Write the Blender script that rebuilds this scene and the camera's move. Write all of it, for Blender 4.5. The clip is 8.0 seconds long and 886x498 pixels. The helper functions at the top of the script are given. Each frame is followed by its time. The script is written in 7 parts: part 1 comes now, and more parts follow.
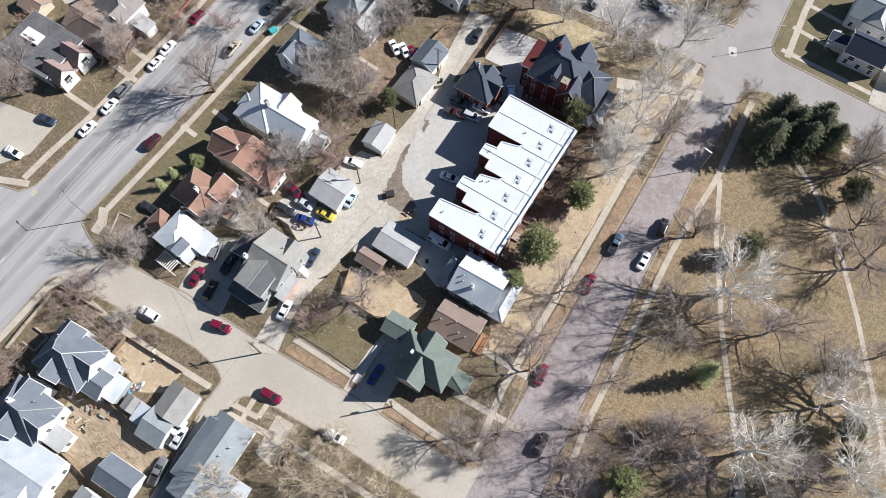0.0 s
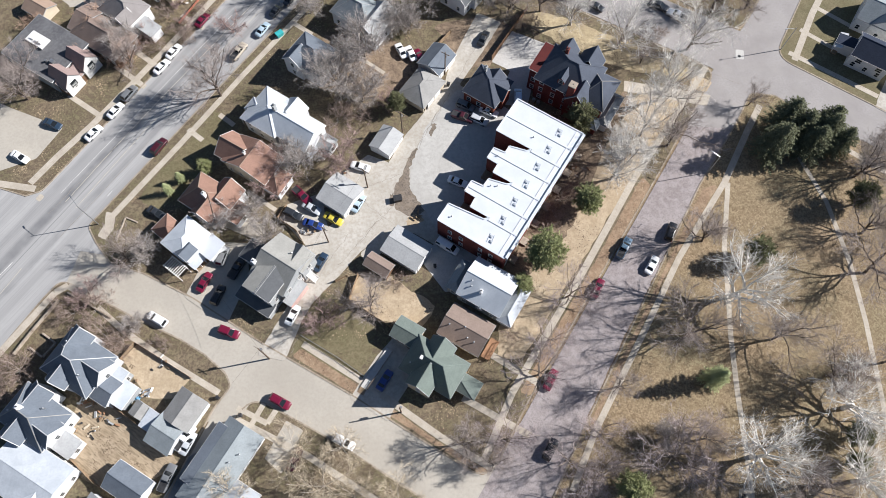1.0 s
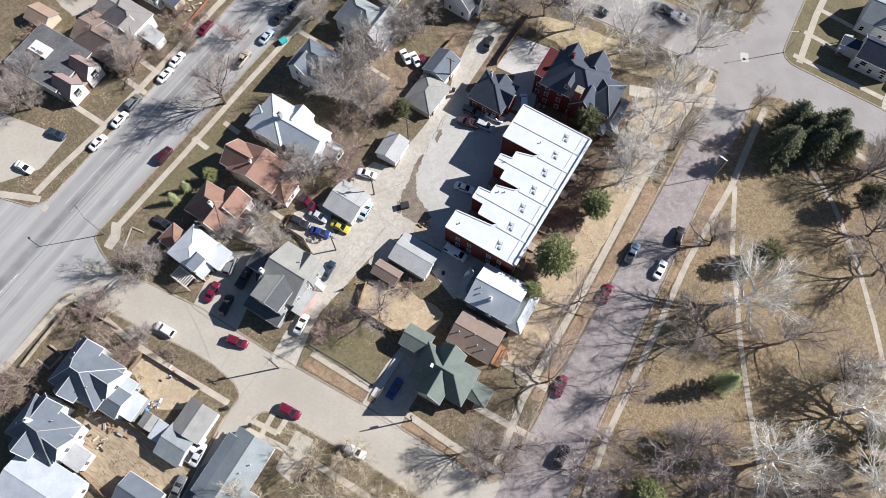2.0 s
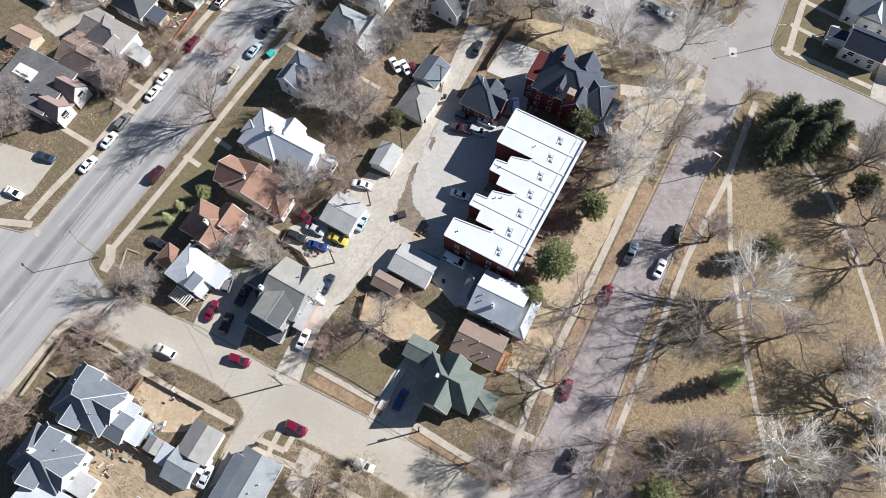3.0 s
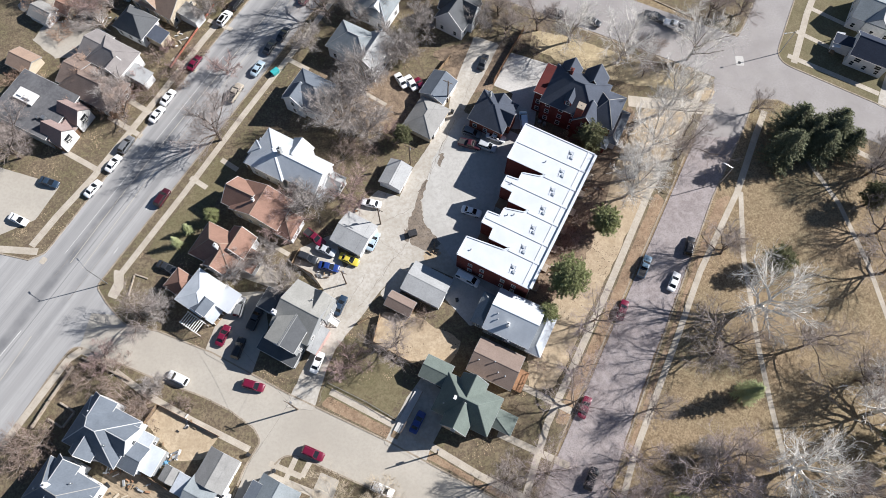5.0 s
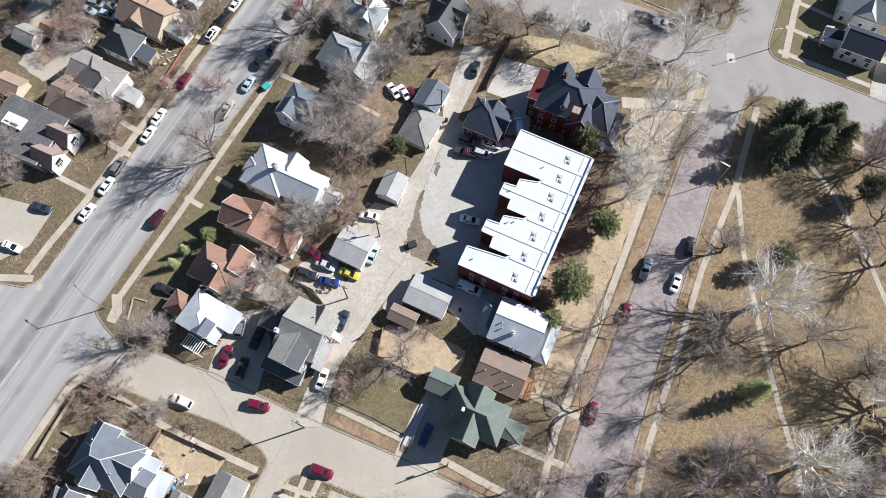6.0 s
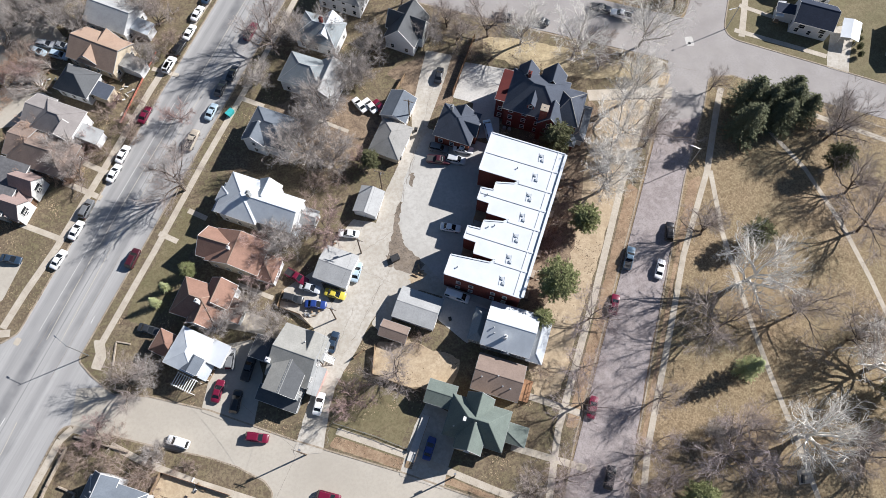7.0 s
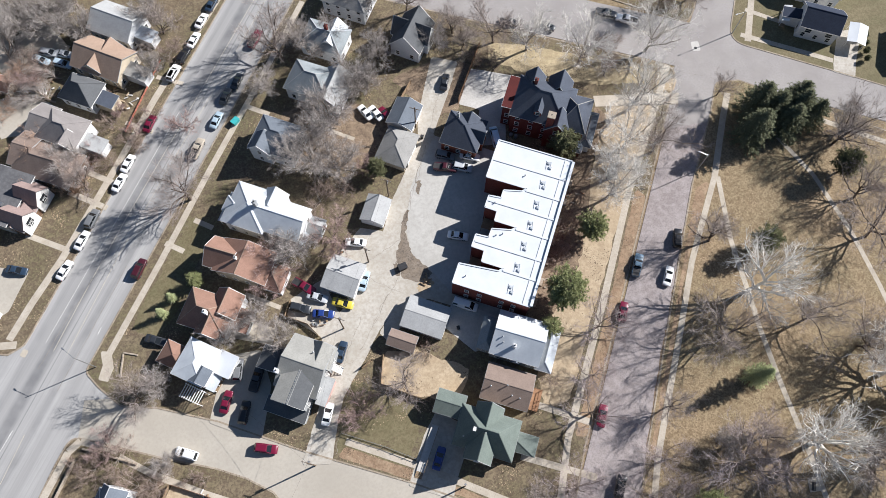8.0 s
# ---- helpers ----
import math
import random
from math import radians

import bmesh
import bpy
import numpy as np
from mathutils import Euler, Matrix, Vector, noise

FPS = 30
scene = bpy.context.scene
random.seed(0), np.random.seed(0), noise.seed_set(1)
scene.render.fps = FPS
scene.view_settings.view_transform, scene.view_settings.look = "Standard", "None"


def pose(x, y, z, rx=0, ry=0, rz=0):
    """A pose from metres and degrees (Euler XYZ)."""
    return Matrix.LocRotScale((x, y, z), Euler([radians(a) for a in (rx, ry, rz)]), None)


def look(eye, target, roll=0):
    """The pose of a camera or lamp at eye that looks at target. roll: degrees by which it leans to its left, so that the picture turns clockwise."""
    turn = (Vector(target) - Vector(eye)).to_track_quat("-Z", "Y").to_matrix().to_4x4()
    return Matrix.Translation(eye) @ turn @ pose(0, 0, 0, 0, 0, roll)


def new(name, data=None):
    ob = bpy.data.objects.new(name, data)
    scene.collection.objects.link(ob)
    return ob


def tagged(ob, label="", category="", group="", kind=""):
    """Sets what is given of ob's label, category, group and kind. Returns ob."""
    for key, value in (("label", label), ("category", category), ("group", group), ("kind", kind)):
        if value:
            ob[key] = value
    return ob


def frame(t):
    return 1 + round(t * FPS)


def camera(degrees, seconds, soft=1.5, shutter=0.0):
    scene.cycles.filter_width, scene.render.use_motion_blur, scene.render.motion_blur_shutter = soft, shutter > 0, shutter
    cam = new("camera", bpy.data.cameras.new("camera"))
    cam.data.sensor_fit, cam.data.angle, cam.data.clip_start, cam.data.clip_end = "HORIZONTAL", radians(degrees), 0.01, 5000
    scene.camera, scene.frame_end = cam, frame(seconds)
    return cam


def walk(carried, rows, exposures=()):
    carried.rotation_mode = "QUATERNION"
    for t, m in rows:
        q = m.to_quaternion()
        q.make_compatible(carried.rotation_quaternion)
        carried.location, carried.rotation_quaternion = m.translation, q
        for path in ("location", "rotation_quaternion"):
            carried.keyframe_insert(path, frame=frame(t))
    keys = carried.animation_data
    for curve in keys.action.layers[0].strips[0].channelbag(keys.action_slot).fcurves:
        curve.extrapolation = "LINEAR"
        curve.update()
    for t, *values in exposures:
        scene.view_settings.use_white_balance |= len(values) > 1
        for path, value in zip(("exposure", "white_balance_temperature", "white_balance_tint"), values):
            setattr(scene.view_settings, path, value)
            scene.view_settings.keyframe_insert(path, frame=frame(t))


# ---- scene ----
cam = camera(65.0, 8.0, soft=0.5)
PATH = [
    (0, (-0.124, -0.084, 144.844), (-0.115, 0.615, 142.97), 0.5),
    (0.5, (-1.136, 0.766, 145.036), (-1.126, 1.46, 143.161), 0.7),
    (1, (-2.21, 1.507, 145.134), (-2.197, 2.199, 143.258), 0.7),
    (1.5, (-3.474, 2.315, 145.256), (-3.459, 3.006, 143.38), 0.8),
    (3, (-6.86, 5.351, 145.458), (-6.805, 6.038, 143.58), 0.9),
    (3.5, (-7.853, 6.693, 145.622), (-7.784, 7.376, 143.744), 1.0),
    (4, (-8.88, 7.809, 145.656), (-8.81, 8.492, 143.778), 1.1),
    (4.5, (-9.824, 9.018, 145.689), (-9.751, 9.7, 143.81), 1.2),
    (6, (-12.692, 12.911, 145.668), (-12.589, 13.588, 143.789), 1.1),
    (6.5, (-13.614, 14.44, 145.787), (-13.459, 15.105, 143.907), 1.3),
    (7, (-14.491, 15.584, 145.683), (-14.311, 16.246, 143.804), 1.4),
    (7.5, (-15.231, 17.04, 145.867), (-15.048, 17.698, 143.987), 1.4),
    (8, (-15.801, 18.207, 145.894), (-15.619, 18.864, 144.014), 1.3),
]
walk(cam, [(t, look(eye, target, roll)) for t, eye, target, roll in PATH])

# ---- world, sun ----
SUN_EL, SUN_AZ = radians(33.5), radians(11.0)   # height, and turn from +x towards +y
sun_dir = Vector((math.cos(SUN_EL) * math.cos(SUN_AZ), math.cos(SUN_EL) * math.sin(SUN_AZ), math.sin(SUN_EL)))
world = bpy.data.worlds.new("world")
scene.world = world
world.use_nodes = True
sky = world.node_tree.nodes.new("ShaderNodeTexSky")
sky.sky_type, sky.sun_disc = "NISHITA", False
sky.ozone_density, sky.dust_density = 5.0, 0.4
sky.sun_elevation, sky.sun_rotation = SUN_EL, radians(90) - SUN_AZ
world.node_tree.links.new(sky.outputs[0], world.node_tree.nodes["Background"].inputs[0])
world.node_tree.nodes["Background"].inputs[1].default_value = 0.046
sun = new("sun", bpy.data.lights.new("sun", "SUN"))
sun.data.energy, sun.data.angle, sun.data.color = 5.0, radians(0.53), (1.0, 0.975, 0.972)
sun.matrix_basis = look(sun_dir * 300, (0, 0, 0))
scene.view_settings.exposure = 0.83


# ---- materials ----
def mat(name, c1, c2=None, scale=0.5, c3=None, fine=6.0, amount=0.35, rough=0.85, metal=0.0, bump=0.0, stretch=None, coat=0.0, mid=None):
    """Two-scale mottled surface: c1 and c2 in patches, c3 as fine grain."""
    m = bpy.data.materials.new(name)
    m.use_nodes = True
    nt = m.node_tree
    bs = nt.nodes["Principled BSDF"]
    bs.inputs["Roughness"].default_value, bs.inputs["Metallic"].default_value = rough, metal
    bs.inputs["Coat Weight"].default_value = coat
    if rough > 0.7:
        bs.inputs["Specular IOR Level"].default_value = 0.15
    if c2 is None:
        bs.inputs["Base Color"].default_value = (*c1, 1)
        return m
    geo = nt.nodes.new("ShaderNodeNewGeometry")
    src = geo.outputs["Position"]
    if stretch:
        mp = nt.nodes.new("ShaderNodeMapping")
        mp.vector_type = "TEXTURE"
        mp.inputs["Rotation"].default_value = (0, 0, radians(stretch[0]))
        mp.inputs["Scale"].default_value = [1 / v for v in stretch[1]]
        nt.links.new(src, mp.inputs[0])
        src = mp.outputs[0]
    n1 = nt.nodes.new("ShaderNodeTexNoise")
    n1.inputs["Scale"].default_value, n1.inputs["Detail"].default_value = scale, 6
    n2 = nt.nodes.new("ShaderNodeTexNoise")
    n2.inputs["Scale"].default_value, n2.inputs["Detail"].default_value, n2.inputs["Roughness"].default_value = fine, 5, 0.65
    for n in (n1, n2):
        nt.links.new(src, n.inputs["Vector"])
    ramp = nt.nodes.new("ShaderNodeMapRange")
    ramp.inputs[1].default_value, ramp.inputs[2].default_value = 0.35, 0.65
    nt.links.new(n1.outputs[0], ramp.inputs[0])
    mix = nt.nodes.new("ShaderNodeMixRGB")
    mix.inputs[1].default_value, mix.inputs[2].default_value = (*c1, 1), (*c2, 1)
    nt.links.new(ramp.outputs[0], mix.inputs[0])
    r2 = nt.nodes.new("ShaderNodeMapRange")
    r2.inputs[1].default_value, r2.inputs[2].default_value, r2.inputs[4].default_value = 0.44, 0.62, amount
    nt.links.new(n2.outputs[0], r2.inputs[0])
    mix2 = nt.nodes.new("ShaderNodeMixRGB")
    mix2.inputs[2].default_value = (*(c3 or tuple(v * 0.6 for v in c1)), 1)
    nt.links.new(mix.outputs[0], mix2.inputs[1])
    nt.links.new(r2.outputs[0], mix2.inputs[0])
    last = mix2.outputs[0]
    if mid:
        n3 = nt.nodes.new("ShaderNodeTexNoise")
        n3.inputs["Scale"].default_value, n3.inputs["Detail"].default_value, n3.inputs["Roughness"].default_value = mid[1], 8, 0.7
        nt.links.new(geo.outputs["Position"], n3.inputs["Vector"])
        r3 = nt.nodes.new("ShaderNodeMapRange")
        r3.inputs[1].default_value, r3.inputs[2].default_value, r3.inputs[4].default_value = 0.45, 0.64, mid[2]
        nt.links.new(n3.outputs[0], r3.inputs[0])
        mix3 = nt.nodes.new("ShaderNodeMixRGB")
        mix3.inputs[2].default_value = (*mid[0], 1)
        nt.links.new(last, mix3.inputs[1])
        nt.links.new(r3.outputs[0], mix3.inputs[0])
        last = mix3.outputs[0]
    nt.links.new(last, bs.inputs["Base Color"])
    if bump:
        b = nt.nodes.new("ShaderNodeBump")
        b.inputs["Strength"].default_value, b.inputs["Distance"].default_value = 0.6, bump
        nt.links.new(n2.outputs[0], b.inputs["Height"])
        nt.links.new(b.outputs[0], bs.inputs["Normal"])
    return m


GRID = 59.0   # direction of the streets, degrees from +x
grass = mat("dry_grass", (0.335, 0.25, 0.158), (0.27, 0.225, 0.135), 0.045, (0.115, 0.08, 0.048), 2.6, 0.75, bump=0.05, mid=((0.16, 0.112, 0.066), 0.8, 0.75))
lawn = mat("lawn", (0.225, 0.178, 0.118), (0.162, 0.145, 0.08), 0.11, (0.09, 0.068, 0.048), 2.2, 0.8, bump=0.05, mid=((0.115, 0.085, 0.062), 0.85, 0.85))
green_lawn = mat("dormant_green_lawn", (0.205, 0.172, 0.105), (0.148, 0.135, 0.074), 0.14, (0.10, 0.085, 0.045), 2.4, 0.6, bump=0.04, mid=((0.125, 0.10, 0.058), 0.85, 0.7))
straw = mat("straw_grass", (0.50, 0.41, 0.265), (0.41, 0.335, 0.21), 0.16, (0.22, 0.175, 0.10), 3.0, 0.5, bump=0.04, mid=((0.23, 0.18, 0.11), 0.8, 0.6))
soil = mat("bare_soil", (0.50, 0.405, 0.285), (0.41, 0.325, 0.22), 0.25, (0.30, 0.23, 0.155), 2.4, 0.5, bump=0.04, mid=((0.31, 0.235, 0.155), 0.9, 0.65))
dark_soil = mat("dark_rubble_soil", (0.25, 0.21, 0.17), (0.18, 0.15, 0.12), 0.5, (0.07, 0.055, 0.045), 3.0, 0.6, bump=0.05, mid=((0.25, 0.20, 0.15), 0.8, 0.6))
raked = mat("raked_brown_soil", (0.40, 0.32, 0.225), (0.32, 0.25, 0.17), 0.5, (0.18, 0.14, 0.095), 2.0, 0.7, bump=0.08, stretch=(-35, (0.35, 1.6, 1)), mid=((0.27, 0.21, 0.14), 0.6, 0.5))
verge_mat = mat("verge_dirt", (0.335, 0.235, 0.155), (0.245, 0.165, 0.108), 0.25, (0.15, 0.105, 0.068), 2.6, 0.6, bump=0.05, mid=((0.38, 0.29, 0.195), 0.7, 0.6))
litter = mat("leaf_litter", (0.27, 0.20, 0.14), (0.17, 0.125, 0.09), 0.3, (0.085, 0.062, 0.045), 3.0, 0.7, bump=0.06, mid=((0.33, 0.25, 0.17), 0.7, 0.6))
brickroad = mat("brick_paved_road", (0.325, 0.29, 0.28), (0.255, 0.222, 0.214), 0.14, (0.18, 0.152, 0.147), 3.0, 0.6, mid=((0.375, 0.337, 0.33), 0.7, 0.65))
gray_road = mat("gray_concrete_road", (0.325, 0.305, 0.293), (0.272, 0.252, 0.242), 0.15, (0.25, 0.23, 0.215), 2.0, 0.4, mid=((0.32, 0.30, 0.28), 0.25, 0.5))
pale_concrete = mat("pale_concrete", (0.53, 0.515, 0.485), (0.45, 0.435, 0.405), 0.3, (0.34, 0.325, 0.30), 2.5, 0.4)
asphalt = mat("worn_asphalt", (0.395, 0.388, 0.375), (0.295, 0.29, 0.282), 0.10, (0.235, 0.232, 0.23), 1.2, 0.35, stretch=(54.7, (0.06, 3.4, 1)), mid=((0.30, 0.295, 0.287), 0.2, 0.4))


def worn_bands(m, deg, origin, bands, colour):
    """Oil and tyre darkening along a road, in soft-edged bands: offset to the left of the line, half width, amount."""
    nt = m.node_tree
    bs = nt.nodes["Principled BSDF"]
    geo = nt.nodes.new("ShaderNodeNewGeometry")
    mp = nt.nodes.new("ShaderNodeMapping")
    mp.vector_type = "TEXTURE"
    mp.inputs["Location"].default_value = (*origin, 0)
    mp.inputs["Rotation"].default_value = (0, 0, radians(deg))
    nt.links.new(geo.outputs["Position"], mp.inputs[0])
    sep = nt.nodes.new("ShaderNodeSeparateXYZ")
    nt.links.new(mp.outputs[0], sep.inputs[0])
    grain = nt.nodes.new("ShaderNodeTexNoise")
    grain.inputs["Scale"].default_value, grain.inputs["Detail"].default_value = 0.25, 5
    nt.links.new(geo.outputs["Position"], grain.inputs["Vector"])
    for off, half, amount in bands:
        dist = nt.nodes.new("ShaderNodeMath")
        dist.operation = "SUBTRACT"
        dist.inputs[1].default_value = off
        nt.links.new(sep.outputs[1], dist.inputs[0])
        size = nt.nodes.new("ShaderNodeMath")
        size.operation = "ABSOLUTE"
        nt.links.new(dist.outputs[0], size.inputs[0])
        fall = nt.nodes.new("ShaderNodeMapRange")
        fall.interpolation_type = "SMOOTHSTEP"
        fall.inputs[1].default_value, fall.inputs[2].default_value, fall.inputs[3].default_value, fall.inputs[4].default_value = half * 0.3, half * 1.3, amount * 1.7, 0.0
        nt.links.new(size.outputs[0], fall.inputs[0])
        vary = nt.nodes.new("ShaderNodeMath")
        vary.operation, vary.use_clamp = "MULTIPLY", True
        nt.links.new(fall.outputs[0], vary.inputs[0])
        nt.links.new(grain.outputs[0], vary.inputs[1])
        mix = nt.nodes.new("ShaderNodeMixRGB")
        mix.inputs[2].default_value = (*colour, 1)
        nt.links.new(vary.outputs[0], mix.inputs[0])
        nt.links.new(bs.inputs["Base Color"].links[0].from_socket, mix.inputs[1])
        nt.links.new(mix.outputs[0], bs.inputs["Base Color"])


worn_bands(asphalt, 55.6, (-87.2, 68.2), ((-0.1, 1.5, 0.85), (-5.4, 1.0, 0.5), (3.6, 0.8, 0.3), (-2.3, 0.12, 0.7)), (0.17, 0.17, 0.172))
dark_asphalt = mat("dark_asphalt", (0.20, 0.20, 0.205), (0.15, 0.15, 0.155), 0.3, (0.25, 0.25, 0.25), 2.0, 0.4)
concrete_road = mat("concrete_road", (0.44, 0.405, 0.345), (0.385, 0.352, 0.298), 0.07, (0.32, 0.29, 0.25), 1.6, 0.35, mid=((0.33, 0.30, 0.255), 0.12, 0.45))
alley_mat = mat("alley_concrete", (0.50, 0.472, 0.42), (0.415, 0.387, 0.335), 0.16, (0.33, 0.292, 0.245), 1.4, 0.5, mid=((0.345, 0.305, 0.25), 0.9, 0.6))
court_mat = mat("court_concrete", (0.475, 0.462, 0.43), (0.40, 0.386, 0.355), 0.14, (0.36, 0.345, 0.32), 1.4, 0.4, mid=((0.345, 0.33, 0.30), 0.7, 0.5))
crack_mat = mat("crack_dirt", (0.25, 0.225, 0.195), (0.32, 0.29, 0.255), 0.6, None, 4.0, 0.5)
walk_mat = mat("sidewalk_concrete", (0.50, 0.45, 0.375), (0.41, 0.362, 0.295), 0.35, (0.33, 0.285, 0.23), 2.5, 0.4, mid=((0.36, 0.31, 0.25), 0.5, 0.4))
kerb_mat = mat("kerb_concrete", (0.40, 0.345, 0.275), (0.29, 0.24, 0.185), 0.35, (0.17, 0.14, 0.10), 2.0, 0.6, mid=((0.25, 0.20, 0.145), 0.5, 0.7))
paint_y = mat("road_paint_yellow", (0.50, 0.455, 0.37), (0.40, 0.375, 0.33), 1.0, (0.35, 0.33, 0.30), 4, 0.6)
paint_w = mat("road_paint_white", (0.66, 0.65, 0.62), (0.5, 0.49, 0.47), 1.0, (0.35, 0.34, 0.33), 4, 0.6)


def shingle(name, c):
    """Asphalt shingles: streaky, granular."""
    d = tuple(v * 0.86 for v in c)
    e = tuple(v * 0.6 for v in c)
    return mat(name, c, d, 0.5, e, 3.2, 0.35, rough=0.9)


sh_gray = shingle("gray_shingle", (0.30, 0.295, 0.28))
sh_lgray = shingle("pale_gray_shingle", (0.41, 0.415, 0.41))
sh_blue = shingle("blue_gray_shingle", (0.150, 0.172, 0.20))
sh_bluelt = shingle("faded_blue_shingle", (0.275, 0.305, 0.315))
sh_dark = shingle("dark_slate_shingle", (0.078, 0.09, 0.115))
sh_navy = shingle("blue_black_shingle", (0.04, 0.05, 0.075))
sh_green = shingle("green_shingle", (0.155, 0.185, 0.165))
sh_brown = shingle("brown_shingle", (0.24, 0.185, 0.155))
sh_rust = shingle("rust_brown_shingle", (0.285, 0.172, 0.13))
sh_tan = shingle("tan_shingle", (0.345, 0.25, 0.19))
sh_taupe = shingle("taupe_shingle", (0.255, 0.235, 0.225))
sh_olive = shingle("olive_gray_shingle", (0.31, 0.305, 0.28))
sh_pink = shingle("pinkish_brown_shingle", (0.30, 0.225, 0.205))
sh_white = mat("white_roof_coating", (0.59, 0.62, 0.65), (0.53, 0.56, 0.59), 0.25, (0.52, 0.535, 0.55), 1.6, 0.3, rough=0.6)
sh_silver = mat("pale_metal_roof", (0.47, 0.50, 0.53), (0.39, 0.42, 0.45), 0.4, (0.30, 0.325, 0.35), 2.5, 0.3, rough=0.5)
sh_bright = mat("bright_metal_roof", (0.55, 0.585, 0.61), (0.46, 0.495, 0.525), 0.35, (0.42, 0.45, 0.475), 2.0, 0.3, rough=0.5)
sh_char = shingle("charcoal_shingle", (0.115, 0.12, 0.125))
membrane = mat("roof_membrane_black", (0.09, 0.09, 0.095), (0.13, 0.13, 0.135), 0.3, (0.2, 0.2, 0.2), 1.5, 0.3)
ridge_mat = mat("ridge_cap", (0.52, 0.53, 0.53), (0.42, 0.43, 0.43), 1.0, None, 5, 0.3)
siding_w = mat("white_siding", (0.66, 0.67, 0.68), (0.57, 0.58, 0.585), 0.5, (0.45, 0.44, 0.42), 3.0, 0.25, stretch=(0, (1, 1, 9)))
siding_c = mat("cream_siding", (0.58, 0.50, 0.38), (0.48, 0.41, 0.31), 0.5, None, 3.0, 0.25, stretch=(0, (1, 1, 9)))
siding_g = mat("gray_siding", (0.36, 0.37, 0.37), (0.29, 0.30, 0.30), 0.5, None, 3.0, 0.25, stretch=(0, (1, 1, 9)))
siding_b = mat("brown_wood", (0.20, 0.12, 0.075), (0.14, 0.085, 0.055), 0.7, None, 4.0, 0.4, stretch=(0, (6, 6, 1)))
siding_p = mat("pink_painted_wood", (0.55, 0.38, 0.34), (0.45, 0.31, 0.28), 0.7, None, 4.0, 0.3)
trim_w = mat("white_trim", (0.78, 0.77, 0.74), (0.66, 0.65, 0.62), 1.5, None, 6.0, 0.2, rough=0.6)
wood = mat("weathered_wood", (0.33, 0.24, 0.15), (0.24, 0.17, 0.11), 0.9, (0.14, 0.10, 0.07), 5, 0.4, stretch=(0, (1, 1, 6)))
cedar = mat("cedar_deck", (0.36, 0.205, 0.12), (0.28, 0.16, 0.095), 0.9, None, 5, 0.4)
metal = mat("galvanised_metal", (0.45, 0.46, 0.47), (0.35, 0.36, 0.37), 1.5, None, 6, 0.3, rough=0.45, metal=0.8)
black = mat("black_plastic", (0.02, 0.02, 0.022), (0.035, 0.035, 0.037), 2.0, None, 8, 0.3, rough=0.6)
glass = mat("window_glass", (0.02, 0.025, 0.03), rough=0.08)


def brick_mat(name, c1, c2, mortar):
    m = mat(name, c1, c2, 0.8, None, 4.0, 0.3)
    nt = m.node_tree
    bs = nt.nodes["Principled BSDF"]
    br = nt.nodes.new("ShaderNodeTexBrick")
    br.inputs["Scale"].default_value = 4.5
    br.inputs["Mortar Size"].default_value = 0.012
    br.inputs["Color1"].default_value, br.inputs["Color2"].default_value, br.inputs["Mortar"].default_value = (*c1, 1), (*c2, 1), (*mortar, 1)
    geo = nt.nodes.new("ShaderNodeNewGeometry")
    sep = nt.nodes.new("ShaderNodeSeparateXYZ")
    com = nt.nodes.new("ShaderNodeCombineXYZ")
    add = nt.nodes.new("ShaderNodeMath")
    nt.links.new(geo.outputs["Position"], sep.inputs[0])
    nt.links.new(sep.outputs[0], add.inputs[0])
    nt.links.new(sep.outputs[1], add.inputs[1])
    nt.links.new(add.outputs[0], com.inputs[0])
    nt.links.new(sep.outputs[2], com.inputs[1])
    nt.links.new(com.outputs[0], br.inputs["Vector"])
    mix = nt.nodes.new("ShaderNodeMixRGB")
    mix.inputs[0].default_value = 0.6
    old = bs.inputs["Base Color"].links[0].from_socket
    nt.links.new(old, mix.inputs[1])
    nt.links.new(br.outputs[0], mix.inputs[2])
    nt.links.new(mix.outputs[0], bs.inputs["Base Color"])
    return m


brick_red = brick_mat("red_brick", (0.175, 0.045, 0.036), (0.125, 0.036, 0.03), (0.18, 0.12, 0.10))
brick_org = brick_mat("orange_brick", (0.25, 0.072, 0.042), (0.19, 0.055, 0.036), (0.22, 0.15, 0.12))
stone = mat("limestone_blocks", (0.42, 0.36, 0.29), (0.30, 0.25, 0.2), 0.9, (0.2, 0.17, 0.13), 3, 0.5, bump=0.05)


# ---- mesh helpers ----
def mesh_ob(name, verts, faces, material, parent=None, label=""):
    me = bpy.data.meshes.new(name)
    me.from_pydata([tuple(v) for v in verts], [], faces)
    me.materials.append(material)
    me.update()
    ob = new(name, me)
    if parent is not None:
        ob.parent = parent
    if label:
        ob["label"] = label
    return ob


def part(name, bm, material, parent, label=""):
    me = bpy.data.meshes.new(name)
    bm.to_mesh(me)
    bm.free()
    me.materials.append(material)
    ob = new(name, me)
    if parent is not None:
        ob.parent = parent
    if label:
        ob["label"] = label
    return ob


def thing(name, x, y, z=0.0, ang=0.0, label="", category="", group="", kind=""):
    ob = new(name)
    ob.empty_display_size = 0.3
    ob.matrix_basis = pose(x, y, z, 0, 0, ang)
    return tagged(ob, label, category, group, kind)


def box(bm, cx, cy, cz, sx, sy, sz, rz=0.0):
    """A box by its centre and full sizes."""
    m = pose(cx, cy, cz, 0, 0, rz) @ Matrix.Diagonal((sx, sy, sz, 1))
    return bmesh.ops.create_cube(bm, size=1.0, matrix=m)["verts"]


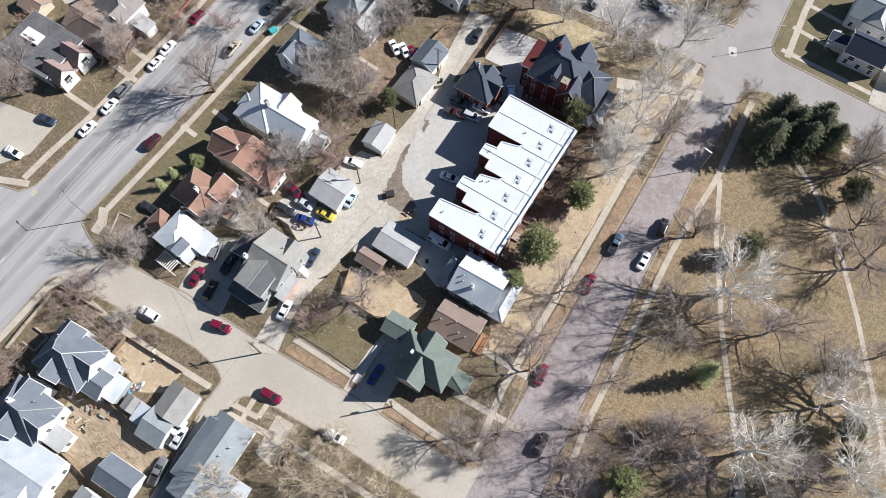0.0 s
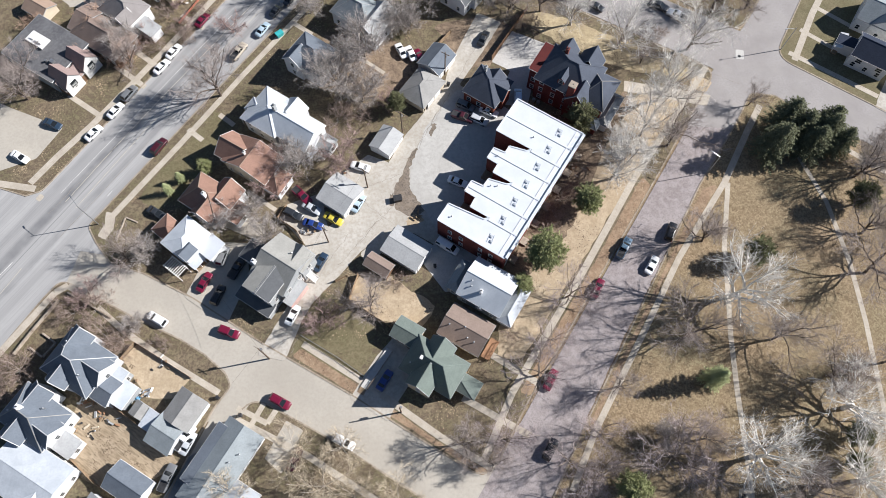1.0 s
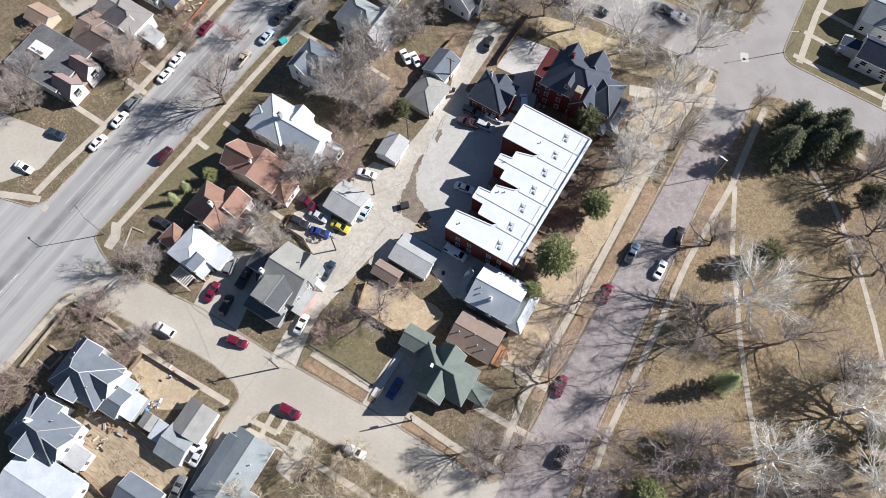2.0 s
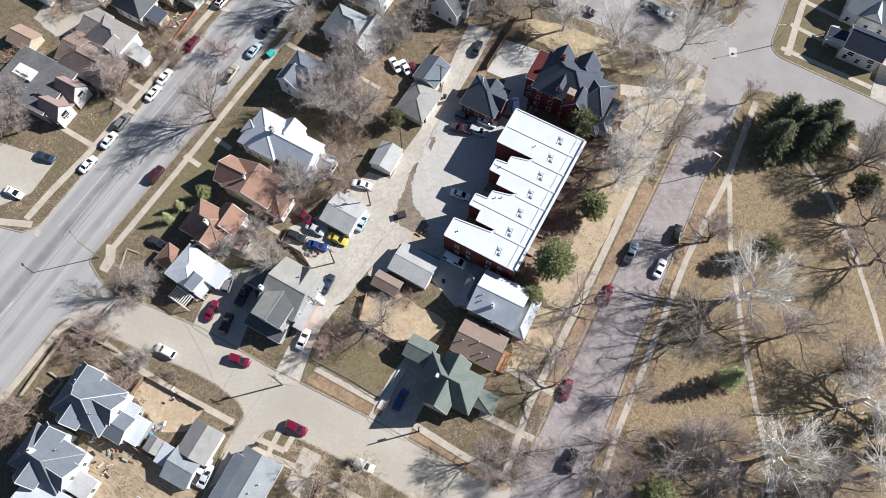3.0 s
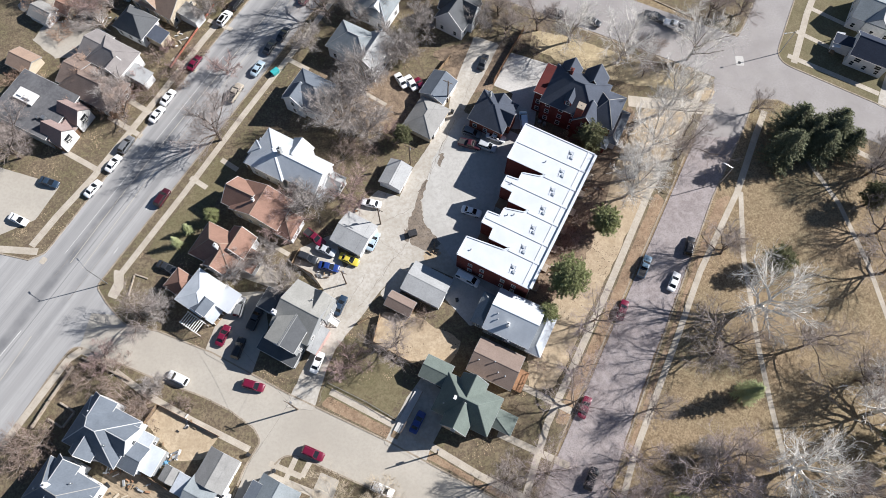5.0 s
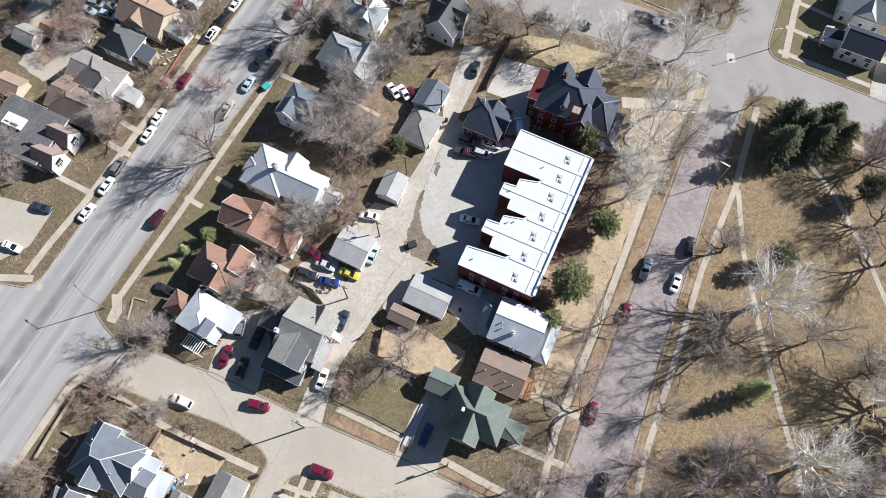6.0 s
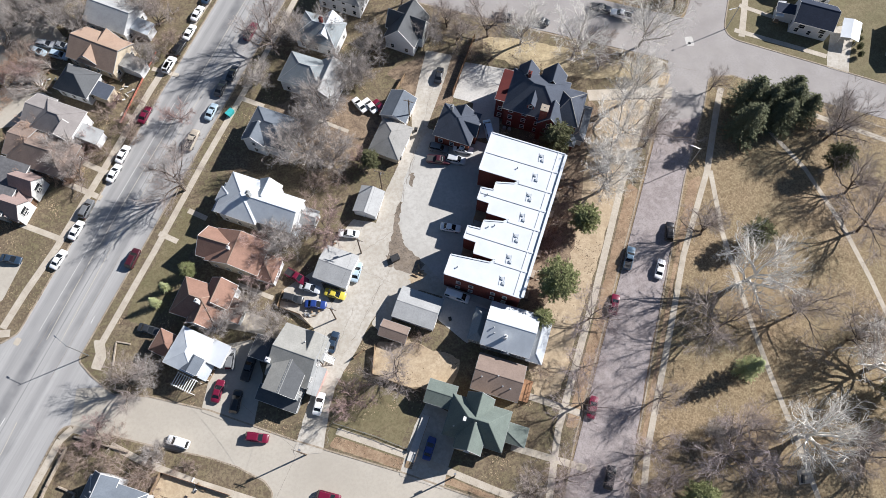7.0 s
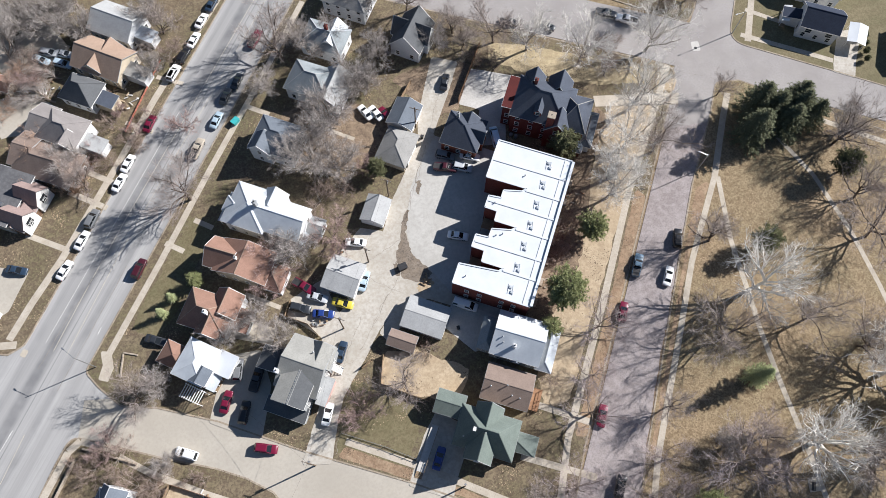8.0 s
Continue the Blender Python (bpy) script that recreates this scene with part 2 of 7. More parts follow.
def cyl(bm, p, q, r1, r2=None, n=8):
    p, q = Vector(p), Vector(q)
    d = q - p
    m = Matrix.Translation((p + q) / 2) @ d.to_track_quat("Z", "Y").to_matrix().to_4x4()
    bmesh.ops.create_cone(bm, cap_ends=True, segments=n, radius1=r1, radius2=r1 if r2 is None else r2, depth=d.length, matrix=m)


def prism(verts2, z0, z1):
    """Vertices and faces of an upright prism over a plan outline, counter-clockwise."""
    n = len(verts2)
    v = [(x, y, z1) for x, y in verts2] + [(x, y, z0) for x, y in verts2]
    f = [list(range(n)), list(range(2 * n - 1, n - 1, -1))]
    f += [[i, n + i, n + (i + 1) % n, (i + 1) % n] for i in range(n)]
    return v, f


def rounded(pts, r):
    """A closed plan outline with its corners rounded off; r is one radius or one for each corner."""
    out, n = [], len(pts)
    for i, p in enumerate(pts):
        rad = r[i] if isinstance(r, (list, tuple)) else r
        p, a, b = Vector(p), Vector(pts[i - 1]), Vector(pts[(i + 1) % n])
        if rad <= 0:
            out.append(tuple(p))
            continue
        u, w = (a - p).normalized(), (b - p).normalized()
        half = u.angle(w) / 2
        d = min(rad / math.tan(half), (a - p).length * 0.45, (b - p).length * 0.45)
        s, e = p + u * d, p + w * d
        for k in range(7):
            t = k / 6
            out.append(tuple((1 - t) ** 2 * s + 2 * t * (1 - t) * p + t * t * e))
    return out

# ---- ground, streets, blocks ----


def sheet(name, pts, z, material, label, category, kind="structure", thick=0.1):
    v, f = prism(pts, z - thick, z)
    return tagged(mesh_ob(name, v, f, material), label, category, kind=kind)


R = 2500
sheet("ground", [(-R, -R), (R, -R), (R, R), (-R, R)], -0.02, grass, "dormant tan grass ground reaching to the horizon", "ground")
# the roads, one over the other by a few millimetres
sheet("road", [(13, -8), (92.0, 118.6), (131, 183), (122, 189), (77, 117), (6, 4), (-8, -19), (0, -25)], 0.066, brickroad, "pinkish worn brick-paved side street", "road")
sheet("road", [(-72, 50), (-78, 40), (-100, 10), (-125, 26), (-96, 73), (-26, 175), (4, 218), (34, 204)], 0.05, asphalt, "wide pale gray asphalt avenue with lane lines", "road")
sheet("road", [(-160, 45), (-96, 42), (-94, 72), (-160, 88)], 0.046, asphalt, "pale gray asphalt side street", "road")
sheet("road", [(-83.5, 47), (-81.5, 55), (-70, 53), (6, 10), (26, -2), (18, -13), (-40, 15), (-50, 18)], 0.058, concrete_road, "sunlit beige concrete street", "road")
sheet("road", [(-70, 178), (-64, 190), (76, 112), (130, 78), (180, 45), (174, 35), (60, 105.5)], 0.062, gray_road, "pale gray concrete cross street", "road")
sheet("road", [(56.0, 88.6), (57.5, 85.8), (71.0, 85.0), (92.0, 118.6), (131, 183), (122, 189), (77, 117)], 0.07, gray_road, "pale gray concrete crossing of two streets", "road")

blocks, paved, walks = [], [], []


def block(pts, r, material, label):
    out = rounded(pts, r)
    blocks.append(out)
    v, f = prism(out, -0.05, 0.12)
    b = tagged(mesh_ob("ground", v, f, material), label, "ground", kind="structure")
    # kerb: a strip along the edge, a little proud
    n = len(out)
    inner = []
    for i in range(n):
        p, a, c = Vector(out[i]), Vector(out[i - 1]), Vector(out[(i + 1) % n])
        d1, d2 = (p - a), (c - p)
        nn = Vector((-(d1.normalized() + d2.normalized()).y, (d1.normalized() + d2.normalized()).x))
        inner.append(p + nn.normalized() * 0.32)
    kv, kf = [], []
    for i in range(n):
        p = out[i]
        q = inner[i]
        kv += [(p[0] - (q.x - p[0]) * 0.03, p[1] - (q.y - p[1]) * 0.03, -0.03), (p[0] - (q.x - p[0]) * 0.03, p[1] - (q.y - p[1]) * 0.03, 0.145), (q.x, q.y, 0.145), (q.x, q.y, 0.05)]
    for i in range(n):
        j = (i + 1) % n
        for k in range(3):
            kf.append([4 * i + k, 4 * j + k, 4 * j + k + 1, 4 * i + k + 1])
    tagged(mesh_ob("trim", kv, kf, kerb_mat), "weathered concrete kerb along the street", "kerb", kind="structure")
    return b


# main block, park, corner blocks, blocks across the avenue (outlines counter-clockwise)
block([(7.5, 5.5), (16, 21), (47.6, 71.0), (66.5, 101.5), (36, 118.5), (-18.4, 149.6), (-81.0, 60.9), (-78.6, 57.0), (-74.4, 51.8), (-67.0, 49.6), (-55.5, 43.9), (-39.5, 33.8), (-20.5, 23)],
      [5, 0, 0, 4, 0, 8, 2, 0, 3, 0, 0, 0, 0], lawn, "leaf-strewn yards of the main block with dormant lawn")
block([(33, -50), (160, -50), (190, 24), (108.6, 72.6), (79.6, 94.4), (73.8, 95.2), (69.2, 87.2), (58.0, 70.5), (40.4, 39.8), (27.6, 17.1), (18.5, 0)], [0, 0, 0, 0, 2, 2, 0, 0, 0, 0, 0], grass, "open park of dormant tan grass")
block([(81.5, 105.6), (104, 90.6), (114, 83.8), (200, 30), (260, 120), (150, 225), (92, 124.5)], [5, 0, 0, 0, 0, 0, 0], green_lawn, "corner lots with dormant green lawn")
block([(74.0, 112.5), (80.3, 122.5), (115, 180), (20, 250), (-40, 195)], [4, 0, 0, 0, 0], lawn, "lots beyond the cross street with dry lawn")
block([(-45.2, 25.0), (-46.6, 27.8), (-51.5, 31.8), (-57.2, 35.2), (-66.4, 39.4), (-84.6, 48.6), (-87.8, 44.2), (-98, 28), (-112, 0), (-70, -30), (-48.5, 20)], [2, 2, 0, 0, 0, 3, 0, 0, 0, 0, 4], lawn, "corner lots with brush and bare soil")
block([(-41.2, 23.4), (-47.5, 12), (-62, -22), (-20, -40), (10, -22), (-4, 2), (-22.9, 13.7)], [5, 0, 0, 0, 0, 0, 0], lawn, "lots with dry lawn and small trees")
block([(-96.3, 68.3), (-92.7, 69.6), (-66.2, 108.9), (-30, 161), (-50, 215), (-170, 190), (-170, 92)], [0, 3, 0, 0, 0, 0, 0], lawn, "lots across the avenue with brush and lawn")


def strip(name, pts, width, z, material, label, category, step=0.0, parent_kind="structure", gap=0.018):
    """A band along a line of plan points; with a step, separate slabs as parts of one piece of the setting."""
    if step:
        walks.extend((Vector(pts[i]), Vector(pts[i + 1]), width / 2 + 0.2) for i in range(len(pts) - 1))
    if not step:
        v, f = [], []
        for i, p in enumerate(pts):
            p = Vector(p)
            a, b = Vector(pts[max(i - 1, 0)]), Vector(pts[min(i + 1, len(pts) - 1)])
            d = (b - a).normalized()
            n = Vector((-d.y, d.x)) * width / 2
            v += [(p.x + n.x, p.y + n.y, z), (p.x - n.x, p.y - n.y, z), (p.x - n.x, p.y - n.y, z - 0.1), (p.x + n.x, p.y + n.y, z - 0.1)]
        for i in range(len(pts) - 1):
            a, b = 4 * i, 4 * i + 4
            f += [[a, a + 1, b + 1, b], [a + 1, a + 2, b + 2, b + 1], [a + 3, a, b, b + 3]]
        e = 4 * (len(pts) - 1)
        f += [[0, 3, 2, 1], [e, e + 1, e + 2, e + 3]]
        return tagged(mesh_ob(name, v, f, material), label, category, kind=parent_kind)
    top = tagged(new(name), label, category, kind=parent_kind)
    bm = bmesh.new()
    box(bm, 0, 0, 0, step - gap, width, 0.1)
    slab = bpy.data.meshes.new("slab")
    bm.to_mesh(slab)
    bm.free()
    slab.materials.append(material)
    for i in range(len(pts) - 1):
        a, b = Vector(pts[i]), Vector(pts[i + 1])
        d = b - a
        count = max(1, round(d.length / step))
        for k in range(count):
            c = a + d * (k + 0.5) / count
            s = new("slab", slab)
            s.parent = top
            s.matrix_basis = pose(c.x, c.y, z - 0.05 + random.uniform(-0.008, 0.008), random.uniform(-.4, .4), random.uniform(-.4, .4), math.degrees(math.atan2(d.y, d.x))) @ Matrix.Diagonal((d.length / count / step, 1, 1, 1))
    return top


# pavements along the streets
WALK = "worn concrete sidewalk slabs beside the street"
strip("pavement", [(64, 71.2), (51.2, 52.8), (42.6, 37.8), (29.4, 15.4), (24, 4)], 1.3, 0.145, walk_mat, WALK, "sidewalk", 1.6)
strip("pavement", [(64, 71.2), (71.5, 84.8), (75.5, 91.5)], 1.5, 0.145, walk_mat, WALK, "sidewalk", 1.6)
strip("pavement", [(13.0, 23.5), (29.2, 49.0), (43.4, 72.5), (58.8, 94.6), (64.0, 102.5)], 1.5, 0.145, walk_mat, WALK, "sidewalk", 1.6)
strip("pavement", [(64.7, 71.0), (61.6, 55.6), (60.7, 43.8), (59.9, 35.1), (59.5, 23.2), (59.5, 10), (58.5, -16)], 1.1, 0.143, walk_mat, "narrow concrete path through the park grass", "path", 1.6)
strip("pavement", [(80.5, 82.4), (86.5, 66.1), (88.8, 51.3), (89.4, 38), (89.2, 20), (88, -12)], 1.05, 0.143, walk_mat, "narrow concrete path through the park grass", "path", 1.6)
strip("pavement", [(78, 88), (90.5, 82.0), (120, 60)], 1.3, 0.141, walk_mat, WALK, "sidewalk", 1.6)
strip("pavement", [(-95.9, 71.6), (-90.9, 78.6), (-84.0, 87.2), (-70.0, 107.6), (-59.4, 123.6), (-34.5, 157.6)], 1.6, 0.145, walk_mat, WALK, "sidewalk", 1.6)
strip("pavement", [(-118, 74.0), (-94.4, 70.2)], 1.6, 0.145, walk_mat, WALK, "sidewalk", 1.6)
strip("pavement", [(-76.2, 62.8), (-70.2, 71.2), (-62.5, 82.0), (-49.5, 101.0), (-34.9, 121.4), (-20.0, 143.2)], 1.4, 0.145, walk_mat, WALK, "sidewalk", 1.6)
strip("pavement", [(-31.0, 33.8), (-16.0, 24.4), (-2.0, 14.5), (8.5, 8.2)], 1.4, 0.145, walk_mat, WALK, "sidewalk", 1.6)
strip("pavement", [(-75.6, 43.2), (-82.8, 47.0), (-85.4, 45.4), (-89.4, 39.6), (-97.4, 28.2)], 1.5, 0.149, walk_mat, WALK, "sidewalk", 1.6)
strip("pavement", [(-75.6, 42.0), (-69.2, 36.8), (-59.6, 30.6), (-47.6, 23.6)], 1.3, 0.147, walk_mat, WALK, "sidewalk", 1.6)
strip("pavement", [(6.5, 9.5), (13.0, 23.5)], 1.4, 0.147, walk_mat, WALK, "sidewalk", 1.6)
strip("pavement", [(-43.5, 18.2), (-28.6, 11.0), (-8, -1.5)], 1.3, 0.145, walk_mat, WALK, "sidewalk", 1.6)
strip("pavement", [(86.2, 104.3), (93.4, 118.6), (101, 131)], 1.6, 0.145, walk_mat, WALK, "sidewalk", 1.6)
strip("pavement", [(85.2, 106.6), (98.2, 98.1), (104.6, 93.8)], 1.3, 0.147, walk_mat, WALK, "sidewalk", 1.6)


def patch(pts, z, material, label, category="ground", rough=0.25, r=0.6, name="ground", step=1.2):
    """A thin ground cover with an uneven edge."""
    rng = random.Random(len(label) + int(abs(pts[0][0]) * 10))
    out = rounded(pts, r)
    if name == "pavement":
        paved.append(pts)
    fine, gone = [], 0.0
    for i, p in enumerate(out):
        q = out[(i + 1) % len(out)]
        d = math.hypot(q[0] - p[0], q[1] - p[1])
        if d > 2 * step:
            n = int(d / step)
            fine += [(p[0] + (q[0] - p[0]) * k / n, p[1] + (q[1] - p[1]) * k / n) for k in range(n)]
            gone = 0.0
        else:
            if gone >= 0.0:
                fine.append(p)
                gone = -step * 0.5
            gone += d
    rough = min(rough, 0.3 if step > 1 else 0.5)
    fine = [(x + rng.uniform(-rough, rough), y + rng.uniform(-rough, rough)) for x, y in fine] if rough > 0.2 else [(x + rng.uniform(-rough, rough) * 0.5, y + rng.uniform(-rough, rough) * 0.5) for x, y in fine]
    area = sum(fine[i - 1][0] * fine[i][1] - fine[i][0] * fine[i - 1][1] for i in range(len(fine)))
    if area < 0:
        fine.reverse()
    v, f = prism(fine, z - 0.06, z)
    return tagged(mesh_ob(name, v, f, material), label, category, kind="structure")


# alley, parking court, driveways
patch([(-40.4, 31.4), (-34.6, 30.2), (-33.0, 34.5), (-31.6, 38.6), (-29.8, 42.2), (-27.2, 45.4), (-23.9, 48.9), (-19.4, 54.6), (-12.2, 60.9), (-6.2, 63.9), (-2, 58), (3, 52), (9, 50), (17, 64), (19, 88), (13, 92),
       (12, 92.5), (3, 97.5), (9.5, 108.0), (14, 116), (8.0, 119), (1.0, 104), (-0.5, 98.2), (-6.4, 88.5), (-10.2, 83.4), (-14.0, 76.0), (-19.2, 70.2), (-27, 60), (-29.0, 68.8), (-36.6, 66.0), (-38, 62.5), (-31.6, 56), (-34.5, 42.7)],
      0.13, alley_mat, "cracked beige concrete alley and parking court", "alley", 0.15, 0.5, "pavement")
patch([(-2.6, 57.5), (5.6, 51.5), (8.5, 49.0), (4, 45.6), (-0.8, 45.0), (-5.6, 51.6)], 0.136, pale_concrete, "concrete drive between garage and townhouses", "driveway", 0.06, 0.3, "pavement")
patch([(-7.2, 80.6), (-9.3, 77.4), (-10.6, 73.4), (-12.4, 69.9), (-11.9, 64.6), (-8.2, 62.7), (-5.2, 64.3), (-8.6, 69.6), (-8.9, 75.0), (-6.9, 79.8)], 0.137, dark_soil, "dark strip of broken rubble and soil", "soil", 0.22, 0.6, "ground", 0.6)
patch([(-4.4, 83.6), (-3.6, 86.8), (-2.6, 87.0), (-3.4, 83.4)], 0.1375, dark_soil, "dark patch of broken rubble and soil", "soil", 0.35, 0.4, "ground", 0.6)
patch([(-13.6, 66.0), (-12.9, 68.6), (-11.9, 68.4), (-12.2, 65.6)], 0.1378, dark_soil, "dark patch of broken rubble and soil", "soil", 0.35, 0.4, "ground", 0.6)
patch([(-9.9, 61.2), (-7.6, 63.4), (-5.4, 62.2), (-7.2, 60.4)], 0.138, soil, "small spill of tan soil and brush", "soil", 0.4, 0.4, "ground", 0.6)
patch([(-57.2, 44.2), (-52.2, 57), (-44.6, 56.6), (-43.7, 48.6), (-47.2, 38.6), (-51.8, 40.6)], 0.131, concrete_road, "shaded concrete driveway", "driveway", 0.06, 0.3, "pavement")
patch([(-50.2, 60.6), (-42.2, 57.0), (-40.4, 60.0), (-47.5, 64.6)], 0.133, walk_mat, "concrete patio behind the houses", "patio", 0.1, 0.3, "pavement")
patch([(-20.6, 22.4), (-15.4, 31.0), (-11.6, 35.4), (-5.5, 29.6), (-11.3, 20.6), (-12.6, 17.6)], 0.131, alley_mat, "concrete driveway beside the green-roofed house", "driveway", 0.06, 0.3, "pavement")
patch([(-22.4, 43.4), (-19.2, 49.6), (-12.4, 48.4), (-3.1, 42.2), (-4.6, 38.4), (-8.4, 36.6), (-15.4, 39.3)], 0.129, soil, "bare tan soil back yard", "soil", 0.35)
patch([(-68.5, 30.5), (-66.1, 34.0), (-53.8, 26.6), (-57.0, 22.5), (-62.2, 22.6)], 0.129, soil, "bare sandy back yard", "soil", 0.2)
patch([(-76.1, 22.6), (-71.1, 23.4), (-58.2, 14.8), (-54.0, 10.0), (-62.9, 3.4), (-73.0, 7.2), (-78.3, 12.0)], 0.129, raked, "bare raked soil yard with debris", "soil", 0.3)
patch([(16.4, 113.4), (27.8, 108.1), (23.9, 102.6), (20.5, 96.0), (19.2, 91), (12.0, 92.4), (15.6, 101.6), (11.2, 104.2)], 0.131, pale_concrete, "pale concrete yard beside the mansion", "pavement", 0.1, 0.3, "pavement")
patch([(23.1, 119.4), (32.0, 116.6), (60.6, 101.5), (57.6, 98.8), (45.4, 101.5), (37.4, 104.5), (28.3, 109.6), (21.2, 114.9)], 0.128, straw, "strip of straw-coloured lawn", "lawn", 0.4)
patch([(43.4, 98.6), (64.0, 94.4), (62.6, 91.4), (43.0, 95.6)], 0.134, walk_mat, "wide concrete entrance walk", "walk", 0.05, 0.1, "pavement")
patch([(60.8, 100.5), (65.0, 98.0), (62.9, 95.2), (59.0, 96.6)], 0.135, soil, "orange-brown bare soil patch", "soil", 0.15)
patch([(56.4, 1.2), (59.4, 1.2), (59.6, 4.0), (56.6, 4.2)], 0.146, walk_mat, "small concrete pad beside the park path", "pavement", 0.1, 0.3, "pavement")
patch([(36.5, 80), (44.5, 92), (43.5, 96), (36, 86), (29.5, 79), (11.8, 49), (14.5, 46.5), (24.5, 55), (32, 67.5)], 0.127, litter, "dark leaf litter and shrub bed before the townhouses", "litter", 0.6)
patch([(44.0, 73.8), (58.0, 95), (50, 96.5), (44.5, 93), (34, 75), (20, 54.0), (10.5, 37), (10, 30), (15.5, 30.5), (29, 51.5)], 0.125, soil, "pale leaf-strewn bare ground under the street trees", "soil", 0.7)
patch([(104.4, 93.2), (109.6, 101.8), (114.6, 101.0), (112.9, 96.4), (110.2, 92.4), (107.8, 87.9), (103.4, 90.8)], 0.131, alley_mat, "concrete driveway under the carport", "driveway", 0.05, 0.2, "pavement")
patch([(-44.6, 25.2), (-47.1, 22.1), (-52.1, 11.4), (-57.1, 2.1), (-60, -8), (-50, -8), (-49.9, 2.0), (-44.2, 15.9), (-40.6, 22.4)], 0.126, concrete_road, "sunlit concrete alley approach", "alley", 0.08, 0.3, "pavement")
patch([(-52.6, 10.8), (-58.6, -2), (-53.6, -4), (-47.6, 9.2), (-45.6, 13.8), (-47.2, 14.4)], 0.131, dark_asphalt, "dark asphalt driveway beside the long house", "driveway", 0.05, 0.2, "pavement")
patch([(-114, 96), (-104.2, 91.5), (-91.0, 86.2), (-95.7, 78.0), (-104.1, 74.6), (-125, 80)], 0.131, concrete_road, "pale concrete parking lot", "parking lot", 0.08, 0.4, "pavement")
patch([(-101.8, 127.2), (-98.4, 132.8), (-87.6, 131.5), (-82.0, 126.3), (-85.9, 120.5), (-91.0, 121.0), (-96.0, 121.2)], 0.131, concrete_road, "pale concrete back lot", "parking lot", 0.3, 0.6, "pavement")
patch([(-37.2, 10.6), (-33.4, 18.0), (-29.8, 16.0), (-33.6, 7.6)], 0.131, concrete_road, "concrete driveway with a parked car", "driveway", 0.05, 0.2, "pavement")
patch([(-33.4, 32.0), (-31.8, 37.0), (-29.8, 41.6), (-27.0, 45.0), (-24.6, 44.5), (-20, 39.5), (-15.5, 37.5), (-16.6, 31), (-20.8, 25.4)], 0.127, green_lawn, "greenish dormant lawn with leaf litter", "lawn", 0.4)
patch([(-70.5, 68), (-68.2, 71.9), (-62.4, 79.8), (-55, 90.6), (-50.5, 87), (-56, 77), (-61, 69), (-66, 64)], 0.127, green_lawn, "dormant lawn front yards", "lawn", 0.3)
patch([(-3.1, 115.1), (7.2, 117.9), (17.2, 114.8), (11.0, 103.4), (3.2, 101.4), (1.2, 107.5)], 0.1285, litter, "shaded brown packed soil under bare trees", "soil", 0.4)
patch([(-17.6, 114.6), (-11.7, 109.1), (-6.0, 103.7), (-13.3, 92.4), (-25.4, 95.4), (-36.4, 100.4), (-30.4, 112.1)], 0.1262, litter, "brown leaf-covered yard between the houses", "soil", 0.5)
patch([(-33.2, 31.2), (-20.8, 23.9), (-6.0, 14.8), (6.4, 6.9), (7.4, 8.0), (-2.4, 13.6), (-16.4, 23.4), (-31.4, 32.8)], 0.1275, verge_mat, "reddish brown leaf-strewn verge along the side street", "verge", 0.2)
patch([(16.6, 22.6), (30.6, 44.6), (46.8, 70.4), (45.0, 72.6), (29.6, 47.4), (14.4, 23.4)], 0.1276, verge_mat, "tan leaf-strewn verge along the brick street", "verge", 0.2)
patch([(28.4, 17.0), (41.0, 38.6), (58.8, 69.6), (62.6, 70.6), (50.4, 53.2), (42.0, 38.6), (29.2, 16.6)], 0.1277, verge_mat, "tan leaf-strewn verge beside the park", "verge", 0.2)
WK = "narrow concrete walk to a house"
for pts, wd in (([(-91.2, 95.1), (-83.0, 89.5)], 1.3), ([(-81.4, 103.5), (-73.2, 97.3)], 1.3), ([(-79.9, 110.0), (-70.8, 103.0)], 1.3), ([(-61.4, 85.6), (-57.6, 82.6)], 1.2), ([(-54.4, 89.6), (-50.6, 86.6)], 1.2), ([(94.4, 120.5), (102.1, 114.6)], 1.2),
                ([(89.3, 113.5), (97.4, 107.2)], 1.2), ([(8.4, 31.5), (18.2, 25.3)], 1.4), ([(2.6, 22.3), (16.2, 14.6)], 1.4), ([(-43.6, 20.6), (-37.2, 17.4), (-35.4, 20.4)], 1.1), ([(-40.5, 17.0), (-38.2, 21.4)], 1.1), ([(-58.5, 129.5), (-52.5, 126.0)], 1.1),
                ([(-67.0, 118.5), (-61.0, 114.5)], 1.1), ([(-38.5, 116.0), (-33.6, 112.5)], 1.2), ([(-15.2, 101), (-24, 107.5)], 0.9), ([(-46, 69.5), (-39, 64.6)], 1.0)):
    strip("pavement", pts, wd, 0.139, walk_mat, WK, "walk", 1.5)

patch([(-5.2, 64.6), (-8.6, 69.6), (-8.6, 75.9), (-5.0, 86), (2.6, 96.4), (12, 92), (19.5, 88), (17.5, 64), (9, 50), (3, 52), (-2, 58)], 0.1335, court_mat, "gray concrete parking court behind the townhouses", "parking court", 0.12, 0.4, "pavement")
patch([(-77.4, 64.6), (-75.2, 63.8), (-75.0, 60.2), (-76.6, 57.4), (-78.4, 58.6), (-77.2, 61.4)], 0.133, walk_mat, "pale concrete street corner pad", "pavement", 0.1, 0.3, "pavement")


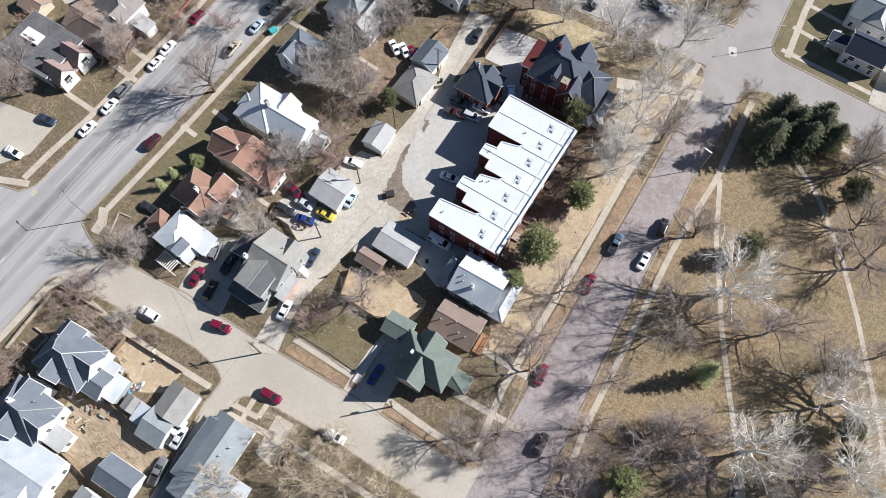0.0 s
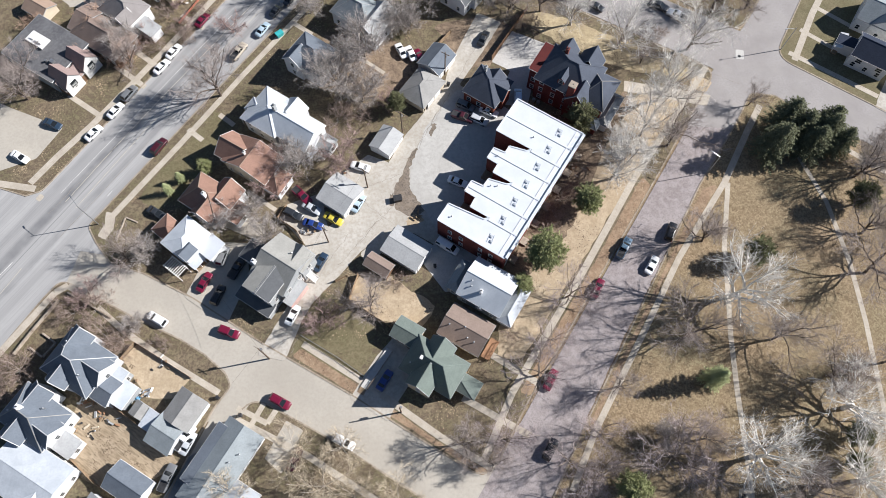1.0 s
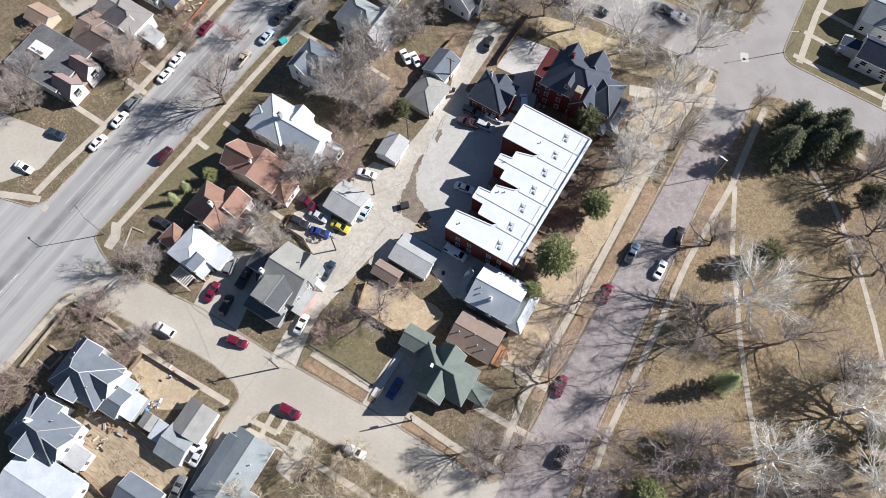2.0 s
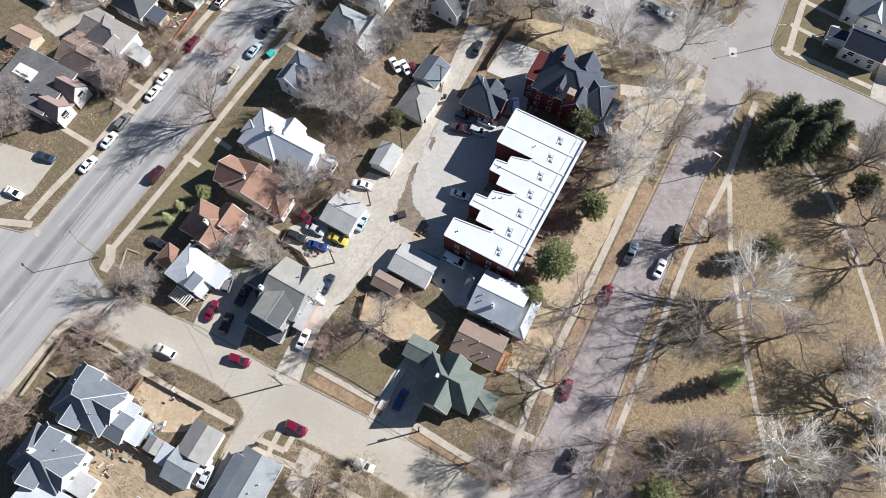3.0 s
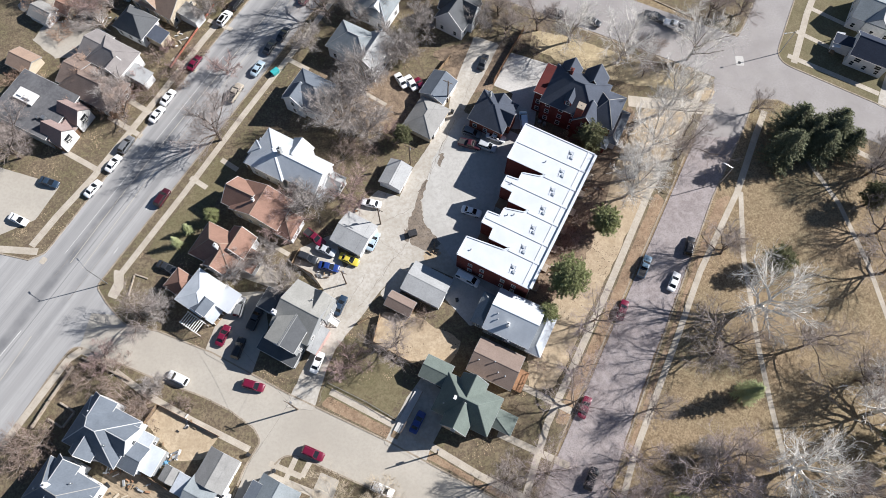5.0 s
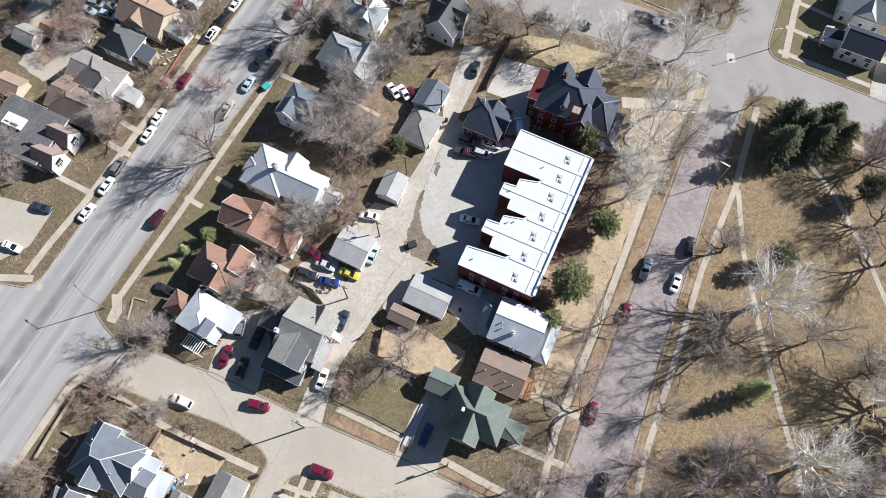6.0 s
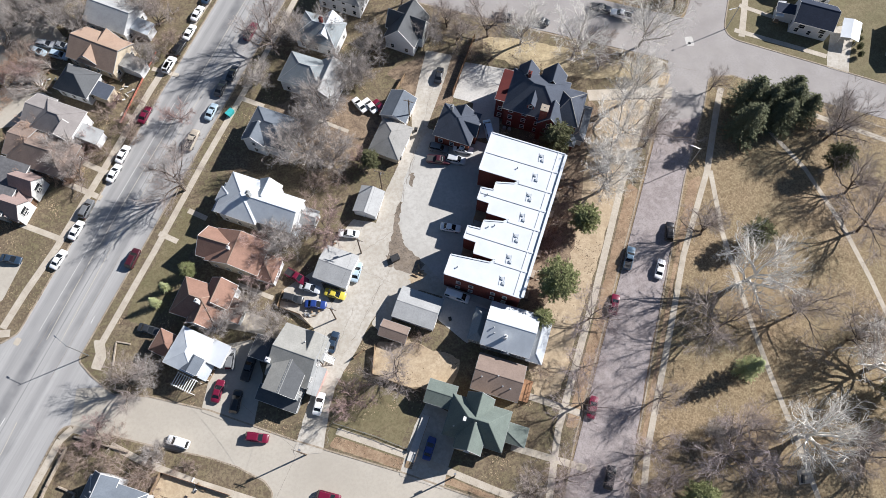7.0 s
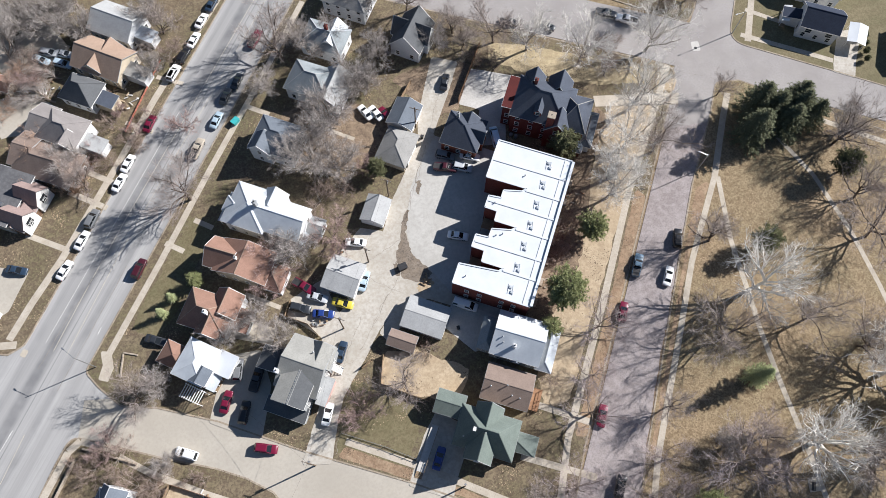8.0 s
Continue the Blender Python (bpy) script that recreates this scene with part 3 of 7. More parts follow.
def crack(a, b, width, seed, label="dark wandering crack in the concrete"):
    """A thin jagged seam of dirt lying on the pavement."""
    rng = random.Random(seed)
    a, b = Vector(a), Vector(b)
    d = b - a
    n = max(4, int(d.length / 0.7))
    nr = Vector((-d.y, d.x)).normalized()
    v, off = [], 0.0
    for i in range(n + 1):
        off = off * 0.85 + rng.gauss(0, 0.16 if seed < 40 else 0.05)
        p = a + d * i / n + nr * off
        w = width * rng.uniform(0.25, 0.8)
        v += [(p.x + nr.x * w, p.y + nr.y * w, 0.0), (p.x - nr.x * w, p.y - nr.y * w, 0.0)]
    v += [(x, y, -0.03) for x, y, z in v]
    m = 2 * n + 2
    f = [[2 * i, 2 * i + 1, 2 * i + 3, 2 * i + 2] for i in range(n)]
    f += [[2 * i, 2 * i + 2, 2 * i + 2 + m, 2 * i + m] for i in range(n)] + [[2 * i + 3, 2 * i + 1, 2 * i + 1 + m, 2 * i + 3 + m] for i in range(n)]
    ob = mesh_ob("trim", v, f, crack_mat)
    ob.location.z = 0.142 if abs(seed) < 40 else 0.076
    return tagged(ob, label, "crack", kind="structure")


for k, (a, b, w) in enumerate((((-7.0, 80.4), (-1.6, 92.5), 0.09), ((-6.6, 80.2), (-2.4, 90.0), 0.07), ((-4.0, 86.5), (0.6, 95.4), 0.06), ((-18, 70.6), (-10.4, 73.6), 0.06), ((-12.0, 66.0), (-20.6, 55.6), 0.08),
                              ((-16, 62.6), (-24.5, 51.4), 0.06), ((-22.4, 58.6), (-28.8, 47.8), 0.07), ((-25.2, 49.6), (-33, 46.4), 0.05), ((-27.6, 44.4), (-33.6, 32.0), 0.06), ((-20.4, 68.2), (-13.6, 61.0), 0.05), ((2.4, 97.8), (9.4, 113.5), 0.06), ((-29.4, 41.0), (-35.6, 38.4), 0.05))):
    crack(a, b, w, k + 3)
for k, (a, b, w) in enumerate((((-90.4, 64.0), (-78.0, 81.0), 0.05),
                              ((40, 113.0), (71.5, 97.5), 0.05), ((10, 131.6), (38, 117), 0.06), ((-86.8, 58.4), (-70.0, 82.2), 0.06))):
    crack(a, b, w, k + 50, "dark sealed seam in the road surface")

for k, (a, b) in enumerate((((27.8, 17.6), (40.2, 39.6)), ((40.6, 40.2), (57.6, 69.8)), ((16.2, 21.0), (30.0, 42.8)), ((31.0, 44.6), (47.2, 70.2)))):
    crack(a, b, 0.3, k + 60, "drift of brown leaves in the gutter").data.materials[0] = litter

patch([(-107, 138), (-98, 147), (-84, 153), (-78, 143), (-90, 135), (-101, 132)], 0.131, concrete_road, "pale concrete back lot with parked cars", "parking lot", 0.3, 0.6, "pavement")

patch([(-19.6, 54.0), (-12.2, 61.4), (-5.5, 64.5), (-1.2, 58), (-2.2, 55.5), (-8, 59.0), (-15, 54.0), (-18.0, 51.4)], 0.1325, alley_mat, "cracked concrete apron beside the garages", "alley", 0.12, 0.4, "pavement")

patch([(-25.5, 73.0), (-18.6, 78.6), (-13.4, 76.4), (-18.6, 69.6), (-21.4, 70.8)], 0.1322, alley_mat, "cracked concrete parking spot beside the garage", "alley", 0.2, 0.4, "pavement")

# lane lines on the avenue, crossing plate
ax = Vector((math.cos(radians(54.7)), math.sin(radians(54.7))))
ay = Vector((-ax.y, ax.x))
o0 = Vector((-87.2, 68.2))
for pts, wd, pm, lab in (([(-0.9, -0.87), (15.4, -0.2), (30, 0.1), (105, 0.2)], 0.13, paint_y, "worn yellow lane line"), ([(-0.6, -3.9), (14.7, -3.2), (24, -2.75), (105, -2.6)], 0.13, paint_y, "worn yellow lane line"), ([(0, 1.6), (30, 1.9), (60, 2.2)], 0.08, paint_w, "faint white lane line"),
                         ([(-18, -1.9), (-24, -1.8), (-60, -1.9)], 0.15, paint_w, "worn white lane line"), ([(-17.8, -4.6), (-27, -5.3), (-60, -6.6)], 0.13, paint_y, "worn yellow lane line"), ([(5.6, -7.7), (7.2, -7.6)], 0.16, paint_w, "short white lane dash"), ([(17.6, -7.2), (19.2, -7.1)], 0.16, paint_w, "short white lane dash")):
    strip("trim", [tuple(o0 + ax * u + ay * v) for u, v in pts], wd, 0.062, pm, lab, "road marking")
for x, y, lx, ly, a0, m, lab in ((72.9, 106.1, 2.0, 2.8, -8, pale_concrete, "pale concrete patch round a manhole"), (-93.0, 68.0, 1.6, 1.3, 55, walk_mat, "concrete drain inlet plate")):
    v, f = prism(rounded([(-lx / 2, -ly / 2), (lx / 2, -ly / 2), (lx / 2, ly / 2), (-lx / 2, ly / 2)], 0.4), -0.01, 0.01)
    ob = mesh_ob("trim", v, f, m)
    ob.matrix_basis = pose(x, y, 0.072, 0, 0, a0)
    tagged(ob, lab, "road patch", kind="structure")
bm = bmesh.new()
cyl(bm, (72.7, 105.6, 0.075), (72.7, 105.6, 0.09), 0.4, 0.4, 16)
tagged(part("manhole_cover", bm, black, None), "round dark iron manhole cover in the street", "manhole cover")


def inside(x, y, poly):
    hit = False
    for i in range(len(poly)):
        (x1, y1), (x2, y2) = poly[i - 1], poly[i]
        if (y1 > y) != (y2 > y) and x < (x2 - x1) * (y - y1) / (y2 - y1) + x1:
            hit = not hit
    return hit


def on_walk(p):
    for a, b, half in walks:
        if abs(p.x - a.x) > 45 or abs(p.y - a.y) > 45:
            continue
        d = b - a
        t = min(max((p - a).dot(d) / d.length_squared, 0.0), 1.0)
        if (a + d * t - p).length_squared < half * half:
            return True
    return False


leaf_dark = mat("fallen_leaves_dark", (0.165, 0.12, 0.082), (0.115, 0.08, 0.056), 2.0, None, 9, 0.3)
leaf_pale = mat("fallen_leaves_pale", (0.44, 0.34, 0.225), (0.35, 0.26, 0.17), 2.0, None, 9, 0.3)


def leaf_drifts(poly, drifts, each, spread, size, material, label, seed):
    """Drifts of fallen leaves and tufts, small bent flakes lying on the ground."""
    rng = random.Random(seed)
    xs, ys = [p[0] for p in poly], [p[1] for p in poly]
    x0, x1, y0, y1 = max(min(xs), -112), min(max(xs), 120), max(min(ys), -10), min(max(ys), 165)
    v, f = [], []
    for k in range(drifts):
        cx, cy = rng.uniform(x0, x1), rng.uniform(y0, y1)
        wide = spread * rng.uniform(0.4, 1.4)
        for j in range(each):
            x, y = rng.gauss(cx, wide), rng.gauss(cy, wide)
            if not inside(x, y, poly) or any(inside(x, y, q) for q in paved) or on_walk(Vector((x, y))):
                continue
            s, w = size * rng.uniform(0.5, 1.3), rng.uniform(0, 6.28)
            c, d = math.cos(w) * s, math.sin(w) * s
            b = len(v)
            v += [(x + c, y + d, 0.15), (x - d * 0.6, y + c * 0.6, 0.175), (x - c, y - d, 0.15), (x + d * 0.6, y - c * 0.6, 0.165)]
            f += [(b, b + 1, b + 2), (b, b + 2, b + 3)]
    return tagged(mesh_ob("fallen_leaves", v, f, material), label, "leaves", kind="stuff")


leaf_drifts(blocks[0], 420, 40, 1.1, 0.135, leaf_dark, "dark fallen leaves drifted over the yards", 1)
leaf_drifts(blocks[0], 320, 36, 1.1, 0.15, leaf_pale, "pale dry leaves and tufts over the yards", 2)
leaf_drifts(blocks[1], 200, 24, 2.0, 0.10, leaf_dark, "dark fallen leaves in the park grass", 3)
leaf_drifts(blocks[1], 420, 26, 2.2, 0.11, leaf_pale, "pale straw tufts in the park grass", 4)
leaf_drifts(blocks[4], 150, 34, 1.0, 0.135, leaf_dark, "dark fallen leaves on the corner lots", 5)
leaf_drifts(blocks[6], 260, 34, 1.2, 0.135, leaf_dark, "dark fallen leaves on the lots across the avenue", 6)
leaf_drifts(blocks[6], 220, 34, 1.2, 0.16, leaf_pale, "pale dry tufts on the lots across the avenue", 7)
leaf_drifts(blocks[5], 90, 34, 1.0, 0.135, leaf_dark, "dark fallen leaves on the south lots", 8)
leaf_drifts(blocks[3], 160, 34, 1.2, 0.135, leaf_dark, "dark fallen leaves beyond the cross street", 9)

# ---- houses ----
_window = {}


def window_meshes(w, h):
    if (w, h) not in _window:
        bm = bmesh.new()
        for sx, sy, cx, cy in ((0.11, h, -w / 2, 0), (0.11, h, w / 2, 0), (w + 0.11, 0.13, 0, h / 2), (w + 0.2, 0.13, 0, -h / 2), (w, 0.06, 0, 0)):
            box(bm, cx, 0, cy, sx, 0.12, sy)
        fr = bpy.data.meshes.new("window_frame")
        bm.to_mesh(fr)
        bm.free()
        fr.materials.append(trim_w)
        bm = bmesh.new()
        box(bm, 0, 0, 0, w - 0.1, 0.05, h - 0.1)
        pn = bpy.data.meshes.new("pane")
        bm.to_mesh(pn)
        bm.free()
        pn.materials.append(glass)
        _window[(w, h)] = (fr, pn)
    return _window[(w, h)]


def add_window(parent, x, y, z, ang, w=0.95, h=1.5):
    fr, pn = window_meshes(w, h)
    f = new("window", fr)
    f.parent = parent
    f.matrix_basis = pose(x, y, z, 0, 0, ang)
    p = new("pane", pn)
    p.parent = f
    return f


def roof_solid(L, W, eave, rise, kind, over, th=0.14):
    """Vertices and faces of a pitched roof over an L x W plan; the ridge runs along x (gable 'g', hip 'h', lean-to 's', flat 'f')."""
    a, b = L / 2 + over * (0.6 if kind == "g" else 1), W / 2 + over
    low = eave - rise / (W / 2) * over if kind in "gh" else eave
    if kind == "g":
        top = [(-a, -b, low), (a, -b, low), (a, b, low), (-a, b, low), (-a, 0, eave + rise), (a, 0, eave + rise)]
        fc = [[0, 1, 5, 4], [2, 3, 4, 5]]
        rim = [0, 1, 5, 2, 3, 4]
    elif kind == "h":
        r = max(L / 2 - W / 2, 0.05)
        top = [(-a, -b, low), (a, -b, low), (a, b, low), (-a, b, low), (-r, 0, eave + rise), (r, 0, eave + rise)]
        fc = [[0, 1, 5, 4], [1, 2, 5], [2, 3, 4, 5], [3, 0, 4]]
        rim = [0, 1, 2, 3]
    elif kind == "s":
        top = [(-a, -b, eave), (a, -b, eave), (a, b, eave + rise), (-a, b, eave + rise)]
        fc, rim = [[0, 1, 2, 3]], [0, 1, 2, 3]
    else:
        top = [(-a, -b, eave + rise), (a, -b, eave + rise), (a, b, eave + rise), (-a, b, eave + rise)]
        fc, rim = [[0, 1, 2, 3]], [0, 1, 2, 3]
    n = len(top)
    v = top + [(x, y, z - th) for x, y, z in top]
    f = list(fc) + [[i + n for i in reversed(q)] for q in fc]
    f += [[rim[i], rim[i] + n, rim[(i + 1) % len(rim)] + n, rim[(i + 1) % len(rim)]] for i in range(len(rim))]
    return v, f


def spin(v, cx, cy, deg):
    c, s = math.cos(radians(deg)), math.sin(radians(deg))
    return [(cx + x * c - y * s, cy + x * s + y * c, z) for x, y, z in v]


def rod(bm, p, q, w, h):
    """A square bar from p to q."""
    p, q = Vector(p), Vector(q)
    d = q - p
    m = Matrix.Translation((p + q) / 2) @ d.to_track_quat("X", "Z").to_matrix().to_4x4() @ Matrix.Diagonal((d.length, w, h, 1))
    bmesh.ops.create_cube(bm, size=1.0, matrix=m)


def wing(house, cx, cy, L, W, eave, rise, kind="g", rot=0, wall=None, roof=None, over=0.35, base=0.0, caps=None, windows=True, win=(0.95, 1.45), gutter=True):
    """One block of a house, with its walls, roof, windows and trim, in the house's own frame."""
    wall, roof = wall or siding_w, roof or sh_gray
    a, b = L / 2, W / 2
    v = [(-a, -b, base), (a, -b, base), (a, b, base), (-a, b, base), (-a, -b, eave), (a, -b, eave), (a, b, eave), (-a, b, eave)]
    f = [[0, 3, 2, 1], [0, 1, 5, 4], [1, 2, 6, 5], [2, 3, 7, 6], [3, 0, 4, 7], [4, 5, 6, 7]]
    if kind == "g":
        v += [(-a, 0, eave + rise - 0.1), (a, 0, eave + rise - 0.1)]
        f += [[4, 8, 7], [5, 6, 9], [4, 5, 9, 8], [6, 7, 8, 9]]
        f.remove([4, 5, 6, 7])
    mesh_ob("wall", spin(v, cx, cy, rot), f, wall, house)
    rv, rf = roof_solid(L, W, eave, rise, kind, over)
    r = mesh_ob("roof", spin(rv, cx, cy, rot), rf, roof, house)
    # ridge and hip caps, eave boards
    lines, eaves = [], []
    if kind == "g":
        lines = [(4, 5)]
        eaves = [(0, 1), (2, 3), (0, 4), (3, 4), (1, 5), (2, 5)]
    elif kind == "h":
        lines = [(4, 5), (0, 4), (3, 4), (1, 5), (2, 5)]
        eaves = [(0, 1), (1, 2), (2, 3), (3, 0)]
    else:
        eaves = [(0, 1), (1, 2), (2, 3), (3, 0)]
    w = spin(rv, cx, cy, rot)
    if lines:
        bm = bmesh.new()
        for i, j in lines:
            if (Vector(w[i]) - Vector(w[j])).length > 0.3:
                rod(bm, w[i], w[j], 0.15, 0.06)
        part("ridge_cap", bm, caps or roof, r)
    if gutter:
        for i, j in eaves:
            p, q = Vector(w[i]), Vector(w[j])
            bm = bmesh.new()
            rod(bm, p - Vector((0, 0, 0.1)), q - Vector((0, 0, 0.1)), 0.1, 0.16)
            plain = roof in (sh_dark, sh_gray, sh_olive, sh_lgray, sh_green, sh_brown, sh_bluelt, sh_tan, sh_pink)
            part("gutter", bm, siding_g if plain else trim_w, r, "gray gutter and fascia" if plain else "white gutter and fascia")
    # windows on the walls that face the open side
    if windows and eave - base > 2.0:
        rows = max(1, int((eave - base) / 2.7))
        sides = [(L, 0, -b, 0), (W, a, 0, 90), (L, 0, b, 180), (W, -a, 0, 270)]
        for length, ox, oy, ang in sides:
            n = Vector((math.sin(radians(ang)), -math.cos(radians(ang))))
            count = max(1, int(length / 2.7))
            for i in range(count):
                s = (i + 0.5) / count * length - length / 2
                for k in range(rows):
                    z = base + 1.65 + 2.75 * k
                    px, py = ox + math.cos(radians(ang)) * s + n.x * 0.02, oy + math.sin(radians(ang)) * s + n.y * 0.02
                    q = spin([(px, py, z)], cx, cy, rot)[0]
                    add_window(house, q[0], q[1], q[2], ang + rot, *win)
    return r


def chimney(house, x, y, z0, z1, s=0.7, material=None):
    bm = bmesh.new()
    box(bm, x, y, (z0 + z1) / 2, s, s, z1 - z0)
    box(bm, x, y, z1 - 0.12, s + 0.14, s + 0.14, 0.16)
    c = part("chimney", bm, material or brick_org, house)
    bm = bmesh.new()
    cyl(bm, (x, y, z1 - 0.1), (x, y, z1 + 0.3), 0.16, 0.14)
    part("flue", bm, black, c)


def vents(house, spots):
    for x, y, z in spots:
        bm = bmesh.new()
        cyl(bm, (x, y, z - 0.9), (x, y, z + 0.25), 0.1)
        cyl(bm, (x, y, z + 0.23), (x, y, z + 0.33), 0.19, 0.05)
        part("roof_vent", bm, metal, house)


def dormer(house, x, y, z, w, d, h, rise, ang, wall, roof):
    """A gabled dormer whose front looks to local -y before it is turned by ang."""
    v = [(-w / 2, 0, z), (w / 2, 0, z), (w / 2, 0, z + h), (-w / 2, 0, z + h), (0, 0, z + h + rise),
         (-w / 2, d, z), (w / 2, d, z), (w / 2, d, z + h), (-w / 2, d, z + h), (0, d, z + h + rise)]
    f = [[0, 1, 2, 4, 3], [5, 8, 9, 7, 6], [1, 6, 7, 2], [0, 3, 8, 5]]
    mesh_ob("dormer", spin(v, x, y, ang), f, wall, house)
    e = w / 2 + 0.22
    k = rise / (w / 2) * 0.22
    t = [(-e, -0.25, z + h - k), (0, -0.25, z + h + rise), (e, -0.25, z + h - k), (e, d, z + h - k), (0, d, z + h + rise), (-e, d, z + h - k)]
    rv = t + [(p, q, s - 0.1) for p, q, s in t]
    rf = [[0, 1, 4, 5], [1, 2, 3, 4], [11, 10, 7, 6], [10, 9, 8, 7], [0, 6, 7, 1], [1, 7, 8, 2], [2, 8, 9, 3], [3, 9, 10, 4], [4, 10, 11, 5], [5, 11, 6, 0]]
    mesh_ob("dormer_roof", spin([(p, q, s + 0.06) for p, q, s in rv], x, y, ang), rf, roof, house)
    q = spin([(0, -0.04, z + h * 0.55)], x, y, ang)[0]
    add_window(house, q[0], q[1], q[2], ang, min(0.9, w * 0.55), min(1.2, h * 0.8))


def porch(house, cx, cy, L, W, z, roof, rot=0, rise=0.5):
    """A lean-to porch roof on posts over a wooden floor; the high side is at local +y."""
    rv, rf = roof_solid(L, W, z, rise, "s", 0.2)
    mesh_ob("porch_roof", spin(rv, cx, cy, rot), rf, roof, house)
    bm = bmesh.new()
    box(bm, 0, 0, 0.25, L, W, 0.5)
    bmesh.ops.transform(bm, matrix=pose(cx, cy, 0, 0, 0, rot), verts=bm.verts)
    part("porch_floor", bm, wood, house)
    for i in range(4):
        bm = bmesh.new()
        q = spin([(-L / 2 + 0.15 + i * (L - 0.3) / 3, -W / 2 + 0.1, 0)], cx, cy, rot)[0]
        cyl(bm, (q[0], q[1], 0.5), (q[0], q[1], z), 0.09)
        part("post", bm, trim_w, house)


# townhouse row: red brick, white flat roof with party parapets, stepped back
def townhouse_row():
    h = thing("townhouse_row", 11.6, 49.8, 0, 57.5, "red brick townhouse row with white stepped flat roof", "building")
    T = 8.0
    plan = [(0, 0), (35.0, 0), (35.0, 17.0), (25.4, 17.0), (25.4, 7.8), (24.5, 8.7), (23.5, 12.5), (21.6, 12.5), (21.3, 15.2), (18.4, 15.2), (18.3, 12.4), (16.0, 12.3),
            (16.0, 7.4), (15.1, 8.3), (14.1, 12.3), (12.0, 12.4), (11.8, 15.2), (8.9, 15.2), (8.8, 12.4), (6.3, 12.2), (6.3, 7.4), (5.4, 8.3), (4.5, 16.6), (0, 16.6)]
    v, f = prism(plan, 0, T)
    mesh_ob("wall", v, f, brick_red, h)
    v, f = prism(plan, T, T + 0.12)
    mesh_ob("roof", v, f, sh_white, h, "white coated flat roof")
    bm = bmesh.new()
    for i, p in enumerate(plan):
        q = plan[(i + 1) % len(plan)]
        rod(bm, (*p, T + 0.18), (*q, T + 0.18), 0.26, 0.18)
    part("parapet", bm, sh_white, h, "white coated parapet")
    for u, v0 in ((30.0, 17.0), (24.9, 7.8), (20.2, 15), (15.5, 7.4), (10.3, 15), (5.8, 7.4)):
        bm = bmesh.new()
        rod(bm, (u, 0.3, T + 0.17), (u, v0, T + 0.17), 0.42, 0.16)
        part("parapet", bm, sh_white, h, "white coated party wall parapet")
    bm = bmesh.new()
    rod(bm, (0.2, -0.25, T + 0.25), (34.8, -0.25, T + 0.25), 0.6, 0.5)
    rod(bm, (0.2, 1.5, T + 0.16), (34.8, 1.5, T + 0.16), 0.16, 0.14)
    part("cornice", bm, sh_white, h, "white front cornice")
    for i in range(7):
        u = 2.4 + i * 5.0
        bm = bmesh.new()
        for du, dv in ((-0.55, -0.3), (0.45, 0.25)):
            box(bm, u + du, 4.6 + dv, T + 0.24, 0.62, 0.62, 0.24)
            cyl(bm, (u + du, 4.6 + dv, T + 0.35), (u + du, 4.6 + dv, T + 0.41), 0.25, 0.23)
        for dv in (-0.5, 0.5):
            rod(bm, (u - 1.1, 4.6 + dv, T + 0.17), (u + 1.0, 4.6 + dv + 0.3, T + 0.17), 0.1, 0.08)
        part("roof_unit", bm, sh_silver, h, "pale gray rooftop air conditioner")
    vents(h, [(2.2, 14.4, T + 0.3), (12.9, 11.0, T + 0.3), (13.6, 9.8, T + 0.3), (20.0, 13.4, T + 0.3), (28.3, 9.0, T + 0.3)])
    for v0 in (3.2, 5.8, 10.6, 13.4):
        for z in (2.0, 5.2):
            add_window(h, v0 * 0 - 0.03, v0, z, 270, 0.9, 1.5)
    for i in range(7):
        for z in (2.0, 5.2):
            add_window(h, 1.5 + 5.0 * i, -0.03, z, 0, 1.0, 1.6)
        bm = bmesh.new()
        box(bm, 3.6 + 5.0 * i, -0.8, 0.3, 1.8, 1.6, 0.6)
        part("stoop", bm, stone, h, "stone front stoop")
    # decks and stairs at the back
    for u0, v0, l in ((22.9, 13.9, 2.2), (17.0, 13.7, 2.4), (13.2, 13.7, 2.2), (7.4, 13.7, 2.4)):
        bm = bmesh.new()
        box(bm, u0, v0, 2.7, l, 2.6, 0.12)
        for du in (-l / 2 + 0.1, l / 2 - 0.1):
            rod(bm, (u0 + du, v0 + 1.2, 0), (u0 + du, v0 + 1.2, 3.6), 0.12, 0.12)
        rod(bm, (u0 - l / 2, v0 + 1.2, 3.6), (u0 + l / 2, v0 + 1.2, 3.6), 0.08, 0.08)
        part("deck", bm, wood, h, "dark wooden back deck")


townhouse_row()


red_metal = mat("red_metal_roof", (0.10, 0.024, 0.022), (0.08, 0.021, 0.02), 0.6)


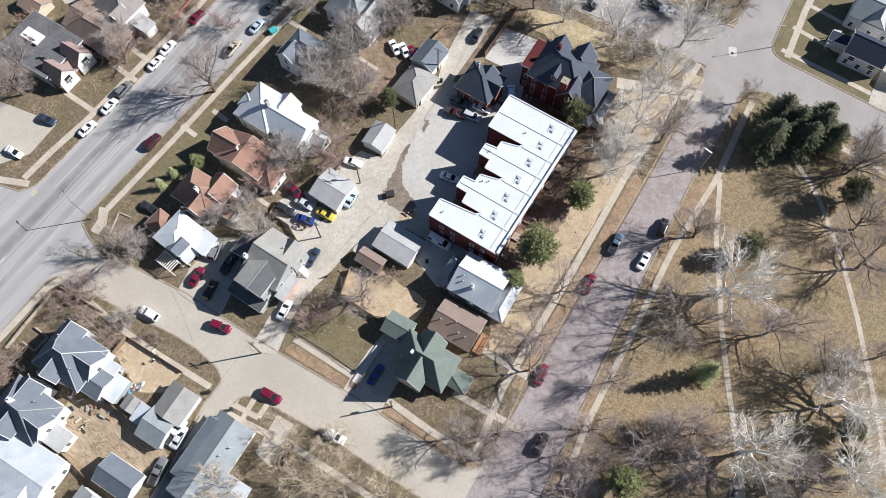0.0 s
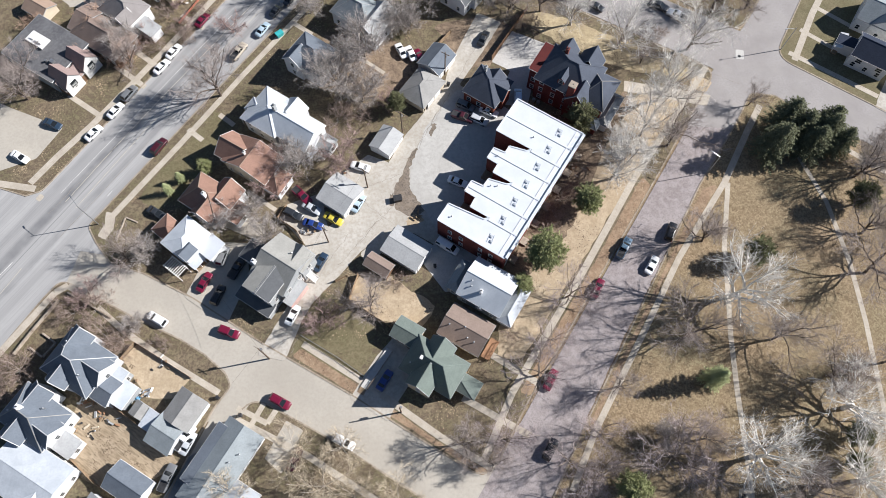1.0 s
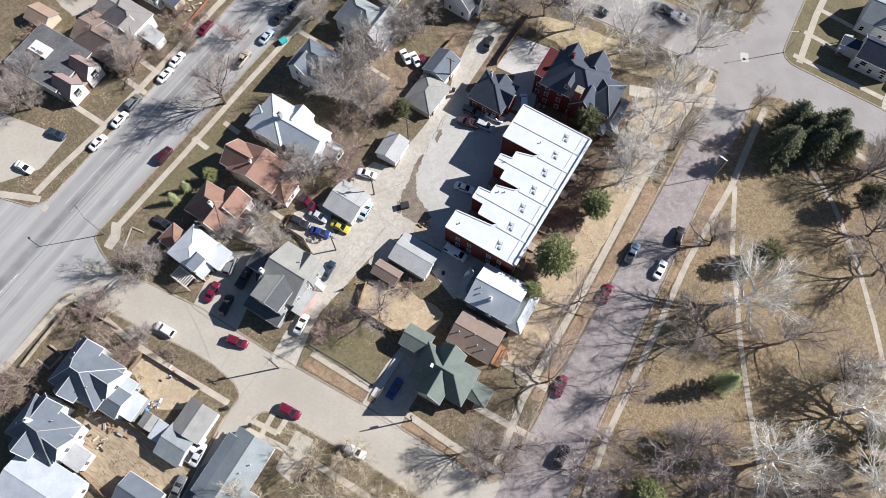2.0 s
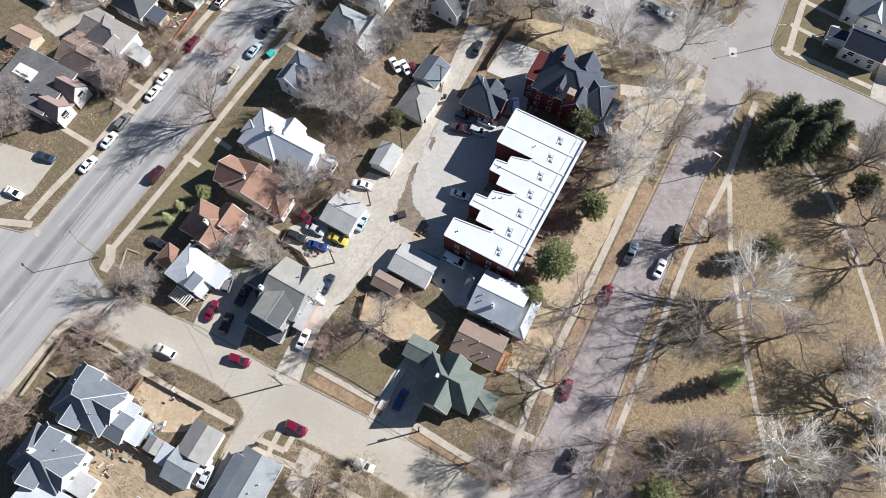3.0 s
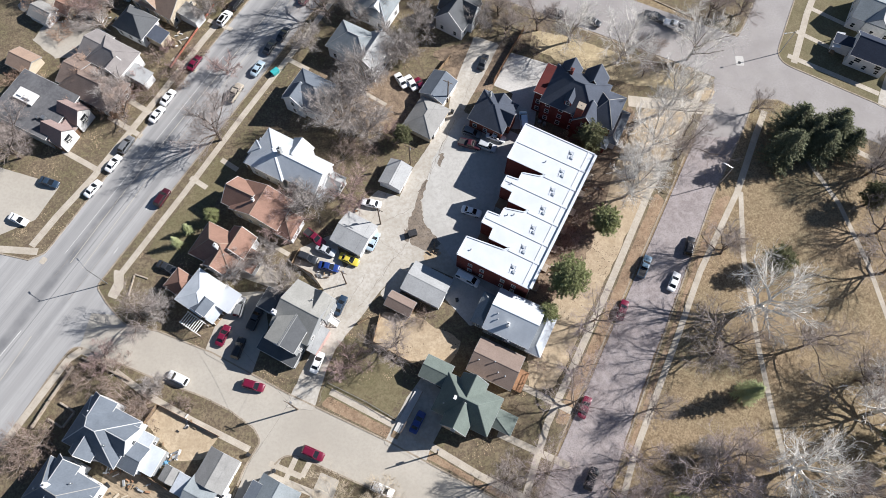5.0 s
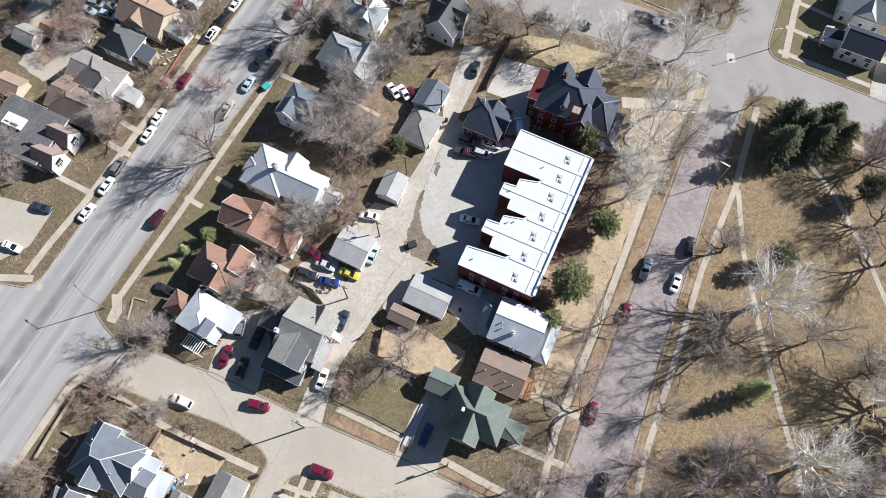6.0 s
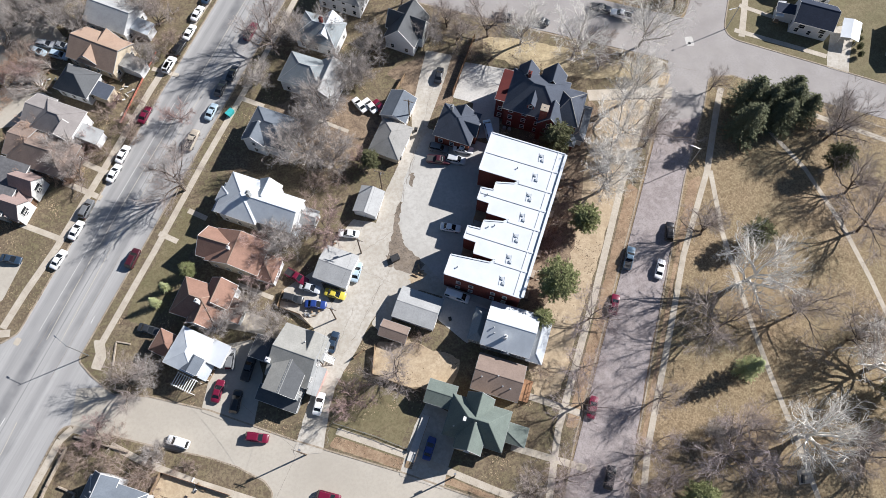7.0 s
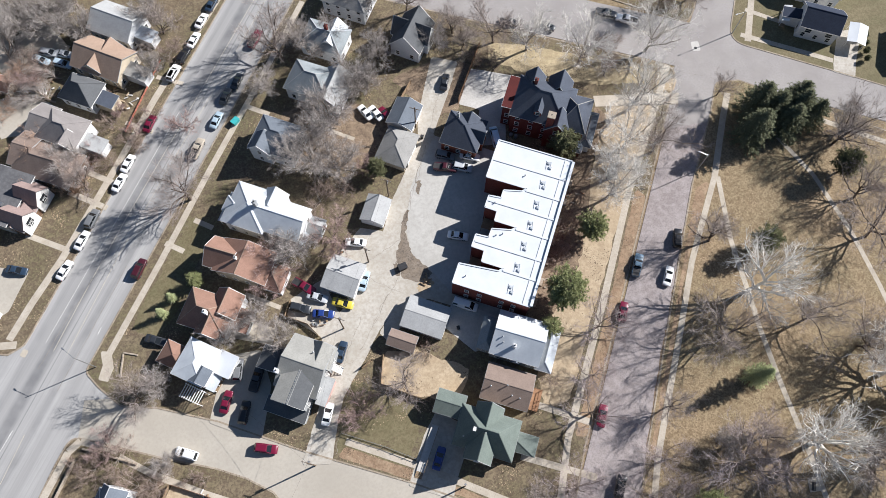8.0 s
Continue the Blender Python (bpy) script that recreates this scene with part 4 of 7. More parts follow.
def mansion():
    h = thing("mansion", 27.5, 95.0, 0, -31, "three-storey red brick mansion with dark slate roof", "house")
    wing(h, 0.8, 1.0, 12.6, 10.2, 8.4, 4.0, "h", 0, brick_red, sh_dark, 0.5, caps=sh_dark)
    wing(h, 8.3, 0.6, 6.0, 8.6, 7.8, 3.2, "h", 0, brick_red, sh_dark, 0.5, caps=sh_gray)
    wing(h, -6.7, 1.4, 2.4, 8.0, 7.6, 0.5, "f", 0, brick_red, red_metal, 0.3)
    wing(h, 5.2, -3.4, 4.4, 4.6, 8.2, 2.8, "g", 90, brick_red, sh_dark, 0.45, caps=sh_dark)
    wing(h, 3.4, 6.0, 4.4, 4.8, 8.3, 3.2, "g", 90, brick_red, sh_dark, 0.45)
    wing(h, -2.6, 6.0, 3.4, 4.0, 8.3, 2.6, "g", 90, brick_red, sh_dark, 0.4)
    wing(h, 8.6, -4.6, 6.5, 3.2, 3.2, 0.8, "h", 0, brick_red, sh_blue, 0.4, caps=sh_gray)
    wing(h, 12.4, 0.2, 8.8, 2.6, 3.2, 0.8, "h", 90, siding_w, sh_blue, 0.4, caps=sh_gray, windows=False)
    dormer(h, 0.2, -3.6, 9.1, 1.6, 3.4, 1.5, 0.9, 0, brick_red, sh_dark)
    chimney(h, 3.4, -4.6, 2.0, 12.4, 1.6, brick_red)
    bm = bmesh.new()
    box(bm, 3.4, -4.6, 12.55, 1.8, 1.8, 0.16)
    bmesh.ops.bevel(bm, geom=bm.edges[:], offset=0.04, segments=1, affect="EDGES")
    part("chimney_cap", bm, stone, h, "weathered stone chimney cap")
    chimney(h, -2.0, 3.6, 9.0, 12.3, 0.7, brick_red)
    for x in (-4.6, -3.4):
        bm = bmesh.new()
        cyl(bm, (x, -5.2, 0.12), (x, -5.2, 1.0), 0.42, 0.42, 12)
        part("air_unit", bm, metal, h, "round gray air conditioning unit")


mansion()


def simple(name, label, x, y, ang, wings, extra=None, category="house", steep=0.0):
    """A house of several wings; steep is the least slope of its gabled and hipped roofs."""
    h = thing(name, x, y, 0, ang, label, category)
    for w in wings:
        a = list(w[0])
        if a[6] in "gh" and a[3] / 2 * steep > a[5] > a[3] * 0.29:
            more = min(a[3] / 2 * steep - a[5], 1.7)
            a[4], a[5] = a[4] - more * 0.5, a[5] + more
        wing(h, *a, **w[1])
    if extra:
        extra(h)
    return h


def big_door(h, x, y, ang, w=2.6, ht=2.1, n=1):
    """Panelled garage doors."""
    for i in range(n):
        bm = bmesh.new()
        off = (i - (n - 1) / 2) * (w + 0.4)
        for k in range(4):
            box(bm, off, 0, 0.3 + k * ht / 4, w, 0.08, ht / 4 - 0.04)
        bmesh.ops.transform(bm, matrix=pose(x, y, 0, 0, 0, ang), verts=bm.verts)
        part("garage_door", bm, trim_w, h, "white panelled garage door")


# outbuildings along the alley
simple("garage", "red brick carriage house with dark hipped roof", 9.7, 94.6, -33, [((0, 0, 8.2, 8.0, 4.4, 2.8, "h", 0, brick_org, sh_dark, 0.45), dict(caps=sh_dark)), ((0.6, 2.0, 4.2, 4.6, 4.5, 2.0, "g", 90, brick_org, sh_dark, 0.3), dict(windows=False)), ((3.2, 0.2, 3.6, 3.4, 4.4, 1.8, "g", 0, brick_org, sh_dark, 0.3), dict(windows=False))],
       lambda h: chimney(h, -2.2, 2.4, 4.5, 7.4, 0.6, siding_g), "garage")
simple("garage", "gray garage with hipped shingle roof beside the alley", -6.0, 95.4, 55, [((0, 0, 8.6, 7.0, 2.7, 2.0, "h", 0, siding_c, sh_gray, 0.3), dict(caps=sh_gray, windows=False))], lambda h: big_door(h, 0, -3.55, 0, 2.4, 2.1, 2), "garage")
simple("garage", "gray gabled garage beside the alley", -2.4, 103.4, 55, [((0, 0, 7.0, 6.0, 2.7, 1.6, "g", 0, siding_w, sh_blue, 0.3), dict(windows=False))], lambda h: big_door(h, 0, -3.05, 0, 2.4, 2.1, 2), "garage")
simple("garage", "small gray gabled garage with pale walls", -14.2, 81.2, 60, [((0, 0, 6.2, 5.0, 2.5, 1.0, "g", 0, siding_w, sh_lgray, 0.25), dict(windows=False))], lambda h: big_door(h, 0, -2.55, 0, 2.4, 2.0, 1), "garage")
simple("garage", "gray gabled two-car garage in the alley parking", -24.3, 67.6, -34, [((0, 0, 7.4, 7.4, 2.7, 1.1, "g", 0, siding_w, sh_lgray, 0.25), dict(windows=False))], lambda h: big_door(h, 3.75, 0, 90, 2.4, 2.0, 2), "garage")
simple("garage", "long pale gray gabled garage", -9.2, 54.4, -33, [((0, 0, 9.0, 6.6, 2.7, 0.8, "g", 0, siding_w, sh_lgray, 0.25), dict(windows=False))], lambda h: big_door(h, 4.55, 0, 90, 2.4, 2.0, 2), "garage")
simple("shed", "small brown shed with ribbed gabled roof", -15.2, 50.7, -33, [((0, 0, 5.8, 3.2, 2.3, 0.8, "g", 0, siding_b, sh_brown, 0.25), dict(windows=False))], None, "shed")


# houses east of the alley
def gray_white(h):
    chimney(h, -0.6, -2.4, 5.5, 7.8, 0.6, siding_w)
    vents(h, [(-3.4, -1.2, 7.1), (-3.0, -2.2, 6.55)])
    dormer(h, 0.6, -4.9, 3.4, 1.6, 1.2, 1.1, 0.5, 0, siding_w, sh_blue)


# west wing added, roof coloured blue-gray to continue the main roof's shaded slope
simple("house", "two-storey house with bright metal roof and blue-gray shaded side", 8.3, 44.7, -31, [((0, 0, 10.0, 8.8, 5.2, 2.5, "g", 0, siding_g, sh_bright, 0.4), dict(caps=sh_bright)), ((-6.4, -0.6, 6.6, 2.8, 4.0, 1.0, "h", 90, siding_g, sh_bluelt, 0.3), dict()),
       ((6.4, -0.2, 8.6, 2.8, 3.2, 0.9, "h", 90, siding_w, sh_silver, 0.35), dict(windows=False))], gray_white)


def brown_house(h):
    vents(h, [(-3.4, -1.2, 4.8), (-0.2, -0.2, 5.3), (1.2, -1.8, 4.6), (2.8, -1.9, 4.6)])
    bm = bmesh.new()
    box(bm, 6.2, -0.6, 0.7, 2.0, 4.6, 0.14)
    for y in (-2.8, -0.6, 1.6):
        rod(bm, (7.1, y, 0), (7.1, y, 1.7), 0.12, 0.12)
    rod(bm, (7.1, -2.8, 1.7), (7.1, 1.6, 1.7), 0.1, 0.1)
    rod(bm, (7.1, -2.8, 1.2), (7.1, 1.6, 1.2), 0.06, 0.06)
    part("deck", bm, cedar, h, "orange cedar porch deck with railing")


simple("house", "single-storey house with brown gabled shingle roof", 3.5, 36.0, -31, [((0, 0, 9.6, 7.0, 3.3, 1.7, "g", 0, siding_c, sh_brown, 0.35), dict())], brown_house)


def green_house(h):
    bm = bmesh.new()
    box(bm, -2.9, -0.5, 8.6, 0.6, 0.8, 0.5)
    part("skylight", bm, trim_w, h, "small white skylight")
    vents(h, [(-4.6, -2.2, 6.4)])


simple("house", "house with green hipped roof and crossing gables", -2.9, 28.0, -31, [((-0.3, 0, 11.4, 7.4, 5.2, 3.4, "h", 0, siding_c, sh_green, 0.45), dict()), ((-0.8, -3.3, 5.0, 4.8, 5.6, 3.5, "g", 90, siding_c, sh_green, 0.4), dict()),
       ((-0.9, 2.8, 4.6, 4.8, 5.4, 3.2, "g", 90, siding_c, sh_green, 0.4), dict()), ((6.0, 0.2, 3.2, 7.2, 3.0, 1.0, "h", 90, siding_c, sh_green, 0.4), dict()),
       ((-8.9, 3.4, 5.6, 4.4, 3.3, 1.1, "g", 0, siding_c, sh_green, 0.3), dict(windows=False))], green_house, steep=1.2)


# houses between the avenue and the alley, from the side street up
def gray_alley_house(h):
    chimney(h, -4.3, -1.4, 4, 8.6, 0.8, siding_w)
    vents(h, [(1.2, 4.4, 8.0), (1.5, 5.8, 7.2), (-5.2, -0.5, 5.0)])
    for k in range(7):
        bm = bmesh.new()
        rod(bm, (4.9 + k * 0.28, 3.0, 0.25 + 0.3 * (6 - k)), (4.9 + k * 0.28, 4.4, 0.25 + 0.3 * (6 - k)), 0.26, 0.06)
        part("step", bm, trim_w, h, "white wooden stair tread")
    for y in (3.0, 4.4):
        bm = bmesh.new()
        rod(bm, (4.7, y, 2.2), (6.8, y, 0.25), 0.08, 0.2)
        part("stringer", bm, trim_w, h, "white stair stringer")


# the two lean-to slabs form one gable: olive west half, darker east half
simple("house", "two-storey gray shingled house with crossing gables", -36.4, 48.4, -33, [((0.2, 1.6, 8.6, 10.4, 6.2, 2.9, "g", 0, siding_g, sh_olive, 0.4), dict()), ((-1.5, -3.2, 6.8, 3.4, 7.3, 1.1, "s", 270, siding_g, sh_olive, 0.2), dict()), ((1.85, -3.2, 6.8, 3.1, 7.3, 1.1, "s", 90, siding_g, sh_char, 0.2), dict()),
       ((2.4, 4.6, 4.4, 4.8, 6.2, 2.2, "g", 90, siding_g, sh_olive, 0.3), dict()), ((-6.0, 1.0, 4.6, 7.4, 3.2, 1.4, "g", 90, siding_g, sh_char, 0.3), dict()), ((-0.6, -7.4, 8.4, 2.6, 2.9, 0.7, "s", 0, siding_g, sh_char, 0.3), dict(windows=False)),
       ((5.4, -1.6, 1.8, 5.6, 3.0, 0.25, "f", 0, siding_p, sh_lgray, 0.15), dict(windows=False))], gray_alley_house)


def pergola_house(h):
    for i in range(9):
        bm = bmesh.new()
        rod(bm, (-0.6 + i * 0.52, -7.4, 2.8), (-0.6 + i * 0.52, -4.4, 2.8), 0.14, 0.12)
        part("slat", bm, trim_w, h, "white pergola slat")
    for y in (-7.2, -4.6):
        bm = bmesh.new()
        rod(bm, (-0.9, y, 2.7), (3.9, y, 2.7), 0.12, 0.16)
        part("beam", bm, trim_w, h, "white pergola beam")
        for x in (-0.8, 3.8):
            bm = bmesh.new()
            rod(bm, (x, y, 0.12), (x, y, 2.7), 0.14, 0.14)
            part("post", bm, trim_w, h, "white pergola post")
    porch(h, 4.4, -1.6, 4.2, 1.5, 2.6, sh_silver, 90)


# low south gable added, coloured blue-gray to give the white roof a dark triangle
simple("house", "house with white coated hipped roof and slatted pergola", -56.6, 55.9, -38, [((-0.2, 0.0, 7.4, 6.4, 5.2, 1.3, "h", 90, siding_w, sh_bright, 0.4), dict(caps=sh_white)), ((2.0, -2.0, 3.2, 3.2, 5.3, 0.9, "g", 90, siding_w, sh_blue, 0.3), dict(windows=False)),
       ((-5.3, -0.6, 4.2, 6.0, 3.4, 1.9, "h", 90, brick_org, sh_rust, 0.4), dict()), ((4.8, 2.0, 3.6, 4.2, 3.4, 0.5, "s", 0, siding_w, sh_white, 0.3), dict())], pergola_house)


def rust_low(h):
    chimney(h, 0.4, -0.8, 5, 8.7, 0.7, trim_w)


simple("house", "house with rust-brown hipped roof and white trimmed gables", -52.8, 65.9, -32, [((-0.6, 0, 10.0, 7.4, 4.6, 2.7, "h", 0, siding_w, sh_rust, 0.45), dict(caps=sh_tan)), ((1.2, -2.6, 4.4, 4.8, 4.6, 2.4, "g", 90, siding_w, sh_rust, 0.4), dict(caps=sh_tan)),
       ((2.6, 2.8, 5.2, 5.2, 4.6, 2.6, "g", 90, siding_w, sh_rust, 0.4), dict(caps=sh_tan)), ((6.2, 0.6, 4.4, 4.0, 3.0, 0.6, "s", 90, siding_w, sh_rust, 0.3), dict())], rust_low, steep=0.95)


def rust_up(h):
    chimney(h, -0.6, -0.6, 5.5, 8.2, 0.5, trim_w)


simple("house", "long house with rust-brown gabled and hipped roof", -44.4, 75.4, -31, [((0.4, 0, 7.2, 11.4, 4.8, 2.7, "g", 90, siding_c, sh_rust, 0.45), dict(caps=sh_tan)), ((-4.6, 0.2, 6.4, 6.2, 4.8, 2.5, "g", 0, siding_c, sh_rust, 0.45), dict(caps=sh_tan)),
       ((7.4, -1.2, 4.4, 5.2, 3.6, 1.6, "h", 0, siding_w, sh_rust, 0.4), dict(caps=sh_tan))], rust_up)


def white_house(h):
    chimney(h, -3.0, 0.2, 7, 10.2, 0.8, siding_g)
    porch(h, 7.6, -1.0, 4.6, 1.8, 2.7, sh_silver, 90)
    porch(h, -10.6, -0.5, 7.0, 1.8, 3.0, sh_silver, 270)


simple("house", "two-storey white house with silvery hipped metal roof", -36.6, 84.0, -33, [((-5.0, 0.2, 9.2, 9.0, 6.0, 2.7, "h", 90, siding_w, sh_bright, 0.45), dict(caps=sh_white)), ((2.2, 0.0, 11.0, 7.4, 6.0, 2.3, "g", 0, siding_w, sh_bright, 0.4), dict(caps=sh_white)),
       ((-8.4, -0.4, 3.0, 4.6, 5.4, 1.5, "h", 90, siding_w, sh_bright, 0.35), dict()), ((-0.8, 3.4, 4.2, 4.6, 6.0, 2.1, "g", 90, siding_w, sh_bright, 0.35), dict()), ((9.2, 1.6, 3.4, 3.6, 3.0, 0.9, "g", 0, siding_w, sh_lgray, 0.3), dict())], white_house)

simple("house", "blue-gray shingled house half hidden by trees", -32.2, 103.0, -34, [((0, 0, 10.0, 8.0, 5.4, 2.6, "h", 0, siding_w, sh_blue, 0.4), dict()), ((-2.4, -2.6, 4.2, 5.0, 5.4, 2.4, "g", 90, siding_w, sh_blue, 0.35), dict())])
simple("house", "two-storey white house with blue-gray hipped roof", -20.2, 115.0, -33, [((-2.0, 0.4, 10.6, 7.8, 4.9, 2.8, "h", 0, siding_w, sh_bluelt, 0.4), dict(caps=sh_lgray)), ((3.4, 0, 9.4, 5.8, 4.9, 2.6, "g", 90, siding_w, sh_lgray, 0.4), dict())])
simple("house", "tall white gabled house with steep gray roof", 4.4, 124.0, 54, [((0, 0, 9.6, 7.4, 4.4, 4.2, "g", 0, siding_w, sh_char, 0.4), dict()), ((0.6, 0, 9.4, 4.4, 4.4, 3.4, "g", 90, siding_w, sh_char, 0.35), dict())])
simple("house", "two-storey house with blue-gray roof", -16.4, 127.8, -33, [((0, 0, 10.2, 7.0, 4.8, 2.4, "h", 0, siding_w, sh_bluelt, 0.4), dict(caps=sh_white)), ((1.8, 1.0, 6.8, 4.2, 4.8, 2.2, "g", 90, siding_w, sh_bright, 0.35), dict())], lambda h: chimney(h, 0.6, 0.4, 6, 8.6, 0.7, brick_red))
simple("house", "gray hipped house near the cross street", -8.0, 139.0, -34, [((0, 0, 11.0, 9.0, 5.5, 2.8, "h", 0, siding_w, sh_gray, 0.4), dict())])

# south of the side street
def slate_south(h):
    vents(h, [(-3.2, 2.4, 8.0), (3.4, -1.6, 8.2)])


simple("house", "large house with slate-gray hipped roof and pale ridge caps", -75.2, 29.2, -31, [((0, 0, 11.2, 9.0, 6.0, 3.2, "h", 0, siding_w, sh_blue, 0.45), dict(caps=ridge_mat)), ((-0.8, -3.4, 4.2, 4.2, 6.0, 2.4, "g", 90, siding_w, sh_blue, 0.4), dict(caps=ridge_mat)), ((-2.6, 3.6, 4.2, 4.4, 6.0, 2.5, "g", 90, siding_w, sh_blue, 0.4), dict(caps=ridge_mat)),
       ((7.4, -1.6, 4.6, 5.0, 3.6, 1.2, "g", 0, siding_w, sh_blue, 0.3), dict()), ((11.0, -0.6, 3.0, 5.0, 2.6, 0.2, "f", 0, siding_g, sh_bright, 0.15), dict(windows=False)), ((7.2, 2.2, 4.0, 2.4, 3.0, 0.2, "f", 0, siding_g, sh_silver, 0.15), dict()), ((4.0, 0.9, 5.2, 5.0, 6.0, 2.7, "g", 0, siding_w, sh_blue, 0.4), dict(caps=ridge_mat))], slate_south, steep=1.12)
simple("house", "house with slate-gray hipped roof and gables", -82.0, 18.6, -33, [((0, 0, 11.2, 7.8, 6.0, 3.0, "h", 0, siding_w, sh_blue, 0.45), dict(caps=sh_gray)), ((-0.6, -3.2, 4.4, 4.4, 6.0, 2.4, "g", 90, siding_w, sh_blue, 0.4), dict(caps=ridge_mat)), ((-1.8, 3.2, 4.2, 4.2, 6.0, 2.4, "g", 90, siding_w, sh_blue, 0.4), dict(caps=ridge_mat)),
       ((7.0, -1.0, 3.4, 6.4, 3.2, 0.8, "s", 90, siding_w, sh_lgray, 0.3), dict()), ((3.6, -0.6, 5.6, 4.6, 6.0, 2.5, "g", 0, siding_w, sh_blue, 0.4), dict(caps=ridge_mat))], lambda h: (vents(h, [(1.8, 2.6, 7.6), (-3.4, -1.2, 8.0)]), chimney(h, -1.2, 0.6, 6, 10.4, 0.8, siding_w)), steep=1.12)
simple("garage", "gray gabled garage facing the alley", -54.2, 18.6, 59, [((1.6, 0, 6.6, 6.0, 2.8, 1.3, "g", 0, siding_w, sh_gray, 0.3), dict(windows=False)), ((-4.0, 0.5, 5.6, 6.2, 2.6, 1.3, "g", 90, siding_w, sh_bluelt, 0.3), dict(windows=False))], lambda h: big_door(h, 2.0, -3.05, 0, 2.4, 2.0, 2), "garage")
simple("shed", "pair of small gray garden sheds", -61.6, 19.0, -31, [((-1.3, 0.3, 2.8, 3.2, 2.2, 0.7, "g", 90, siding_g, sh_gray, 0.2), dict(windows=False)), ((1.8, -0.2, 2.6, 3.6, 2.3, 0.3, "s", 0, siding_w, sh_silver, 0.2), dict(windows=False))], None, "shed")
simple("house", "long single-storey house with gray-blue gabled roof", -45.0, 9.0, 59, [((0, 0, 17.0, 7.6, 3.2, 1.7, "g", 0, siding_w, sh_bluelt, 0.4), dict()), ((-4.0, -6.8, 7.0, 5.4, 2.7, 0.7, "g", 0, siding_w, sh_silver, 0.3), dict(windows=False)), ((0.5, 3.4, 12.0, 3.4, 3.0, 0.9, "s", 180, siding_w, sh_blue, 0.3), dict(windows=False))],
       lambda h: vents(h, [(3.8, -2.2, 4.4), (1.6, -1.4, 4.6), (-0.6, -2.4, 4.2), (-3.8, -1.8, 4.4)]))
simple("house", "house with pale coated low roof", -81.6, 7.6, -30, [((0, 0, 14.0, 10.0, 4.2, 1.4, "g", 0, siding_w, sh_silver, 0.4), dict()), ((4.0, -4.0, 6.0, 7.0, 4.0, 1.2, "g", 90, siding_w, sh_white, 0.3), dict())])
simple("garage", "dark blue-gray gabled garage beside bare soil", -62.8, 5.8, -31, [((0, 0, 8.0, 5.4, 2.7, 1.4, "g", 0, siding_w, sh_blue, 0.3), dict(windows=False))], lambda h: big_door(h, 4.05, 0, 90, 2.4, 2.0, 1), "garage")
simple("garage", "pale gray gabled outbuilding", -68.6, -1.0, -31, [((0, 0, 8.0, 6.6, 2.8, 1.4, "g", 90, siding_w, sh_lgray, 0.3), dict(windows=False))], None, "garage")

# across the avenue
def flat_shop(h):
    bm = bmesh.new()
    box(bm, -2.6, 0.6, 4.95, 5.2, 3.0, 0.5)
    box(bm, -1.6, 0.6, 5.4, 1.8, 1.4, 0.6)
    box(bm, -3.8, 0.4, 5.3, 1.2, 1.0, 0.4)
    part("roof_unit", bm, trim_w, h, "white rooftop unit")
    bm = bmesh.new()
    box(bm, 4.6, -2.2, 5.0, 1.0, 0.9, 0.7)
    cyl(bm, (3.2, -2.8, 4.6), (3.2, -2.8, 5.3), 0.3)
    part("roof_unit", bm, metal, h, "small gray rooftop unit")
    for y in (-3.6, 2.4):
        dormer(h, 11.5, y, 0.2, 4.6, 5.6, 3.8, 2.6, 90, trim_w, sh_pink)
        add_window(h, 11.56, y, 3.2, 90, 1.9, 2.0)


simple("building", "low commercial building with black flat roof and white gables", -96.6, 105.6, -32, [((0, 0, 16.0, 13.0, 4.2, 0.3, "f", 0, siding_g, membrane, 0.1), dict(windows=False)), ((8.8, -0.6, 11.0, 4.4, 2.9, 1.4, "g", 90, siding_b, sh_pink, 0.3), dict(windows=False))], flat_shop, "building")
simple("house", "house with brown hipped roof behind bare trees", -83.6, 109.6, -32, [((0, 0, 14.0, 8.0, 4.4, 2.6, "h", 0, siding_b, sh_brown, 0.4), dict()), ((-6.4, 1.6, 4.6, 8.4, 4.2, 1.8, "g", 0, siding_b, sh_brown, 0.4), dict())])
simple("house", "taupe hipped house with white porch", -79.4, 117.2, -34, [((0, 0, 9.6, 7.2, 5.0, 2.5, "h", 0, siding_w, sh_taupe, 0.4), dict()), ((-6.0, 0.8, 5.0, 7.2, 4.2, 1.6, "g", 0, siding_g, sh_taupe, 0.3), dict()), ((6.6, -0.4, 3.2, 6.4, 3.0, 0.7, "s", 90, siding_w, sh_lgray, 0.3), dict(windows=False)), ((2.4, -2.4, 3.6, 4.2, 5.0, 1.9, "g", 90, siding_w, sh_taupe, 0.3), dict())])
simple("house", "dark blue-gray hipped house with wood porch", -75.0, 127.4, -34, [((0, 0, 8.2, 6.4, 4.1, 3.0, "h", 0, siding_w, sh_char, 0.4), dict()), ((5.6, 0, 3.2, 5.4, 3.0, 0.7, "s", 90, siding_c, sh_dark, 0.3), dict(windows=False))])
simple("house", "tan-roofed house with gabled dormer and gray porch", -69.2, 135.0, -36, [((0, 0, 12.6, 8.6, 4.0, 2.8, "g", 0, siding_c, sh_tan, 0.4), dict(caps=sh_tan)), ((-0.6, -2.0, 4.0, 5.4, 4.0, 2.4, "g", 90, siding_c, sh_tan, 0.3), dict()), ((0.4, 2.6, 4.0, 5.0, 4.0, 2.4, "g", 90, siding_c, sh_tan, 0.3), dict()), ((7.8, 0, 3.2, 7.4, 3.0, 0.8, "s", 90, siding_w, sh_gray, 0.3), dict(windows=False))])
